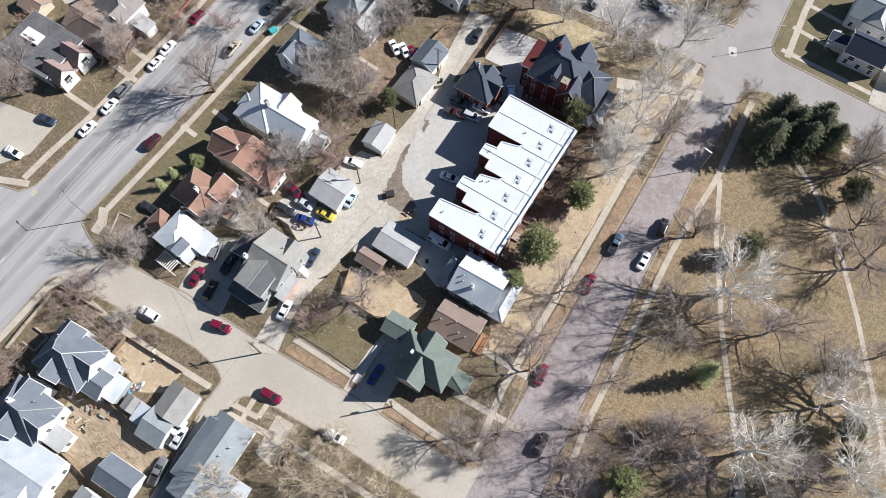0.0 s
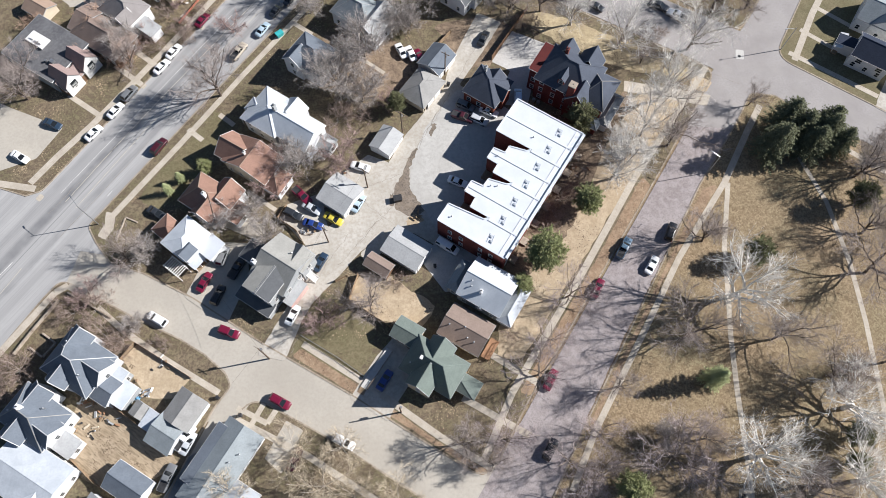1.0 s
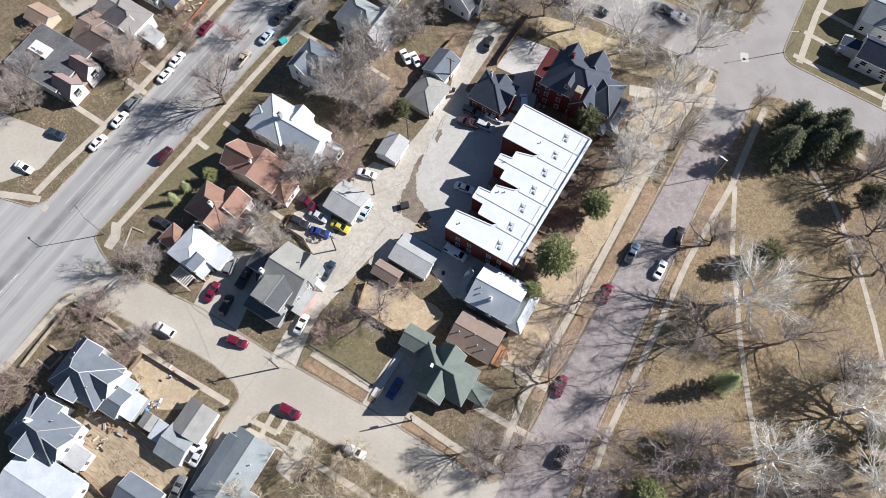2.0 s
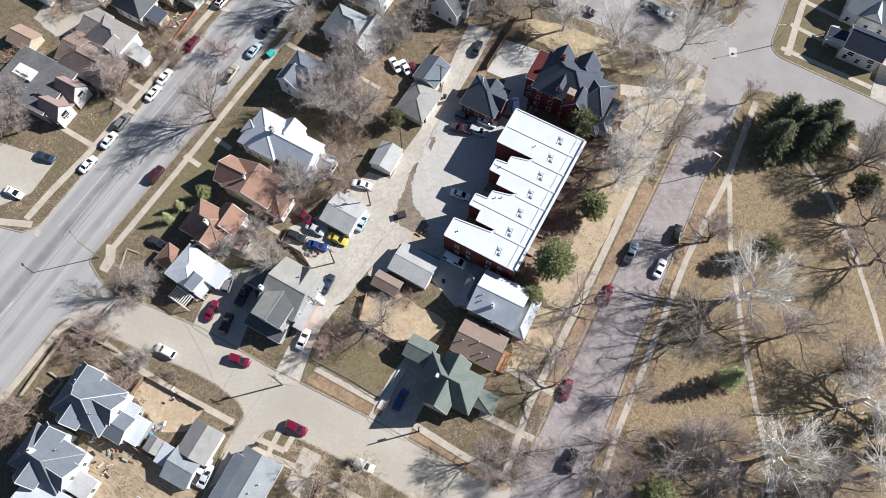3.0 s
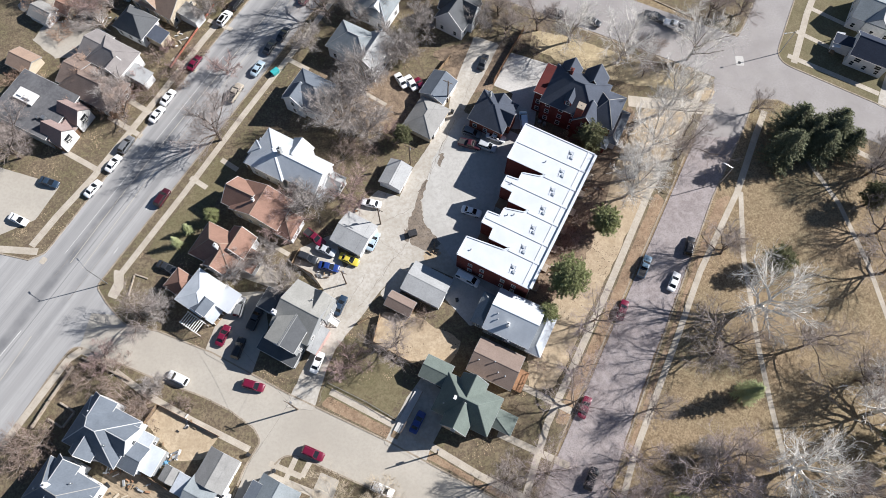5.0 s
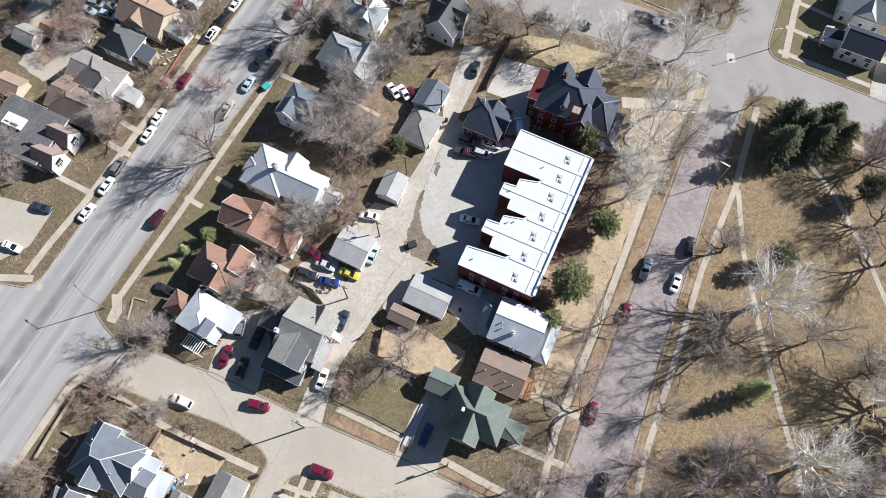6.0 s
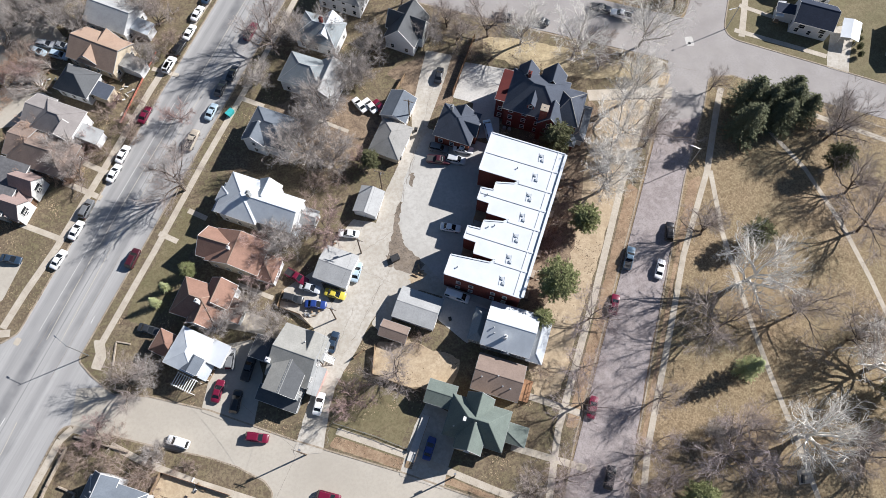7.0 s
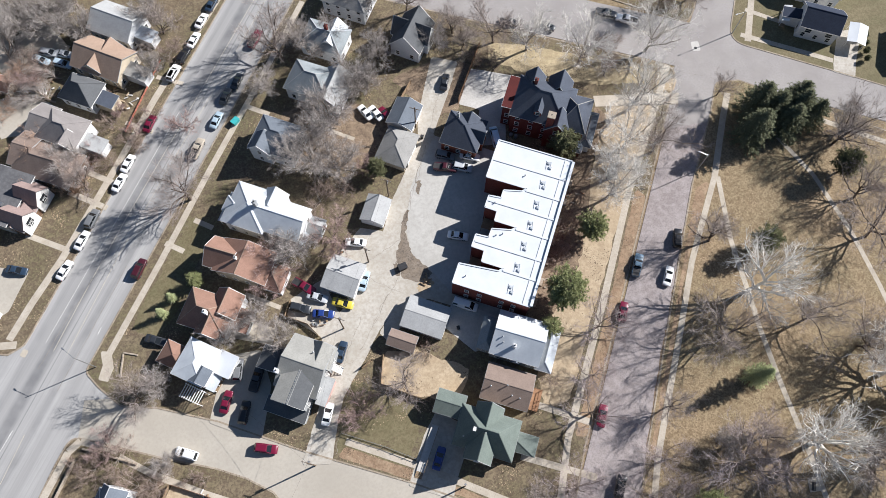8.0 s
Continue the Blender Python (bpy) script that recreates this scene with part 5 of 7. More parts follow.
simple("house", "white house with pale gray gabled roof", -65.0, 144.6, -36, [((0, 0, 11.0, 8.4, 4.6, 2.4, "g", 0, siding_w, sh_lgray, 0.4), dict()), ((6.6, 0, 3.0, 6.4, 3.0, 0.6, "s", 90, siding_w, sh_silver, 0.3), dict(windows=False))])
simple("garage", "small garage with tan gabled roof", -102.0, 119.6, -32, [((0, 0, 6.4, 5.0, 2.4, 1.3, "g", 0, siding_c, sh_tan, 0.3), dict(windows=False))], None, "garage")
simple("shed", "low rust-roofed shed among timber debris", -93.6, 135.0, -34, [((0, 0, 4.4, 3.6, 2.1, 1.0, "g", 0, siding_c, sh_rust, 0.25), dict(windows=False))], None, "shed")
simple("garage", "small white garage with gray gabled roof", -98.8, 133.6, -34, [((0, 0, 5.6, 4.6, 2.5, 1.2, "g", 0, siding_w, sh_gray, 0.25), dict(windows=False))], None, "garage")

# houses by the cross street
def corner_house(h):
    porch(h, -8.0, 0.4, 4.6, 1.4, 2.7, siding_w, 270)
    for x in (-2.4, 2.6):
        add_window(h, x, -3.66, 3.2, 0, 1.5, 1.3)


simple("house", "two-storey white house with dark gabled roof and porch", 103.8, 103.6, -32, [((0, 0, 9.2, 7.2, 4.7, 2.4, "g", 0, siding_w, sh_navy, 0.4), dict()), ((-6.0, 0.4, 2.6, 5.6, 3.2, 0.7, "s", 270, siding_w, sh_navy, 0.3), dict(windows=False))], corner_house)
simple("house", "pale blue-gray two-storey house with white gable", 108.6, 114.6, -32, [((0, 0, 11.0, 8.6, 4.6, 2.6, "g", 0, siding_w, sh_bluelt, 0.4), dict()), ((0.6, -2.8, 3.6, 5.0, 4.6, 2.6, "g", 90, trim_w, sh_lgray, 0.35), dict())])


def carport():
    c = thing("carport", 112.0, 98.3, 0, 56, "white metal carport over a driveway", "carport")
    for x in (-2.7, 2.7):
        for y in (-1.9, 1.9):
            bm = bmesh.new()
            cyl(bm, (x, y, 0.12), (x, y, 2.6), 0.06)
            part("post", bm, trim_w, c)
    v, f = roof_solid(6.0, 4.4, 2.6, 0.5, "g", 0.1, 0.06)
    mesh_ob("roof", v, f, sh_white, c)


carport()
simple("house", "gray house with navy gabled roof", 125.5, 92.5, -31, [((0, 0, 10.0, 9.0, 3.4, 2.4, "g", 90, siding_w, sh_navy, 0.4), dict())])

# ---- trees ----
bark_dark = mat("dark_bark", (0.15, 0.115, 0.09), (0.095, 0.072, 0.056), 1.2, (0.04, 0.03, 0.025), 8.0, 0.5)
bark_gray = mat("gray_bark", (0.44, 0.40, 0.355), (0.33, 0.295, 0.255), 1.2, (0.17, 0.148, 0.12), 8.0, 0.4)
bark_brown = mat("brown_bark", (0.29, 0.235, 0.19), (0.21, 0.168, 0.135), 1.2, (0.10, 0.08, 0.065), 8.0, 0.4)
bark_pale = mat("sycamore_bark", (0.84, 0.82, 0.77), (0.72, 0.69, 0.63), 1.5, (0.38, 0.33, 0.26), 5.0, 0.25)
twig_dark = mat("dark_twigs", (0.38, 0.325, 0.295), (0.285, 0.24, 0.215), 0.8, None, 6.0, 0.3)
twig_gray = mat("gray_twigs", (0.44, 0.40, 0.37), (0.335, 0.30, 0.275), 0.8, None, 6.0, 0.3)
twig_pale = mat("pale_twigs", (0.80, 0.765, 0.71), (0.67, 0.635, 0.585), 0.8, None, 6.0, 0.3)
twig_red = mat("reddish_twigs", (0.41, 0.30, 0.275), (0.31, 0.225, 0.205), 0.8, None, 6.0, 0.3)
twig_rust = mat("rust_brown_twigs", (0.47, 0.325, 0.24), (0.35, 0.24, 0.175), 0.8, None, 6.0, 0.3)
twig_straw = mat("straw_twigs", (0.56, 0.475, 0.355), (0.45, 0.375, 0.275), 0.8, None, 6.0, 0.3)
twig_maple = mat("pinkish_gray_twigs", (0.42, 0.355, 0.345), (0.32, 0.268, 0.26), 0.8, None, 6.0, 0.3)
twig_brush = mat("brown_brush", (0.34, 0.262, 0.22), (0.25, 0.192, 0.16), 0.8, None, 6.0, 0.3)
needle = mat("spruce_needles", (0.215, 0.222, 0.13), (0.138, 0.148, 0.085), 0.9, (0.26, 0.275, 0.185), 4.0, 0.5, rough=1.0)
needle_l = mat("larch_needles", (0.50, 0.53, 0.29), (0.40, 0.44, 0.22), 0.9, (0.56, 0.58, 0.34), 4.0, 0.5, rough=0.9)
needle_y = mat("pine_needles", (0.28, 0.295, 0.135), (0.19, 0.21, 0.095), 0.9, (0.35, 0.36, 0.18), 4.0, 0.5, rough=1.0)

needle_c = mat("cedar_needles", (0.165, 0.17, 0.085), (0.11, 0.115, 0.06), 0.9, (0.23, 0.225, 0.13), 4.0, 0.5, rough=1.0)


def tubes(segs, sides):
    """Vertices and faces of tapered tubes, one for each (p, r, q, s)."""
    P = np.array([s[0] for s in segs]); Q = np.array([s[2] for s in segs])
    r = np.array([s[1] for s in segs]); s2 = np.array([s[3] for s in segs])
    d = Q - P
    d /= np.linalg.norm(d, axis=1)[:, None] + 1e-9
    ref = np.where(np.abs(d[:, 2:3]) > 0.9, np.array([[1.0, 0, 0]]), np.array([[0, 0, 1.0]]))
    a = np.cross(d, ref); a /= np.linalg.norm(a, axis=1)[:, None]
    b = np.cross(d, a)
    rings = []
    for base, rad in ((P, r), (Q, s2)):
        for k in range(sides):
            w = 2 * math.pi * k / sides
            rings.append(base + (a * math.cos(w) + b * math.sin(w)) * rad[:, None])
    v = np.stack(rings, 1).reshape(-1, 3)
    n = len(segs)
    f = []
    for i in range(n):
        o = i * 2 * sides
        for k in range(sides):
            j = (k + 1) % sides
            f.append((o + k, o + j, o + sides + j, o + sides + k))
    return v, f


def sprout(rng, P, D, L, m, lo, hi, up, open_):
    """Side shoots: m from each stem (start, direction, length), all at once."""
    n = len(P)
    t = rng.uniform(0.15, 1.0, (n, m, 1))
    base = (P[:, None] + D[:, None] * L[:, None, None] * t).reshape(-1, 3)
    d = np.repeat(D, m, 0)
    side = rng.normal(0, 1, (n * m, 3))
    side -= d * np.sum(side * d, 1)[:, None]
    side /= np.linalg.norm(side, axis=1)[:, None] + 1e-9
    nd = d * rng.uniform(0.55, 1.0, (n * m, 1)) + side * rng.uniform(0.4, 1.0, (n * m, 1)) * open_ + np.array([0, 0, up])
    nd /= np.linalg.norm(nd, axis=1)[:, None]
    return base, nd, np.repeat(L, m) * rng.uniform(lo, hi, n * m) * (1.15 - 0.45 * t.reshape(-1))


def grow(seed, h, trunk, spread, counts, clear=0.28, upward=0.5, twig=0.03, wob=0.15, reach=0.9):
    """A bare tree: trunk and limbs, boughs and branches as tubes; twigs and spray as thin tapered blades."""
    rng = np.random.default_rng(seed)
    thick, thin, stems = [], [], []

    def branch(p, d, length, r0, level):
        n = (5, 7, 5, 3)[level]
        r1 = r0 * (0.62, 0.3, 0.4, 0.5)[level]
        pts = [(p, r0, d)]
        for k in range(n):
            d = d + rng.normal(0, wob * (0.35 if level == 0 else 1.0), 3) + np.array([0, 0, (0.10 if level else 0.02) * upward])
            d = d / np.linalg.norm(d)
            q = p + d * length / n
            ra, rb = r0 + (r1 - r0) * k / n, r0 + (r1 - r0) * (k + 1) / n
            (thick if level < 2 else thin).append((p, ra, q, rb))
            if level == 3:
                stems.append((p, d, length / n))
            p = q
            pts.append((p, rb, d))
        if level == 3:
            return
        m = counts[level]
        for i in range(m):
            if level == 0:
                t = 1.0 if i < max(2, m // 2) else rng.uniform(0.55, 0.95)
            else:
                t = 0.22 + 0.78 * (i + rng.uniform(0.2, 1)) / m
            bp, br, bd = pts[min(int(t * n), n)]
            side = rng.normal(0, 1, 3)
            if level == 0:
                w = 2 * math.pi * (i / m + rng.uniform(-0.09, 0.09))
                side = np.array([math.cos(w), math.sin(w), 0.0])
                nd = side * spread * rng.uniform(0.7, 1.2) + np.array([0, 0, rng.uniform(0.4, 1.0)])
                ln = h * (1 - clear) * rng.uniform(0.7, 1.05) * reach
            else:
                side -= bd * side.dot(bd)
                side /= np.linalg.norm(side) + 1e-9
                nd = bd * rng.uniform(0.5, 0.95) + side * rng.uniform(0.5, 1.0) + np.array([0, 0, 0.18 * upward])
                ln = length * rng.uniform(0.38, 0.62) * (1.15 - 0.4 * t)
            branch(bp, nd / np.linalg.norm(nd), ln, max(br * (0.72, 0.58, 0.55)[level], twig * 1.35), level + 1)

    branch(np.zeros(3), np.array([rng.normal(0, .05), rng.normal(0, .05), 1.0]), h * clear, trunk, 0)
    P, D, L = (np.array([s[i] for s in stems]) for i in range(3))
    twigs = sprout(rng, P, D, L * 1.6, counts[3], 0.7, 1.4, 0.1 * upward, 0.75)
    spray = sprout(rng, *twigs, counts[4], 0.5, 1.1, 0.08 * upward, 0.65)
    k = h / max(max(s[2][2] for s in thin), 0.1)
    sc = lambda S: [(p * k, r, q * k, s) for p, r, q, s in S]
    v, f = tubes(sc(thin), 3)
    v, f = [v], list(f)
    n = len(v[0])
    for (p, d, ln), wd in ((twigs, twig * 0.7), (spray, twig * 0.5)):
        p, ln = p * k, ln * k
        e = np.cross(d, rng.normal(0, 1, d.shape))
        e /= np.linalg.norm(e, axis=1)[:, None] + 1e-9
        tri = np.stack([p - e * wd, p + e * wd, p + d * ln[:, None]], 1).reshape(-1, 3)
        v.append(tri)
        f += [(i, i + 1, i + 2) for i in range(n, n + len(tri), 3)]
        n += len(tri)
    return tubes(sc(thick), 6), (np.concatenate(v), f)


KINDS = {
    # kind: seeds, height, trunk radius, spread, branch counts, clear bole, upward, twig radius, waviness, reach, bark, twigs, label
    "oak": ((1, 2, 3, 13, 19), 17.0, 0.34, 0.60, (7, 7, 6, 3, 4), 0.26, 0.7, 0.023, 0.20, 0.72, bark_dark, twig_dark, "large bare spreading tree with dark crooked limbs"),
    "syc": ((4, 5, 6, 18), 18.0, 0.60, 0.85, (10, 8, 6, 2, 2), 0.22, 0.42, 0.031, 0.17, 0.72, bark_pale, twig_pale, "bare sycamore with pale whitish limbs"),
    "fuzz": ((7, 8, 9, 17), 11.0, 0.26, 0.80, (10, 8, 6, 3, 4), 0.16, 0.8, 0.022, 0.16, 0.68, bark_brown, twig_gray, "bare tree with dense gray twigs"),
    "maple": ((14, 15), 14.0, 0.34, 0.95, (7, 7, 6, 3, 3), 0.2, 0.5, 0.019, 0.22, 0.85, bark_brown, twig_maple, "bare street tree with fine pinkish gray twigs"),
    "elm": ((20, 21), 11.0, 0.20, 0.75, (7, 6, 6, 3, 3), 0.16, 0.6, 0.022, 0.14, 0.8, bark_gray, twig_straw, "small bare tree with thin straw-coloured twigs"),
    "red": ((10, 16), 7.0, 0.16, 0.85, (7, 7, 6, 3, 3), 0.18, 0.7, 0.020, 0.14, 0.9, bark_dark, twig_red, "small ornamental tree with reddish bare twigs"),
    "ash": ((25, 26, 27), 16.0, 0.36, 0.62, (8, 7, 6, 3, 3), 0.30, 0.6, 0.022, 0.14, 0.72, bark_gray, twig_pale, "tall bare tree with a gray trunk and thin pale twigs"),
    "tangle": ((23, 24), 6.0, 0.10, 1.3, (8, 7, 5, 2, 4), 0.08, 0.2, 0.022, 0.28, 0.9, bark_brown, twig_rust, "rust-brown tangle of broken branches"),
    "brush": ((11, 12), 5.0, 0.07, 1.1, (8, 6, 5, 2, 4), 0.06, 0.5, 0.018, 0.2, 0.9, bark_gray, twig_brush, "tangled leafless brown shrub"),
}
protos = {}


def tree_meshes(kind):
    if kind not in protos:
        seeds, h, tr, sp, cn, cl, up, tw, wob, reach, bark, twg, label = KINDS[kind]
        protos[kind] = []
        for s in seeds:
            out = []
            for nm, (v, f), m in zip(("trunk", "crown"), grow(s, h, tr, sp, cn, cl, up, tw, wob, reach), (bark, twg)):
                me = bpy.data.meshes.new(nm)
                me.from_pydata(v.tolist(), [], f)
                me.materials.append(m)
                out.append(me)
            protos[kind].append(out)
    return protos[kind]


def tree(kind, x, y, h, i, width=1.0):
    ms = tree_meshes(kind)
    tr, cr = ms[i % len(ms)]
    k = h / KINDS[kind][1]
    name = "shrub" if kind in ("brush", "tangle") else "tree"
    t = thing(name, x, y, 0.08, (i * 137.5) % 360, KINDS[kind][-1], name, "bare trees" if name == "tree" else "shrubs")
    t.scale = (k * width, k * width, k)
    for nm, me in (("trunk", tr), ("crown", cr)):
        o = new(nm, me)
        o.parent = t
    return t


def evergreen_meshes(kind, seed, h):
    """Tapered trunk, and whorled boughs carrying drooping sprays of needles."""
    rng = np.random.default_rng(seed)
    conic = kind == "spruce"
    segs = [(np.array([0, 0, z * h]), 0.28 * (1 - z) + 0.03, np.array([0, 0, (z + 0.1) * h]), 0.28 * (1 - z - 0.1) + 0.03) for z in np.arange(0, 0.95, 0.1)]
    boughs, tris = [], []
    levels = int(h * (1.9 if conic else 2.0))
    for L in range(levels):
        t = (L + 0.5) / levels
        z = h * ((0.06 if conic else 0.2) + (0.93 if conic else 0.76) * t)
        reach = h * (0.31 * (1 - t ** 2.6) ** 0.85 + 0.015) if conic else h * 0.34 * math.sqrt(max(0.03, 1 - (1.75 * (t - 0.40)) ** 2 * 0.9))
        nb = int(rng.integers(8, 12))
        for k in range(nb):
            w = 2 * math.pi * (k + rng.uniform(0, 1)) / nb
            r = reach * rng.uniform(0.7, 1.12) * (1 + 0.14 * math.sin(3 * w + L // 5 * 1.7 + seed))
            end = np.array([math.cos(w) * r, math.sin(w) * r, z + (-0.10 if conic else 0.22) * r + rng.normal(0, 0.15)])
            boughs.append((np.array([0, 0, z]), 0.04, end, 0.015))
            n = max(2, int(r / 0.2))
            s = (np.arange(n) + rng.uniform(0.3, 1.0, n)) / n
            if not conic:
                s = s[s > 0.25]
            c = (np.array([0, 0, z]) * (1 - s)[:, None] + end * s[:, None] + rng.normal(0, 0.14, (len(s), 3)))
            each = 7 if conic else 8
            c = np.repeat(c, each, 0)
            size = np.repeat((0.42 if conic else 0.44) * rng.uniform(0.7, 1.3, len(s)), each)[:, None]
            out = np.array([math.cos(w), math.sin(w), -0.35 if conic else 0.4]) * (0.9 if conic else 0.6)
            d = rng.normal(0, 1, c.shape) * (0.75, 0.75, 0.5) + out
            d /= np.linalg.norm(d, axis=1)[:, None]
            e = np.cross(d, rng.normal(0, 1, c.shape) * (0.5, 0.5, 1.0))
            e /= np.linalg.norm(e, axis=1)[:, None] + 1e-9
            wd = size * (0.2 if conic else 0.15)
            tris.append(np.stack([c - e * wd, c + e * wd, c + d * size], 1).reshape(-1, 3))
    v = np.concatenate(tris)
    tv, tf = tubes(segs + boughs, 5)
    me = bpy.data.meshes.new("trunk")
    me.from_pydata(tv.tolist(), [], tf)
    me.materials.append(bark_dark)
    me2 = bpy.data.meshes.new("crown")
    me2.from_pydata(v.tolist(), [], [(i, i + 1, i + 2) for i in range(0, len(v), 3)])
    me2.materials.append(needle if conic else needle_y)
    return me, me2


ever = {k: [evergreen_meshes(k, s, h) for s in seeds] for k, seeds, h in (("spruce", (31, 32), 16.0), ("pine", (41, 42), 10.0))}


def evergreen(kind, x, y, h, i):
    dark, lime = kind == "cedar", kind == "larch"
    kind = "pine" if dark else "spruce" if lime else kind
    tr, cr = ever[kind][i % 2]
    k = h / (16.0 if kind == "spruce" else 10.0)
    t = thing("tree", x, y, 0.08, (i * 97.0) % 360, "young light green conifer in dry grass" if lime else "dark green spruce in the park corner" if kind == "spruce" else "rounded dark green cedar with dense needles" if dark else "rounded green pine with dense needles", "tree", "evergreens")
    t.scale = (k * 0.7, k * 0.7, k) if lime else (k, k, k)
    for nm, me in (("trunk", tr), ("crown", cr)):
        o = new(nm, me)
        o.parent = t
        if (dark or lime) and nm == "crown":
            o.material_slots[0].link = "OBJECT"
            o.material_slots[0].material = needle_c if dark else needle_l


def fallen_tree(kind, x, y, heading, h, i):
    """A tree lying on the ground, its crown towards the heading."""
    tr, cr = tree_meshes(kind)[i]
    k = h / KINDS[kind][1]
    t = thing("fallen_tree", x, y, 0.35, 0, "fallen bare tree with broken limbs on the ground", "tree", "fallen trees")
    t.matrix_basis = pose(x, y, 0.35, 0, 84, heading)
    t.scale = (k * 0.45, k * 0.8, k)
    for nm, me in (("trunk", tr), ("crown", cr)):
        new(nm, me).parent = t


planted = 0


def grove(spots):
    """Bare trees and shrubs: kind, place, height, and how broad they are for it."""
    global planted
    for kind, x, y, h, *width in spots:
        tree(kind, x, y, h, planted, *width)
        planted += 1


grove([
    ("oak", -54.6, 94.8, 18.2),
    ("fuzz", -34.2, 119.0, 8.6),
    ("oak", -28.1, 128.4, 18.2),
    ("fuzz", -86.7, 149.5, 13.0),
    ("fuzz", -92.5, 143.2, 11.8),
    ("oak", -100.8, 94.0, 14.0),
    ("oak", -77.3, 103.1, 11.2),
    ("brush", -81.0, 107.4, 3.7),
    ("fuzz", -59.3, 130.8, 7.1),
    ("brush", -70.9, 108.3, 3.7),
    ("fuzz", -79.9, 109.0, 9.4),
    ("brush", -64.1, 110.8, 3.1),
    ("fuzz", -57.7, 145.8, 9.4),
    ("oak", -70.2, 52.6, 12.5, 0.75),
    ("red", -77.6, 44.6, 5.5),
    ("fuzz", -66.0, 53.8, 8.4),
    ("oak", -55.3, 141.7, 11.2),
    ("red", -87.5, 134.5, 6.0),
    ("brush", -92.9, 133.3, 6.0),
    ("brush", -86.0, 137.4, 6.0),
    ("red", -53.3, 113.1, 6.0),
    ("brush", -54.7, 134.7, 5.0),
    ("red", -39.3, 72.3, 9.0),
    ("fuzz", -43.8, 63.1, 8.3),
    ("fuzz", -40.3, 57.5, 8.3),
    ("fuzz", -51.2, 61.1, 8.3),
])
grove([
    ("red", -24.5, 77.2, 9.0),
    ("fuzz", -34.5, 75.8, 11.8),
    ("fuzz", -20.0, 105.0, 14.5, 1.05),
    ("fuzz", -25.7, 97.0, 14.0),
    ("fuzz", -12.0, 114.7, 11.0),
    ("fuzz", -4.9, 121.7, 9.5),
    ("fuzz", -20.6, 126.2, 8.5),
    ("fuzz", -20.2, 93.1, 10.6),
    ("brush", -26.0, 87.1, 6.0),
    ("brush", -20.4, 88.6, 5.0),
    ("ash", 31.4, 115.2, 14.5),
    ("ash", 42.4, 108.0, 15.5),
    ("oak", 24.0, 119.3, 14.0),
    ("ash", 50.7, 92.9, 18.0),
    ("ash", 59.9, 107.6, 15.5),
    ("ash", 41.0, 76.9, 15.5),
    ("ash", 37.8, 72.1, 14.5),
    ("ash", 45.5, 83.3, 15.5),
    ("oak", 51.8, 80.7, 15.4),
    ("oak", 72.6, 91.5, 7.7),
    ("oak", 56.6, 56.5, 14.5),
    ("syc", 61.0, 43.6, 21.5, 0.72),
    ("oak", 91.4, 48.8, 14.5, 1.25),
    ("oak", 91.0, 29.0, 12.0),
])
grove([
    ("oak", 93.9, 72.2, 16.8),
    ("oak", 92.8, 58.2, 15.4),
    ("oak", 78.6, 26.3, 13.6, 1.15),
    ("oak", 49.8, 34.6, 14.8, 1.05),
    ("oak", 68.6, 34.2, 13.5, 1.1),
    ("syc", 60.2, 10.2, 19.5, 0.76),
    ("syc", 80.6, 19.6, 17.0, 0.9),
    ("syc", 79.7, 5.4, 17.0, 0.9),
    ("maple", 43.4, 10.6, 13.5),
    ("oak", 50.7, 13.7, 9.8),
    ("oak", 34.6, 24.3, 9.8),
    ("maple", 18.2, 26.8, 14.0, 0.7),
    ("maple", 30.4, 14.4, 8.5),
    ("maple", 11.2, 14.0, 8.5),
    ("maple", 25.0, 1.0, 10.0),
    ("fuzz", 97.5, 74.6, 9.5),
    ("maple", 25.4, 43.7, 12.0, 0.8),
    ("oak", 8.6, 9.0, 8.4),
    ("maple", 21.6, 34.4, 7.5),
    ("oak", -16.8, 42.2, 11.0, 1.1),
    ("red", -26.4, 38.4, 7.0),
    ("fuzz", -66.4, 38.3, 5.9),
    ("brush", -80.3, 40.7, 4.2),
    ("brush", -84.0, 42.6, 3.0),
    ("brush", -72.3, 35.3, 6.0),
    ("brush", -68.9, 35.0, 5.0),
    ("brush", -75.7, 41.5, 5.0),
    ("brush", -89.3, 28.2, 7.0),
    ("brush", -93.7, 27.4, 7.0),
    ("elm", -21.5, 12.7, 8.4),
])
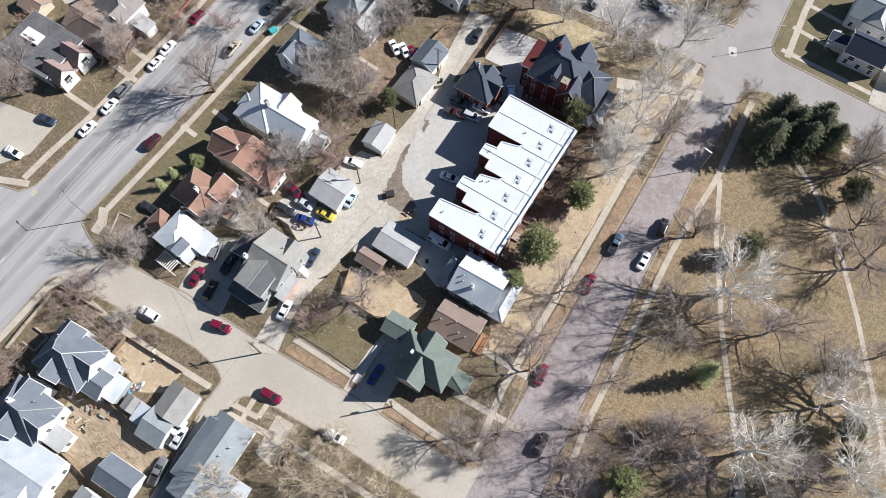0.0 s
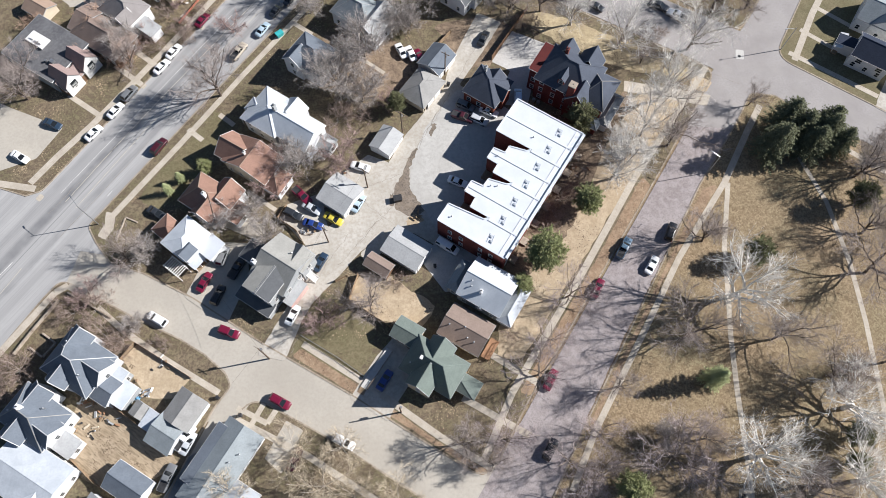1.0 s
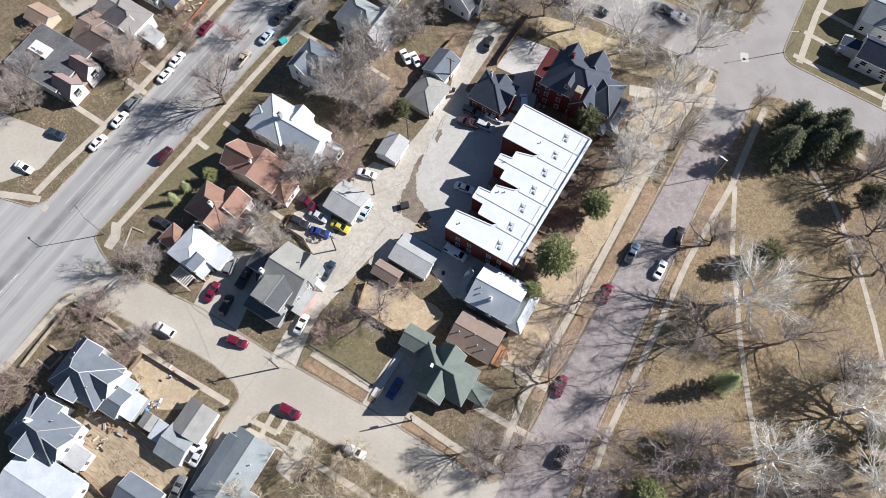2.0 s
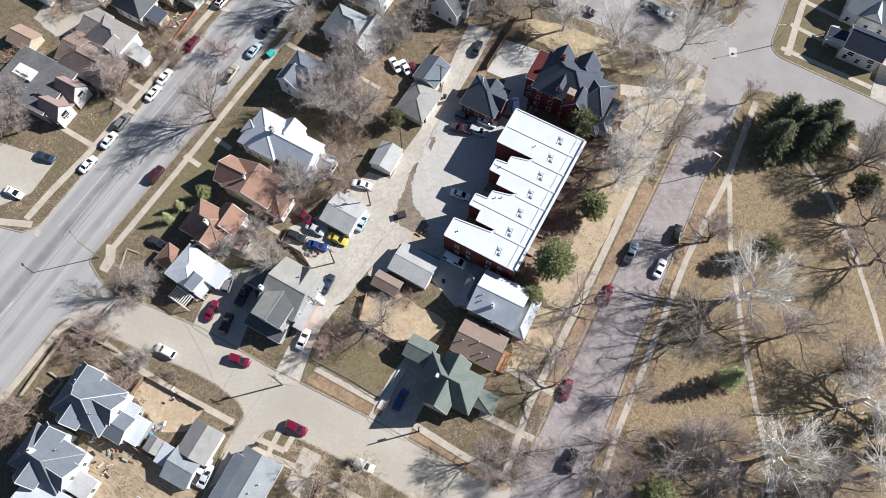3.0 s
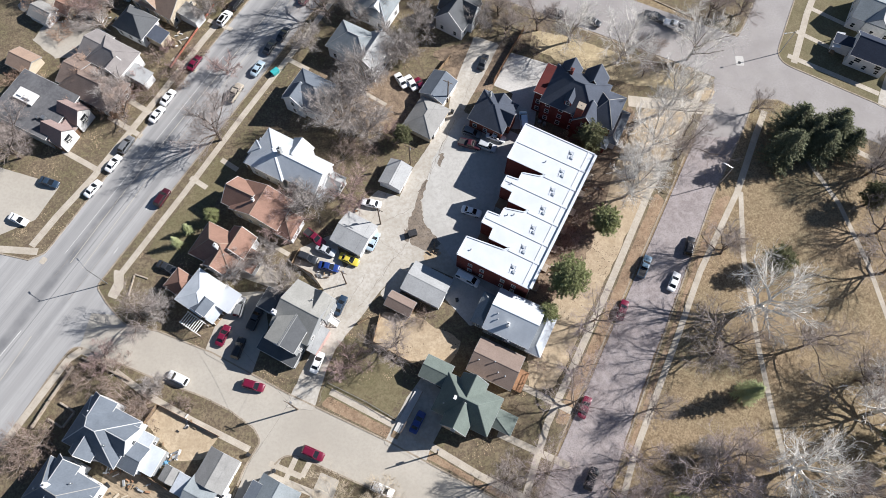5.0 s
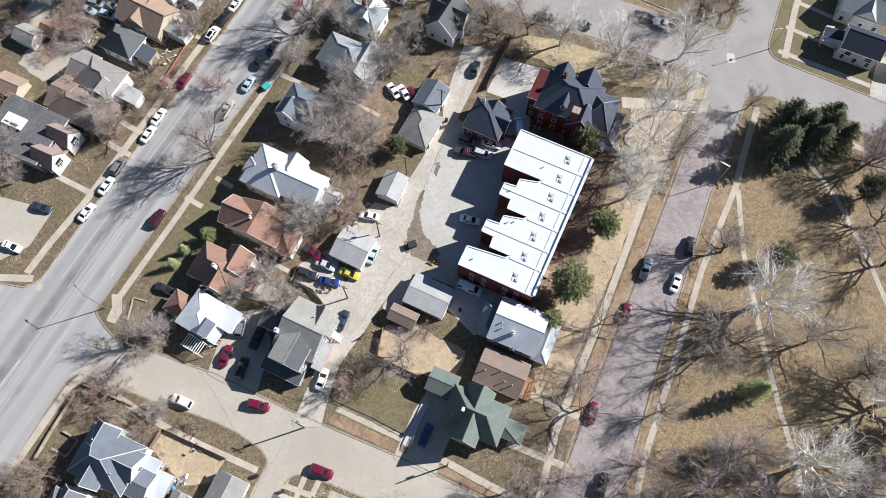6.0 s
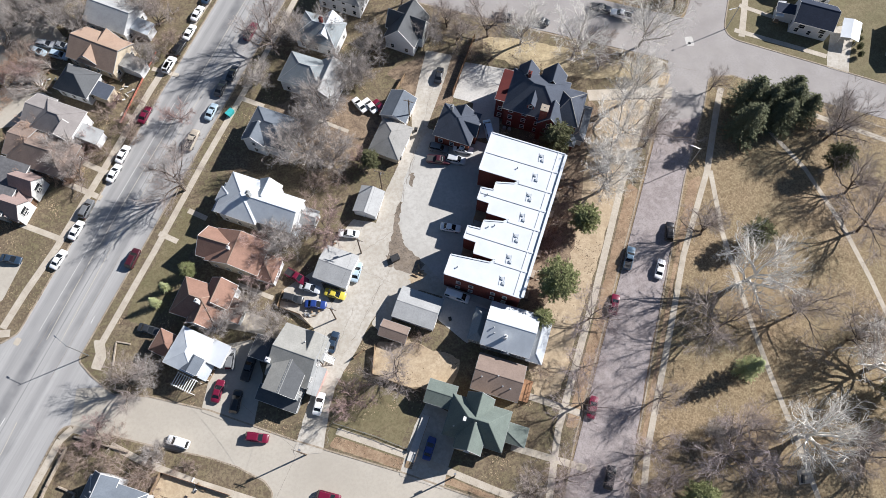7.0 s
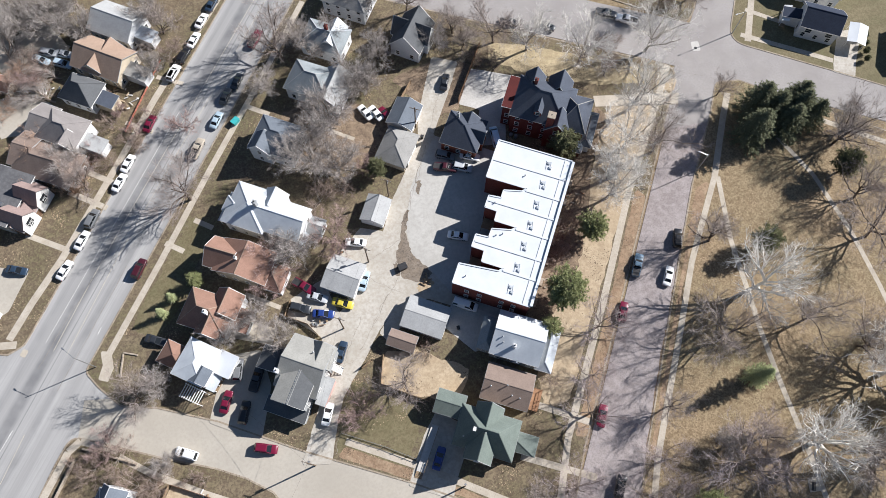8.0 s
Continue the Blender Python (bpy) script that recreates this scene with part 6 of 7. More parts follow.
grove([
    ("elm", -31.0, 12.1, 8.4),
    ("elm", -42.3, 3.4, 10.8),
    ("elm", -24.7, 5.3, 9.6),
    ("elm", -19.0, 3.1, 9.6),
    ("elm", -10.1, 2.6, 8.4),
    ("oak", 67.4, 119.0, 14.0),
    ("oak", 76.4, 120.0, 12.6),
    ("brush", 18.2, 114.2, 3.0),
    ("brush", 22.6, 114.7, 3.0),
    ("brush", 52.8, 111.5, 3.0),
    ("brush", 50.2, 112.6, 3.0),
    ("brush", 12.6, 35.9, 3.0),
    ("oak", 68.0, 4.6, 15.4),
    ("brush", -9.9, 47.7, 3.0),
    ("brush", -62.0, 34.4, 2.4),
    ("brush", -59.8, 33.3, 2.2),
    ("brush", 24.3, 62.7, 3.0),
    ("brush", 22.0, 60.1, 3.0),
    ("brush", 26.8, 66.6, 3.0),
    ("oak", 47.8, 103.6, 8.4),
    ("oak", 5.2, 133.8, 14.0),
    ("oak", 14.7, 124.4, 11.2),
    ("fuzz", -5.9, 136.6, 9.4),
    ("fuzz", -14.7, 129.0, 9.4),
    ("fuzz", -75.2, 154.6, 10.6),
    ("oak", 2.3, 13.3, 11.2),
])
grove([
    ("fuzz", -90.7, 154.0, 11.8),
    ("fuzz", -83.7, 154.0, 11.8),
    ("fuzz", -79.9, 147.8, 10.6),
    ("fuzz", -74.6, 144.7, 9.4),
    ("fuzz", -91.6, 148.1, 10.6),
    ("brush", -70.0, 118.1, 3.7),
    ("brush", -66.3, 112.5, 3.7),
    ("red", -73.2, 111.9, 4.3),
    ("red", -77.3, 108.4, 4.3),
    ("red", -65.0, 115.2, 3.7),
    ("brush", -60.6, 118.9, 3.1),
    ("red", -67.7, 121.4, 3.7),
    ("oak", -101.6, 99.2, 10.6, 1.1),
    ("red", -88.5, 108.8, 4.3),
    ("red", -84.9, 113.3, 4.3),
    ("oak", 15.6, 119.0, 10.0),
    ("fuzz", 9.6, 121.4, 8.0),
    ("maple", 23.1, 9.8, 9.5, 0.8),
    ("maple", 29.6, 6.8, 7.5),
    ("maple", 10.8, 13.1, 6.0),
    ("fuzz", 43.2, 14.0, 7.0),
    ("maple", 50.2, 14.8, 7.0, 1.2),
    ("tangle", -87.4, 115.0, 6.4),
    ("tangle", -84.0, 111.2, 6.8),
    ("tangle", -81.0, 107.2, 5.6),
    ("tangle", -86.6, 109.6, 6.8),
    ("tangle", -78.6, 104.2, 3.6),
    ("tangle", -91.0, 137.0, 3.4),
    ("tangle", -86.2, 133.6, 3.0),
])
grove([
    ("tangle", -102.0, 138.3, 4.5),
    ("tangle", -90.3, 137.2, 4.0),
    ("tangle", -84.5, 118.7, 4.2),
    ("red", -79.0, 113.9, 4.5),
    ("tangle", -94.8, 128.9, 4.0),
    ("red", -71.9, 126.0, 4.0),
    ("tangle", -102.5, 114.7, 4.5),
    ("red", -86.1, 105.5, 4.2),
    ("fuzz", -9.2, 113.6, 8.0),
    ("red", -13.7, 92.1, 4.5),
    ("fuzz", -23.9, 131.1, 8.0),
    ("red", -65.0, 134.6, 5.0),
])

for i, (kind, x, y, h) in enumerate([
    ("spruce", 74.6, 78.2, 13.8),
    ("spruce", 81.1, 82.2, 12.6),
    ("spruce", 86.1, 80.8, 13.2),
    ("spruce", 90.0, 78.8, 10.8),
    ("spruce", 83.1, 78.4, 12.2),
    ("spruce", 78.0, 84.6, 13.6),
    ("spruce", 87.6, 83.6, 12.0),
    ("cedar", 66.8, 52.3, 9.0),
    ("cedar", 92.2, 65.2, 9.4),
    ("larch", 53.8, 25.4, 10.9),
    ("cedar", -11.9, 90.6, 6.6),
    ("cedar", 30.6, 85.0, 10.4),
    ("pine", 31.0, 64.6, 9.6),
    ("pine", 20.5, 52.0, 12.5),
    ("pine", 15.6, 45.6, 6.8),
    ("pine", -55.4, 74.3, 5.0),
    ("larch", -63.4, 69.0, 5.0),
    ("larch", -61.0, 72.0, 4.6),
    ("pine", 34.8, 4.2, 9.6),
    ("cedar", 80.8, 14.0, 7.6),
    ("cedar", 79.6, 8.9, 6.6),
    ("cedar", 112.3, 91.8, 2.2),
    ("cedar", 113.1, 93.9, 2.4),
    ("cedar", 113.9, 96.0, 2.2),
    ("cedar", 114.7, 98.1, 2.4),
]):
    evergreen(kind, x, y, h, i)

fallen_tree("oak", -53.4, 142.8, -152, 11.0, 2)
fallen_tree("fuzz", -82.6, 128.0, 153, 12.0, 0)
fallen_tree("oak", -89.6, 137.0, 106, 12.0, 1)
fallen_tree("fuzz", -80.8, 134.4, 165, 10.0, 2)

# ---- vehicles ----
PAINT = {"white": (0.85, 0.85, 0.84), "gray": (0.16, 0.165, 0.17), "silver": (0.48, 0.50, 0.52), "red": (0.15, 0.008, 0.03), "maroon": (0.055, 0.010, 0.016), "paleblue": (0.38, 0.48, 0.55), "skyblue": (0.62, 0.80, 0.92),
         "tan": (0.40, 0.35, 0.28), "dark": (0.03, 0.033, 0.038), "black": (0.012, 0.012, 0.014), "navy": (0.025, 0.045, 0.075), "blue": (0.018, 0.045, 0.20), "yellow": (0.58, 0.47, 0.06), "steel": (0.10, 0.16, 0.22)}
paints = {k: mat("car_paint_" + k, c, tuple(v * 0.92 for v in c), 1.5, tuple(v * 0.8 for v in c), 9, 0.15, rough=0.32, coat=0.6) for k, c in PAINT.items()}
car_glass = mat("car_glass", (0.012, 0.014, 0.016), rough=0.06)
rubber = mat("tyre_rubber", (0.025, 0.025, 0.027), (0.04, 0.04, 0.042), 3, None, 9, 0.3)
alloy = mat("wheel_alloy", (0.5, 0.5, 0.51), (0.42, 0.42, 0.43), 3, None, 9, 0.2, rough=0.35, metal=0.9)
lamp_red = mat("tail_lamp_lens", (0.35, 0.01, 0.01), rough=0.2)
lamp_clear = mat("head_lamp_lens", (0.7, 0.72, 0.74), rough=0.1)


def loft(rows):
    """A closed body from cross-sections: each (x, half width at sill, half width at belt, z sill, z belt, half width top, z top)."""
    v, f = [], []
    for x, w0, w1, z0, z1, w2, z2 in rows:
        v += [(x, -w0, z0), (x, -w1, (z0 + z1) / 2), (x, -w1 * 0.97, z1), (x, -w2, z2), (x, w2, z2), (x, w1 * 0.97, z1), (x, w1, (z0 + z1) / 2), (x, w0, z0)]
    n = len(rows)
    for i in range(n - 1):
        for k in range(8):
            j = (k + 1) % 8
            f.append([8 * i + k, 8 * i + j, 8 * i + 8 + j, 8 * i + 8 + k])
    f.append(list(range(7, -1, -1)))
    f.append(list(range(8 * n - 8, 8 * n)))
    return v, [list(reversed(q)) for q in f]


def car_meshes(kind):
    L, W, belt, top = {"sedan": (4.75, 1.82, 0.92, 1.45), "suv": (4.75, 1.88, 1.08, 1.74), "pickup": (5.6, 1.95, 1.10, 1.80), "van": (5.5, 1.98, 1.15, 2.05)}[kind]
    a, w = L / 2, W / 2
    hood = belt - 0.06
    body = [(-a, w * 0.72, w * 0.78, 0.45, belt * 0.82, w * 0.7, belt * 0.88), (-a + 0.18, w * 0.9, w * 0.93, 0.3, belt * 0.96, w * 0.84, belt), (-a + 0.7, w * 0.97, w, 0.24, belt, w * 0.88, belt + 0.03),
            (0, w * 0.97, w, 0.24, belt, w * 0.88, belt + 0.03), (a - 1.3, w * 0.97, w, 0.24, hood, w * 0.88, hood + 0.05), (a - 0.5, w * 0.95, w * 0.97, 0.26, hood * 0.92, w * 0.84, hood * 0.96),
            (a - 0.12, w * 0.86, w * 0.9, 0.3, hood * 0.8, w * 0.74, hood * 0.85), (a, w * 0.72, w * 0.78, 0.38, hood * 0.68, w * 0.62, hood * 0.7)]
    if kind == "sedan":
        cab = (-a + 0.75, -a + 1.45, a - 2.15, a - 1.25)
    elif kind == "suv":
        cab = (-a + 0.12, -a + 0.5, a - 2.0, a - 1.2)
    elif kind == "pickup":
        cab = (-0.75, -0.5, a - 2.35, a - 1.55)
    else:
        cab = (-a + 0.06, -a + 0.2, a - 1.7, a - 0.85)
    x0, x1, x2, x3 = cab
    g = w * 0.86
    t = w * 0.70
    bz = belt - 0.02
    # glass house: belt ring and roof ring; roof panel over it
    glassv = [(x0, -g, bz), (x3, -g, bz), (x3, g, bz), (x0, g, bz), (x1, -t, top - 0.05), (x2, -t, top - 0.05), (x2, t, top - 0.05), (x1, t, top - 0.05)]
    gf = [[0, 1, 5, 4], [1, 2, 6, 5], [2, 3, 7, 6], [3, 0, 4, 7], [4, 5, 6, 7]]
    e = 0.05
    roofv = [(x1 - e, -t - e, top - 0.07), (x2 + e, -t - e, top - 0.07), (x2 + e, t + e, top - 0.07), (x1 - e, t + e, top - 0.07), (x1 + 0.12, -t + 0.12, top), (x2 - 0.2, -t + 0.12, top), (x2 - 0.2, t - 0.12, top), (x1 + 0.12, t - 0.12, top)]
    rf = [[0, 1, 5, 4], [1, 2, 6, 5], [2, 3, 7, 6], [3, 0, 4, 7], [4, 5, 6, 7], [3, 2, 1, 0]]
    bv, bf = loft(body)
    ms = {}

    def store(name, v, f, m, smooth=False):
        me = bpy.data.meshes.new(name)
        me.from_pydata(v, [], f)
        me.materials.append(m)
        if smooth:
            me.polygons.foreach_set("use_smooth", [True] * len(me.polygons))
        ms[name] = me

    store("body", bv, bf, paints["white"], True)
    for nm, q in (("windscreen", 1), ("rear_window", 3), ("side_window", 0), ("side_window_off", 2)):
        c = [glassv[i] for i in gf[q]]
        mid = [sum(p[k] for p in glassv) / 8 for k in range(3)]
        inn = [tuple(p[k] + (mid[k] - p[k]) * 0.06 for k in range(3)) for p in c]
        store(nm, c + inn, [[0, 1, 2, 3], [7, 6, 5, 4], [0, 4, 5, 1], [1, 5, 6, 2], [2, 6, 7, 3], [3, 7, 4, 0]], car_glass)
    store("roof", roofv, rf, paints["white"])
    xm = (x1 + x2) / 2
    for sy, tag in ((-1, ""), (1, "_off")):
        for nm, xa, xb in (("front_pillar", x3, x2), ("rear_pillar", x0, x1), ("middle_pillar", xm, xm)):
            bm = bmesh.new()
            rod(bm, (xa, sy * (g + 0.005), bz), (xb, sy * (t + 0.005), top - 0.05), 0.1 if nm != "middle_pillar" or kind != "van" else 1.6, 0.07)
            me = bpy.data.meshes.new(nm)
            bm.to_mesh(me)
            bm.free()
            me.materials.append(paints["white"])
            ms[nm + tag] = me
    if kind == "pickup":
        bm = bmesh.new()
        box(bm, (-a + 0.15 - 0.8) / 2, 0, belt + 0.035, 1.85, 1.45, 0.02)
        me = bpy.data.meshes.new("bed")
        bm.to_mesh(me)
        bm.free()
        me.materials.append(black)
        ms["bed"] = me
    bm = bmesh.new()
    cyl(bm, (0, -0.1, 0), (0, 0.1, 0), 0.33, 0.33, 14)
    me = bpy.data.meshes.new("tyre")
    bm.to_mesh(me)
    bm.free()
    me.materials.append(rubber)
    ms["tyre"] = me
    bm = bmesh.new()
    cyl(bm, (0, -0.115, 0), (0, 0.115, 0), 0.21, 0.21, 10)
    me = bpy.data.meshes.new("rim")
    bm.to_mesh(me)
    bm.free()
    me.materials.append(alloy)
    ms["rim"] = me
    for nm, m in (("headlight", lamp_clear), ("taillight", lamp_red)):
        bm = bmesh.new()
        box(bm, 0, 0, 0, 0.16, 0.36, 0.14)
        bmesh.ops.bevel(bm, geom=bm.edges[:], offset=0.03, segments=1, affect="EDGES")
        me = bpy.data.meshes.new(nm)
        bm.to_mesh(me)
        bm.free()
        me.materials.append(m)
        ms[nm] = me
    return ms, a, w, belt


car_kinds = {k: car_meshes(k) for k in ("sedan", "suv", "pickup", "van")}
COLOUR = {"paleblue": "pale blue", "skyblue": "sky blue", "dark": "dark charcoal", "steel": "steel blue", "navy": "dark navy"}
KINDNAME = {"sedan": "sedan", "suv": "sport utility car", "pickup": "pickup truck", "van": "van"}


def car(kind, colour, x, y, ang, z=0.02):
    ms, a, w, belt = car_kinds[kind]
    c = thing({"sedan": "car", "suv": "car", "pickup": "pickup_truck", "van": "van"}[kind], x, y, z, ang, "%s %s parked on the pavement" % (COLOUR.get(colour, colour), KINDNAME[kind]), "car" if kind in ("sedan", "suv") else kind, "parked vehicles")
    for key in ms:
        nm = key.replace("_off", "")
        if nm not in ("tyre", "rim", "headlight", "taillight"):
            o = new(nm, ms[key])
            o.parent = c
            if nm in ("body", "roof") or "pillar" in nm:
                o.material_slots[0].link = "OBJECT"
                o.material_slots[0].material = paints[colour]
    for sx in (-a + 0.9, a - 0.95):
        for sy in (-w + 0.1, w - 0.1):
            wheel = new("wheel", ms["tyre"])
            wheel.parent = c
            wheel.matrix_basis = pose(sx, sy, 0.33)
            rim = new("rim", ms["rim"])
            rim.parent = wheel
    for nm, sx, zz in (("headlight", a - 0.14, belt * 0.68), ("taillight", -a + 0.1, belt * 0.78)):
        for sy in (-w * 0.66, w * 0.66):
            o = new(nm, ms[nm])
            o.parent = c
            o.matrix_basis = pose(sx, sy, zz)
    return c


def street_level(x, y):
    """Road surface, or the higher level of the yards."""
    u, v, w = 0.515 * x + 0.857 * y, 0.857 * x - 0.515 * y, -0.819 * x + 0.574 * y
    on = (98.8 < w < 116.4 and y > 60) or (2.5 < v < 15.5 and x > 10 and u < 118) or (-1.2 < u < 9.2 and x < 3) or (120.5 < u < 132.5 and x > 20)
    return 0.066 if on else 0.14


def park(spots):
    """Vehicles: kind, colour, place, heading."""
    for kind, colour, x, y, ang in spots:
        car(kind, colour, x, y, ang, street_level(x, y))


park([
    ("sedan", "white", -83.2, 84.3, 53),
    ("sedan", "white", -79.0, 90.4, 56),
    ("suv", "gray", -76.4, 95.1, 59),
    ("sedan", "white", -69.7, 102.7, 56),
    ("sedan", "white", -67.3, 107.1, 57),
    ("sedan", "red", -61.3, 116.4, 59),
    ("suv", "white", -54.3, 129.1, 61),
    ("sedan", "paleblue", -45.9, 113.6, 58),
    ("pickup", "tan", -51.3, 107.1, 60),
    ("sedan", "dark", -42.9, 119.6, 60),
    ("sedan", "dark", -39.6, 123.1, 60),
    ("suv", "maroon", -67.4, 80.7, 59),
    ("suv", "black", -51.2, 133.5, 55),
    ("suv", "white", -54.1, 129.1, 55),
    ("sedan", "white", -48.2, 137.5, 56),
    ("sedan", "white", -45.6, 142.8, 56),
    ("sedan", "navy", -42.4, 147.3, 56),
    ("pickup", "red", -33.4, 134.2, 56),
    ("sedan", "navy", -93.3, 86.8, -24),
    ("sedan", "white", -99.2, 78.1, -29),
    ("suv", "white", -62.2, 39.2, 150),
    ("suv", "red", -46.7, 36.3, -21),
    ("suv", "red", -34.8, 21.7, -28),
    ("suv", "white", -21.4, 13.6, -27),
    ("sedan", "maroon", -31.1, 10.4, 65),
    ("sedan", "silver", -52.6, 13.5, 66),
])
park([
    ("sedan", "white", -33.4, 39.9, 65),
    ("sedan", "navy", -28.2, 51.8, 62),
    ("sedan", "blue", -13.5, 25.9, 59),
    ("suv", "gray", -49.7, 53.4, 74),
    ("sedan", "red", -53.1, 47.4, 65),
    ("suv", "black", -49.8, 44.4, 69),
    ("pickup", "dark", -46.3, 50.6, 63),
    ("sedan", "white", -20.2, 75.2, 161),
    ("sedan", "paleblue", -20.3, 65.9, 62),
    ("pickup", "red", -33.2, 67.9, -44),
    ("sedan", "silver", -30.8, 64.8, -30),
    ("suv", "dark", -34.9, 63.3, -27),
    ("sedan", "blue", -30.3, 60.8, -18),
    ("sedan", "yellow", -25.8, 62.1, -29),
    ("sedan", "white", 2.3, 71.2, -23),
    ("van", "white", -0.2, 55.4, -33),
    ("suv", "gray", 4.5, 91.3, -28),
    ("pickup", "maroon", 3.7, 88.3, -21),
    ("sedan", "white", 10.0, 89.7, -26),
    ("suv", "silver", 7.6, 87.4, -26),
    ("van", "skyblue", 17.1, 93.2, 88),
    ("pickup", "steel", 38.9, 54.8, 59),
    ("suv", "black", 49.8, 58.6, 66),
    ("sedan", "white", 44.7, 50.8, 58),
    ("sedan", "red", 32.3, 45.5, 61),
    ("sedan", "red", 20.9, 25.8, 61),
])
park([
    ("suv", "black", 20.0, 11.9, 60),
    ("sedan", "dark", 9.3, 110.7, 66),
    ("sedan", "dark", 38.1, 120.5, 142),
    ("pickup", "white", 58.6, 117.5, 149),
    ("pickup", "dark", 54.1, 120.5, -29),
    ("sedan", "white", -11.2, 107.1, 115),
    ("sedan", "white", -8.8, 106.3, 114),
    ("sedan", "red", -6.6, 105.4, 116),
    ("pickup", "white", -53.4, 14.6, 57),
    ("pickup", "gray", -55.9, 7.0, 69),
    ("sedan", "dark", -65.6, 63.8, -30),
    ("sedan", "black", 29.3, 123.9, 153),
    ("suv", "silver", -83.0, 142.2, -24),
    ("sedan", "paleblue", -85.2, 140.7, -35),
    ("sedan", "silver", -79.4, 141.0, -27),
    ("suv", "paleblue", -80.0, 138.2, -29),
])


# ---- poles, wires, fences, clutter ----
pole_wood = mat("creosoted_pole", (0.16, 0.12, 0.09), (0.11, 0.085, 0.065), 1.0, None, 6, 0.4)
wire_mat = mat("cable_black", (0.05, 0.05, 0.05), (0.07, 0.07, 0.07), 2, None, 8, 0.2)
orange = mat("orange_mesh", (0.40, 0.15, 0.105), (0.32, 0.13, 0.09), 0.8, None, 5, 0.3)
teal = mat("teal_tarp", (0.05, 0.42, 0.42), (0.035, 0.33, 0.33), 1.2, None, 5, 0.3, rough=0.5)
blue_tarp = mat("blue_tarp", (0.16, 0.36, 0.52), (0.12, 0.28, 0.42), 1.2, None, 5, 0.3, rough=0.5)


def utility_pole(x, y, h, ang, arm=True):
    p = thing("utility_pole", x, y, -0.02, ang, "tall weathered wooden utility pole with crossarm" if arm else "weathered wooden light pole", "pole", "utility poles")
    bm = bmesh.new()
    cyl(bm, (0, 0, 0), (0, 0, h), 0.17, 0.12, 10)
    part("shaft", bm, pole_wood, p)
    if arm:
        bm = bmesh.new()
        rod(bm, (0, -1.2, h - 0.6), (0, 1.2, h - 0.6), 0.12, 0.14)
        part("crossarm", bm, pole_wood, p)
        for y0 in (-1.05, -0.5, 0.5, 1.05):
            bm = bmesh.new()
            cyl(bm, (0, y0, h - 0.55), (0, y0, h - 0.3), 0.06, 0.04, 6)
            part("insulator", bm, metal, p)
    bm = bmesh.new()
    cyl(bm, (0.32, 0, h - 2.3), (0.32, 0, h - 1.4), 0.22, 0.22, 10)
    part("transformer", bm, metal, p)


POLES = [(-37.8, 30.7, 10.0, 59), (-10.0, 19.5, 7.2, 59), (-26.7, 56.8, 9.0, 59), (-18.4, 70.2, 9.0, 59), (-10.6, 84.6, 9.0, 59), (-0.4, 100.6, 9.0, 59)]
for k, (x, y, h, ang) in enumerate(POLES):
    utility_pole(x, y, h, ang, k not in (1,))


def cable(p, q, sag=0.6):
    cu = bpy.data.curves.new("overhead_cable", "CURVE")
    cu.dimensions, cu.bevel_depth, cu.bevel_resolution = "3D", 0.012, 1
    sp = cu.splines.new("POLY")
    sp.points.add(12)
    for i in range(13):
        t = i / 12
        sp.points[i].co = (p[0] + (q[0] - p[0]) * t, p[1] + (q[1] - p[1]) * t, p[2] + (q[2] - p[2]) * t - 4 * sag * t * (1 - t), 1)
    cu.materials.append(wire_mat)
    tagged(new("overhead_cable", cu), "thin black overhead cable between poles", "cable", "overhead cables")


cable((-37.8, 30.7, 9.4), (-26.7, 56.8, 8.4))
cable((-26.7, 56.8, 8.4), (-18.4, 70.2, 8.4))
cable((-18.4, 70.2, 8.4), (-10.6, 84.6, 8.4))
cable((-10.6, 84.6, 8.4), (-0.4, 100.6, 8.4))
cable((-37.8, 30.7, 8.6), (-51.5, 47.5, 5.4), 0.4)
cable((-37.8, 30.7, 9.2), (-55.5, 7.5, 8.0), 0.8)


def street_lamp(x, y, h, ang, arm, label):
    p = thing("street_lamp", x, y, 0.1, ang, label, "street lamp")
    bm = bmesh.new()
    cyl(bm, (0, 0, -0.12), (0, 0, h), 0.11, 0.07, 10)
    part("shaft", bm, metal, p)
    bm = bmesh.new()
    rod(bm, (0, 0, h - 0.4), (arm, 0, h + 0.2), 0.07, 0.07)
    part("arm", bm, metal, p)
    bm = bmesh.new()
    box(bm, arm + 0.25, 0, h + 0.18, 0.75, 0.28, 0.16)
    bmesh.ops.bevel(bm, geom=bm.edges[:], offset=0.05, segments=2, affect="EDGES")
    part("lamp_head", bm, metal, p)


street_lamp(60.4, 73.6, 8.0, 150, 1.8, "gray steel street lamp with a short arm")


street_lamp(83.3, 107.5, 8.4, 190, 2.4, "gray steel street lamp on the corner kerb")
street_lamp(-78.6, 61.4, 9.8, 128, 2.6, "tall gray steel street lamp with a curved arm")


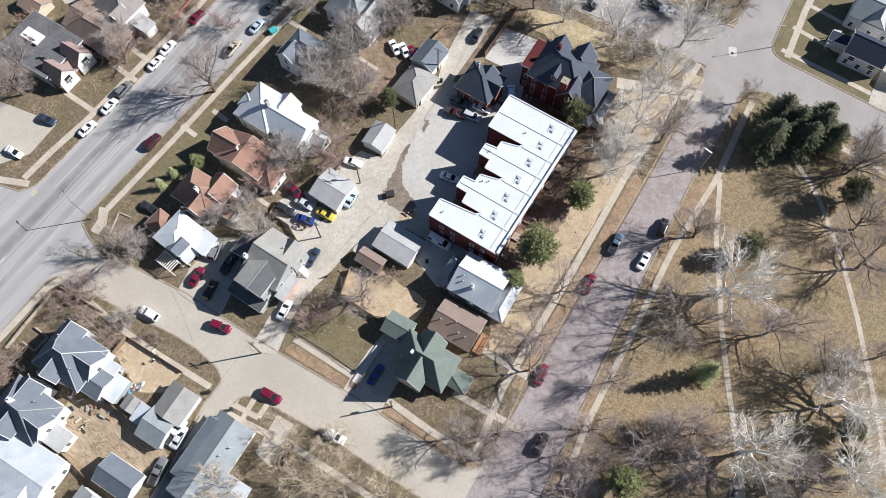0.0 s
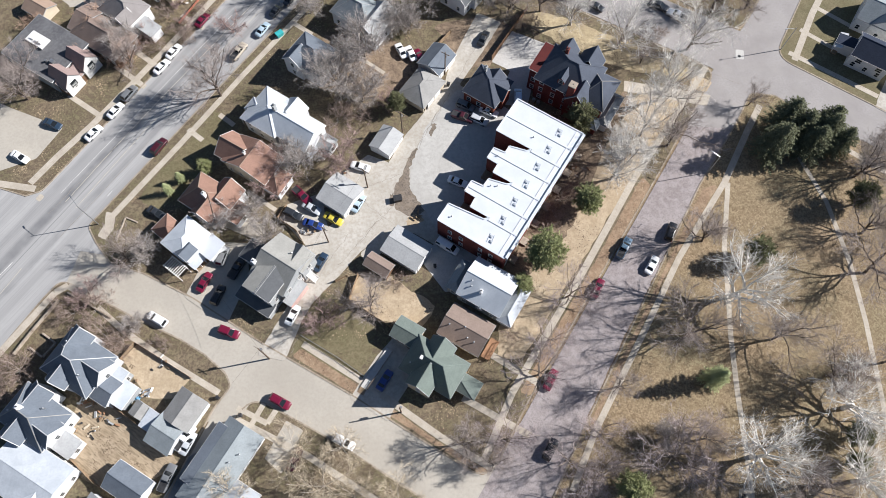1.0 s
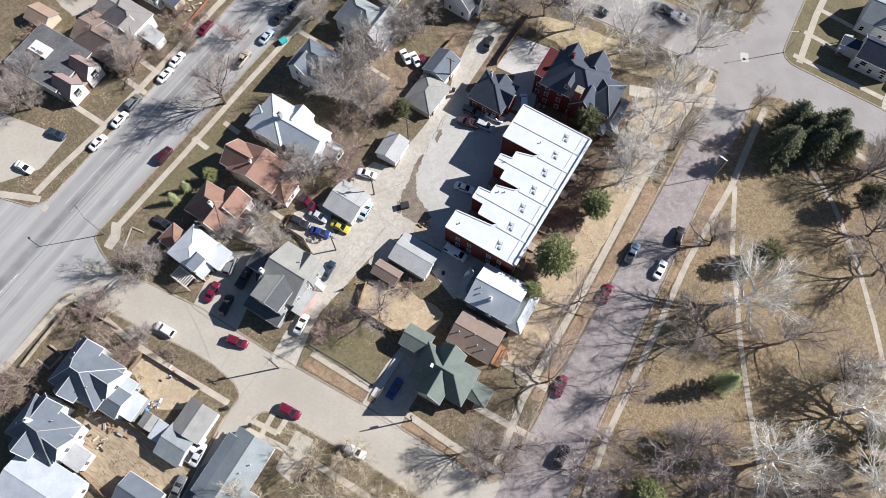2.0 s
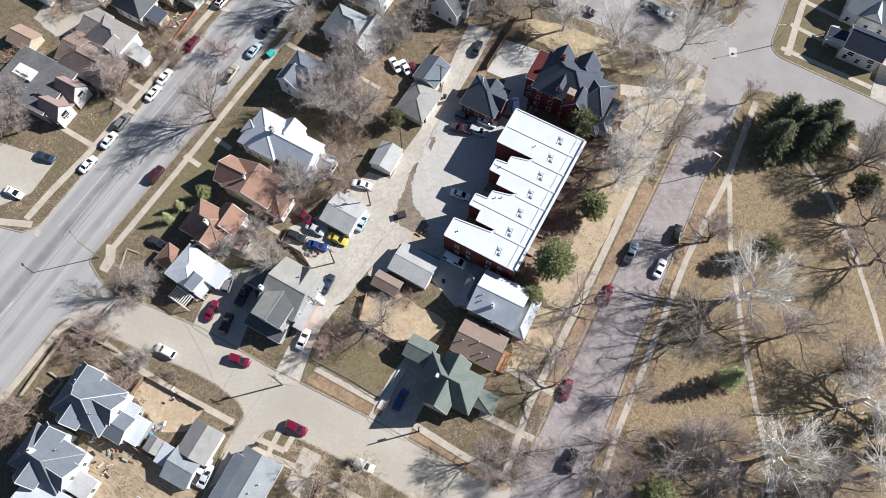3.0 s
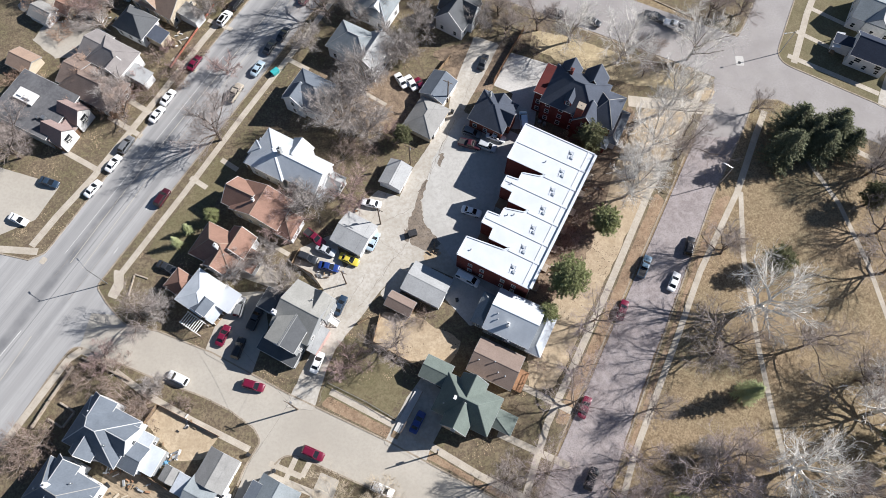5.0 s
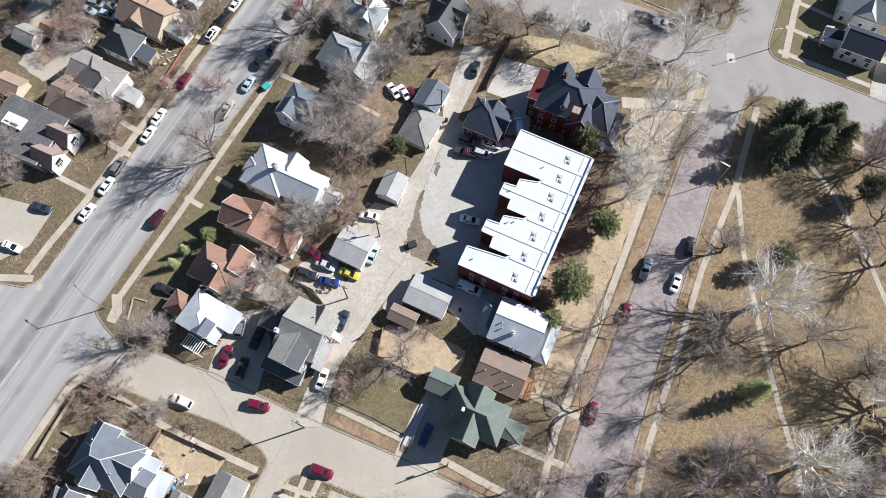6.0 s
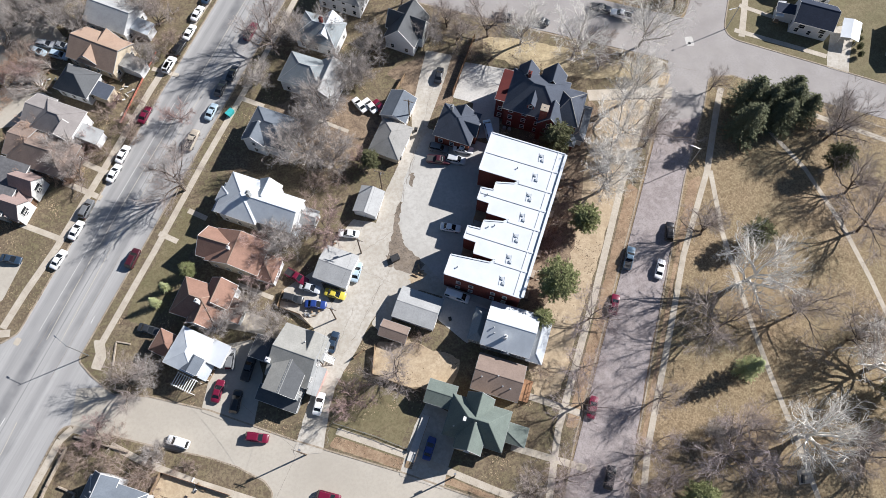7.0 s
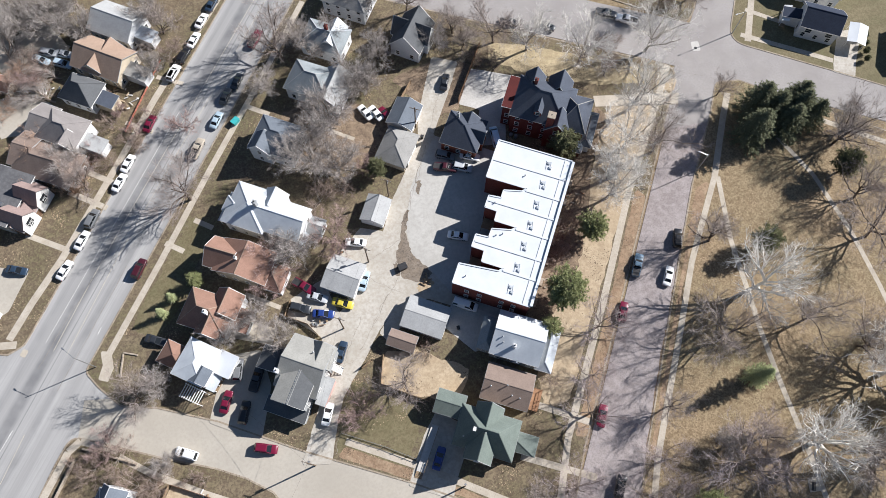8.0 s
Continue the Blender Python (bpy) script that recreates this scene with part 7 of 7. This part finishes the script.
def board_fence(pts, h, material, label, pitch=0.3):
    """Posts, two rails and upright boards, each its own part."""
    f = tagged(new("fence"), label, "fence", "fences")
    f.location = (pts[0][0], pts[0][1], 0.1)
    o = Vector((pts[0][0], pts[0][1]))
    for i in range(len(pts) - 1):
        a, b = Vector(pts[i]) - o, Vector(pts[i + 1]) - o
        d = b - a
        n = max(1, round(d.length / 2.2))
        ang = math.degrees(math.atan2(d.y, d.x))
        for k in range(n + 1):
            c = a + d * k / n
            bm = bmesh.new()
            box(bm, c.x, c.y, h / 2 + 0.05, 0.11, 0.11, h + 0.1, ang)
            part("post", bm, material, f)
        for z in (0.3, h - 0.25):
            bm = bmesh.new()
            rod(bm, (a.x, a.y, z), (b.x, b.y, z), 0.05, 0.1)
            part("rail", bm, material, f)
        if pitch:
            bm = bmesh.new()
            box(bm, 0, 0, h / 2, pitch * 0.9, 0.03, h)
            me = bpy.data.meshes.new("board")
            bm.to_mesh(me)
            bm.free()
            me.materials.append(material)
            m = int(d.length / pitch)
            nrm = Vector((-d.y, d.x)).normalized() * 0.05
            for k in range(m):
                c = a + d * (k + 0.5) / m + nrm
                ob = new("board", me)
                ob.parent = f
                ob.matrix_basis = pose(c.x, c.y, random.uniform(-0.03, 0.03), 0, 0, ang)
    return f


board_fence([(11.2, 104.8), (20.6, 119.6)], 1.8, siding_b, "dark stained board fence along the alley")
board_fence([(-19.8, 49.0), (-21.6, 43.2), (-15.4, 39.0), (-12.6, 37.2)], 1.5, wood, "weathered board fence round the soil yard")
board_fence([(-24.6, 47.4), (-22.2, 48.6)], 1.4, wood, "short weathered board fence beside the alley")
board_fence([(-31.2, 35.4), (-23.5, 30.8), (-17.2, 26.4)], 1.1, metal, "low galvanised rail fence along the lawn", 0)
board_fence([(-68.6, 30.4), (-66.2, 34.1)], 1.5, wood, "weathered board fence beside the sandy yard")
board_fence([(-66.2, 34.1), (-53.7, 26.7)], 1.0, siding_b, "dark timber retaining fence along the sandy yard")
board_fence([(-71.6, 22.9), (-64.2, 18.0), (-58.6, 14.0)], 1.6, wood, "weathered board fence beside the raked soil yard")
board_fence([(-76.6, 11.6), (-70.0, 6.0), (-66.4, 4.0)], 1.4, wood, "weathered board fence behind the raked soil yard")
board_fence([(-57.0, 134.0), (-61.2, 126.4), (-67.2, 115.9)], 0.7, orange, "orange safety mesh fence along the sidewalk", 0.9)
board_fence([(-36.6, 65.6), (-38.4, 62.4), (-34.0, 59.4), (-32.2, 56.4)], 1.2, wood, "weathered board fence by the parking pad")
board_fence([(-3.0, 107.6), (1.2, 112.6)], 1.5, wood, "weathered board fence behind the garage")


def low_wall(pts, h, label, material=stone):
    w = tagged(new("retaining_wall"), label, "wall")
    w.location = (pts[0][0], pts[0][1], 0.1)
    o = Vector(pts[0])
    bm0 = bmesh.new()
    box(bm0, 0, 0, 0, 0.78, 0.34, 0.28)
    bmesh.ops.bevel(bm0, geom=bm0.edges[:], offset=0.03, segments=1, affect="EDGES")
    me = bpy.data.meshes.new("block")
    bm0.to_mesh(me)
    bm0.free()
    me.materials.append(material)
    for i in range(len(pts) - 1):
        a, b = Vector(pts[i]) - o, Vector(pts[i + 1]) - o
        d = b - a
        n = max(1, int(d.length / 0.8))
        for r in range(max(1, round(h / 0.3))):
            for k in range(n):
                c = a + d * (k + 0.5 + 0.25 * (r % 2)) / (n + 0.3)
                ob = new("block", me)
                ob.parent = w
                ob.matrix_basis = pose(c.x + random.uniform(-.02, .02), c.y + random.uniform(-.02, .02), 0.14 + r * 0.29, 0, 0, math.degrees(math.atan2(d.y, d.x)) + random.uniform(-2, 2))
    return w


low_wall([(-73.8, 58.0), (-72.7, 63.0), (-69.6, 61.6)], 0.4, "low pale stone edging round a corner planting bed")
low_wall([(-84.0, 43.6), (-88.4, 36.8), (-91.4, 31.6)], 0.9, "pale stone retaining wall along the avenue")
low_wall([(-82.6, 45.4), (-72.0, 39.6)], 0.6, "pale stone retaining wall along the side street")
low_wall([(-88.4, 33.4), (-85.2, 31.2), (-83.0, 34.2), (-86.2, 36.4)], 0.5, "square of pale stone edging round a planting bed")


def bin_thing(name, x, y, ang, size, material, label, category):
    b = thing(name, x, y, 0.13, ang, label, category)
    lx, ly, lz = size
    bm = bmesh.new()
    vs = box(bm, 0, 0, lz / 2, lx, ly, lz)
    for v in vs:
        if v.co.z < 0.1:
            v.co.x *= 0.84
            v.co.y *= 0.84
    bmesh.ops.bevel(bm, geom=bm.edges[:], offset=0.04, segments=1, affect="EDGES")
    part("body", bm, material, b)
    bm = bmesh.new()
    box(bm, 0, 0, lz + 0.04, lx + 0.08, ly + 0.08, 0.08)
    bmesh.ops.bevel(bm, geom=bm.edges[:], offset=0.03, segments=1, affect="EDGES")
    part("lid", bm, material, b)
    return b


bin_thing("dumpster", -11.4, 67.0, 12, (1.9, 1.4, 1.2), black, "black steel dumpster standing in the court", "dumpster")
bin_thing("skip_container", -41.6, 112.2, 40, (1.9, 1.3, 1.1), teal, "teal tarpaulin-covered skip by the sidewalk", "container")
bin_thing("dumpster", -5.0, 104.4, 55, (1.8, 1.4, 1.3), black, "dark dumpster beside the garage", "dumpster")
for x, y in ((-4.9, 91.0), (-5.6, 90.4), (0.4, 97.4), (-47.6, 22.6), (3.0, 47.2), (-3.0, 50.8), (-42.6, 19.0)):
    bin_thing("trash_bin", x, y, random.uniform(0, 90), (0.6, 0.7, 1.05), black, "dark plastic wheeled trash bin", "trash bin")["group"] = "trash bins"


def heap(name, x, y, spread, n, mats, label, category, seed):
    """A loose heap of odd boards and boxes."""
    rng = random.Random(seed)
    h = thing(name, x, y, 0.12, 0, label, category)
    for i in range(n):
        bm = bmesh.new()
        s = (rng.uniform(0.35, 1.5), rng.uniform(0.12, 0.5), rng.uniform(0.06, 0.3))
        box(bm, 0, 0, 0, *s)
        bmesh.ops.bevel(bm, geom=bm.edges[:], offset=0.02, segments=1, affect="EDGES")
        o = part("board", bm, rng.choice(mats), h)
        o.matrix_basis = pose(rng.gauss(0, spread), rng.gauss(0, spread), s[2] / 2 + rng.uniform(0, 0.35), rng.uniform(-8, 8), rng.uniform(-8, 8), rng.uniform(0, 180))


heap("debris_pile", -70.4, 19.6, 1.4, 14, [wood, siding_g, cedar, metal], "scattered boards and debris on the soil yard", "debris", 1)
heap("debris_pile", -73.0, 16.4, 1.3, 12, [siding_c, wood, black], "scattered pale debris on bare soil", "debris", 2)
heap("debris_pile", -63.6, 23.4, 1.2, 16, [trim_w, blue_tarp, wood, metal], "cluttered heap with blue tarpaulin behind the house", "debris", 3)
heap("debris_pile", -60.2, 29.2, 0.9, 10, [trim_w, wood, black], "white garden furniture and clutter on sand", "debris", 4)
heap("debris_pile", -66.8, 123.6, 1.4, 18, [wood, trim_w, soil], "broken pale boards before a porch", "debris", 5)
heap("debris_pile", -88.5, 134.6, 2.4, 30, [wood, trim_w, siding_b, metal], "collapsed timber and rubble of a wrecked shed", "debris", 6)
heap("debris_pile", -29.4, 79.4, 1.2, 12, [trim_w, wood, metal], "clutter of boards by the back porch", "debris", 7)
heap("debris_pile", -24.2, 73.6, 0.9, 9, [wood, black, siding_b], "stacked lumber beside the garage", "debris", 8)
heap("debris_pile", -7.2, 62.6, 0.7, 8, [wood, dark_soil], "small heap of brush and rubble", "debris", 9)
heap("debris_pile", -31.4, 58.8, 0.8, 8, [metal, wood, trim_w], "lawn chairs and clutter on the concrete pad", "debris", 10)
heap("debris_pile", -57.6, 62.2, 0.5, 5, [black, metal], "dark clutter beside the house", "debris", 11)
heap("debris_pile", -90.8, 133.8, 2.2, 24, [wood, trim_w, siding_b, cedar], "splintered boards and branches of storm debris", "debris", 15)
heap("debris_pile", -84.6, 131.6, 1.6, 16, [wood, trim_w, metal], "splintered boards and branches of storm debris", "debris", 16)
heap("debris_pile", -69.4, 126.6, 1.3, 16, [trim_w, wood, soil], "broken pale boards before a porch", "debris", 17)
heap("debris_pile", -83.6, 113.4, 2.0, 16, [wood, cedar, stone], "broken boards among fallen branches", "debris", 18)
heap("debris_pile", -62.6, 23.6, 0.8, 10, [trim_w, siding_g, metal], "white boards and clutter beside the low sheds", "debris", 19)
heap("debris_pile", -75.0, 22.4, 1.2, 14, [cedar, wood, trim_w], "splintered timber on the soil yard", "debris", 20)
heap("stone_heap", 24.5, 66.5, 1.6, 10, [stone, wood, litter], "weathered stone steps and edging in leaf litter", "stones", 12)
heap("stone_heap", 30.5, 76.5, 1.6, 10, [stone, cedar, litter], "weathered stone steps and edging in leaf litter", "stones", 13)
heap("stone_heap", 18.2, 55.6, 1.4, 9, [stone, wood, litter], "weathered stone steps and edging in leaf litter", "stones", 14)


def trailer_ramp():
    """Long low wooden ramp with a rail beside the driveway."""
    r = thing("wooden_ramp", -15.2, 28.4, 0.12, 57, "long gray weathered wooden ramp beside the driveway", "ramp")
    bm = bmesh.new()
    box(bm, 0, 0, 0.25, 9.6, 1.5, 0.16)
    part("deck", bm, pale_concrete, r)
    for k in range(6):
        bm = bmesh.new()
        rod(bm, (-4.6 + k * 1.84, -0.8, 0), (-4.6 + k * 1.84, -0.8, 1.0), 0.08, 0.08)
        part("post", bm, wood, r)
    bm = bmesh.new()
    rod(bm, (-4.7, -0.8, 1.0), (4.7, -0.8, 1.0), 0.08, 0.08)
    part("rail", bm, wood, r)
    for k in range(4):
        bm = bmesh.new()
        box(bm, -5.0 - k * 0.32, 0, 0.22 - k * 0.06, 0.28, 1.5, 0.1)
        part("step", bm, wood, r)


trailer_ramp()


def park_bench(x, y, rz):
    """Slatted bench on two cast legs."""
    b = thing("park_bench", x, y, 0.15, rz, "dark slatted park bench on a concrete pad", "bench")
    for i in range(4):
        bm = bmesh.new()
        box(bm, 0, -0.2 + 0.13 * i, 0.44, 1.7, 0.1, 0.04)
        part("seat_slat", bm, black, b)
    for i in range(3):
        bm = bmesh.new()
        box(bm, 0, 0.27 + 0.04 * i, 0.56 + 0.14 * i, 1.7, 0.03, 0.1)
        part("back_slat", bm, black, b)
    for sx in (-0.7, 0.7):
        bm = bmesh.new()
        rod(bm, (sx, -0.24, 0), (sx, -0.2, 0.42), 0.06, 0.06)
        rod(bm, (sx, 0.24, 0), (sx, 0.38, 0.9), 0.06, 0.06)
        rod(bm, (sx, -0.24, 0.4), (sx, 0.28, 0.4), 0.05, 0.05)
        part("leg", bm, black, b, "dark cast iron leg")


park_bench(57.2, 2.5, -115)
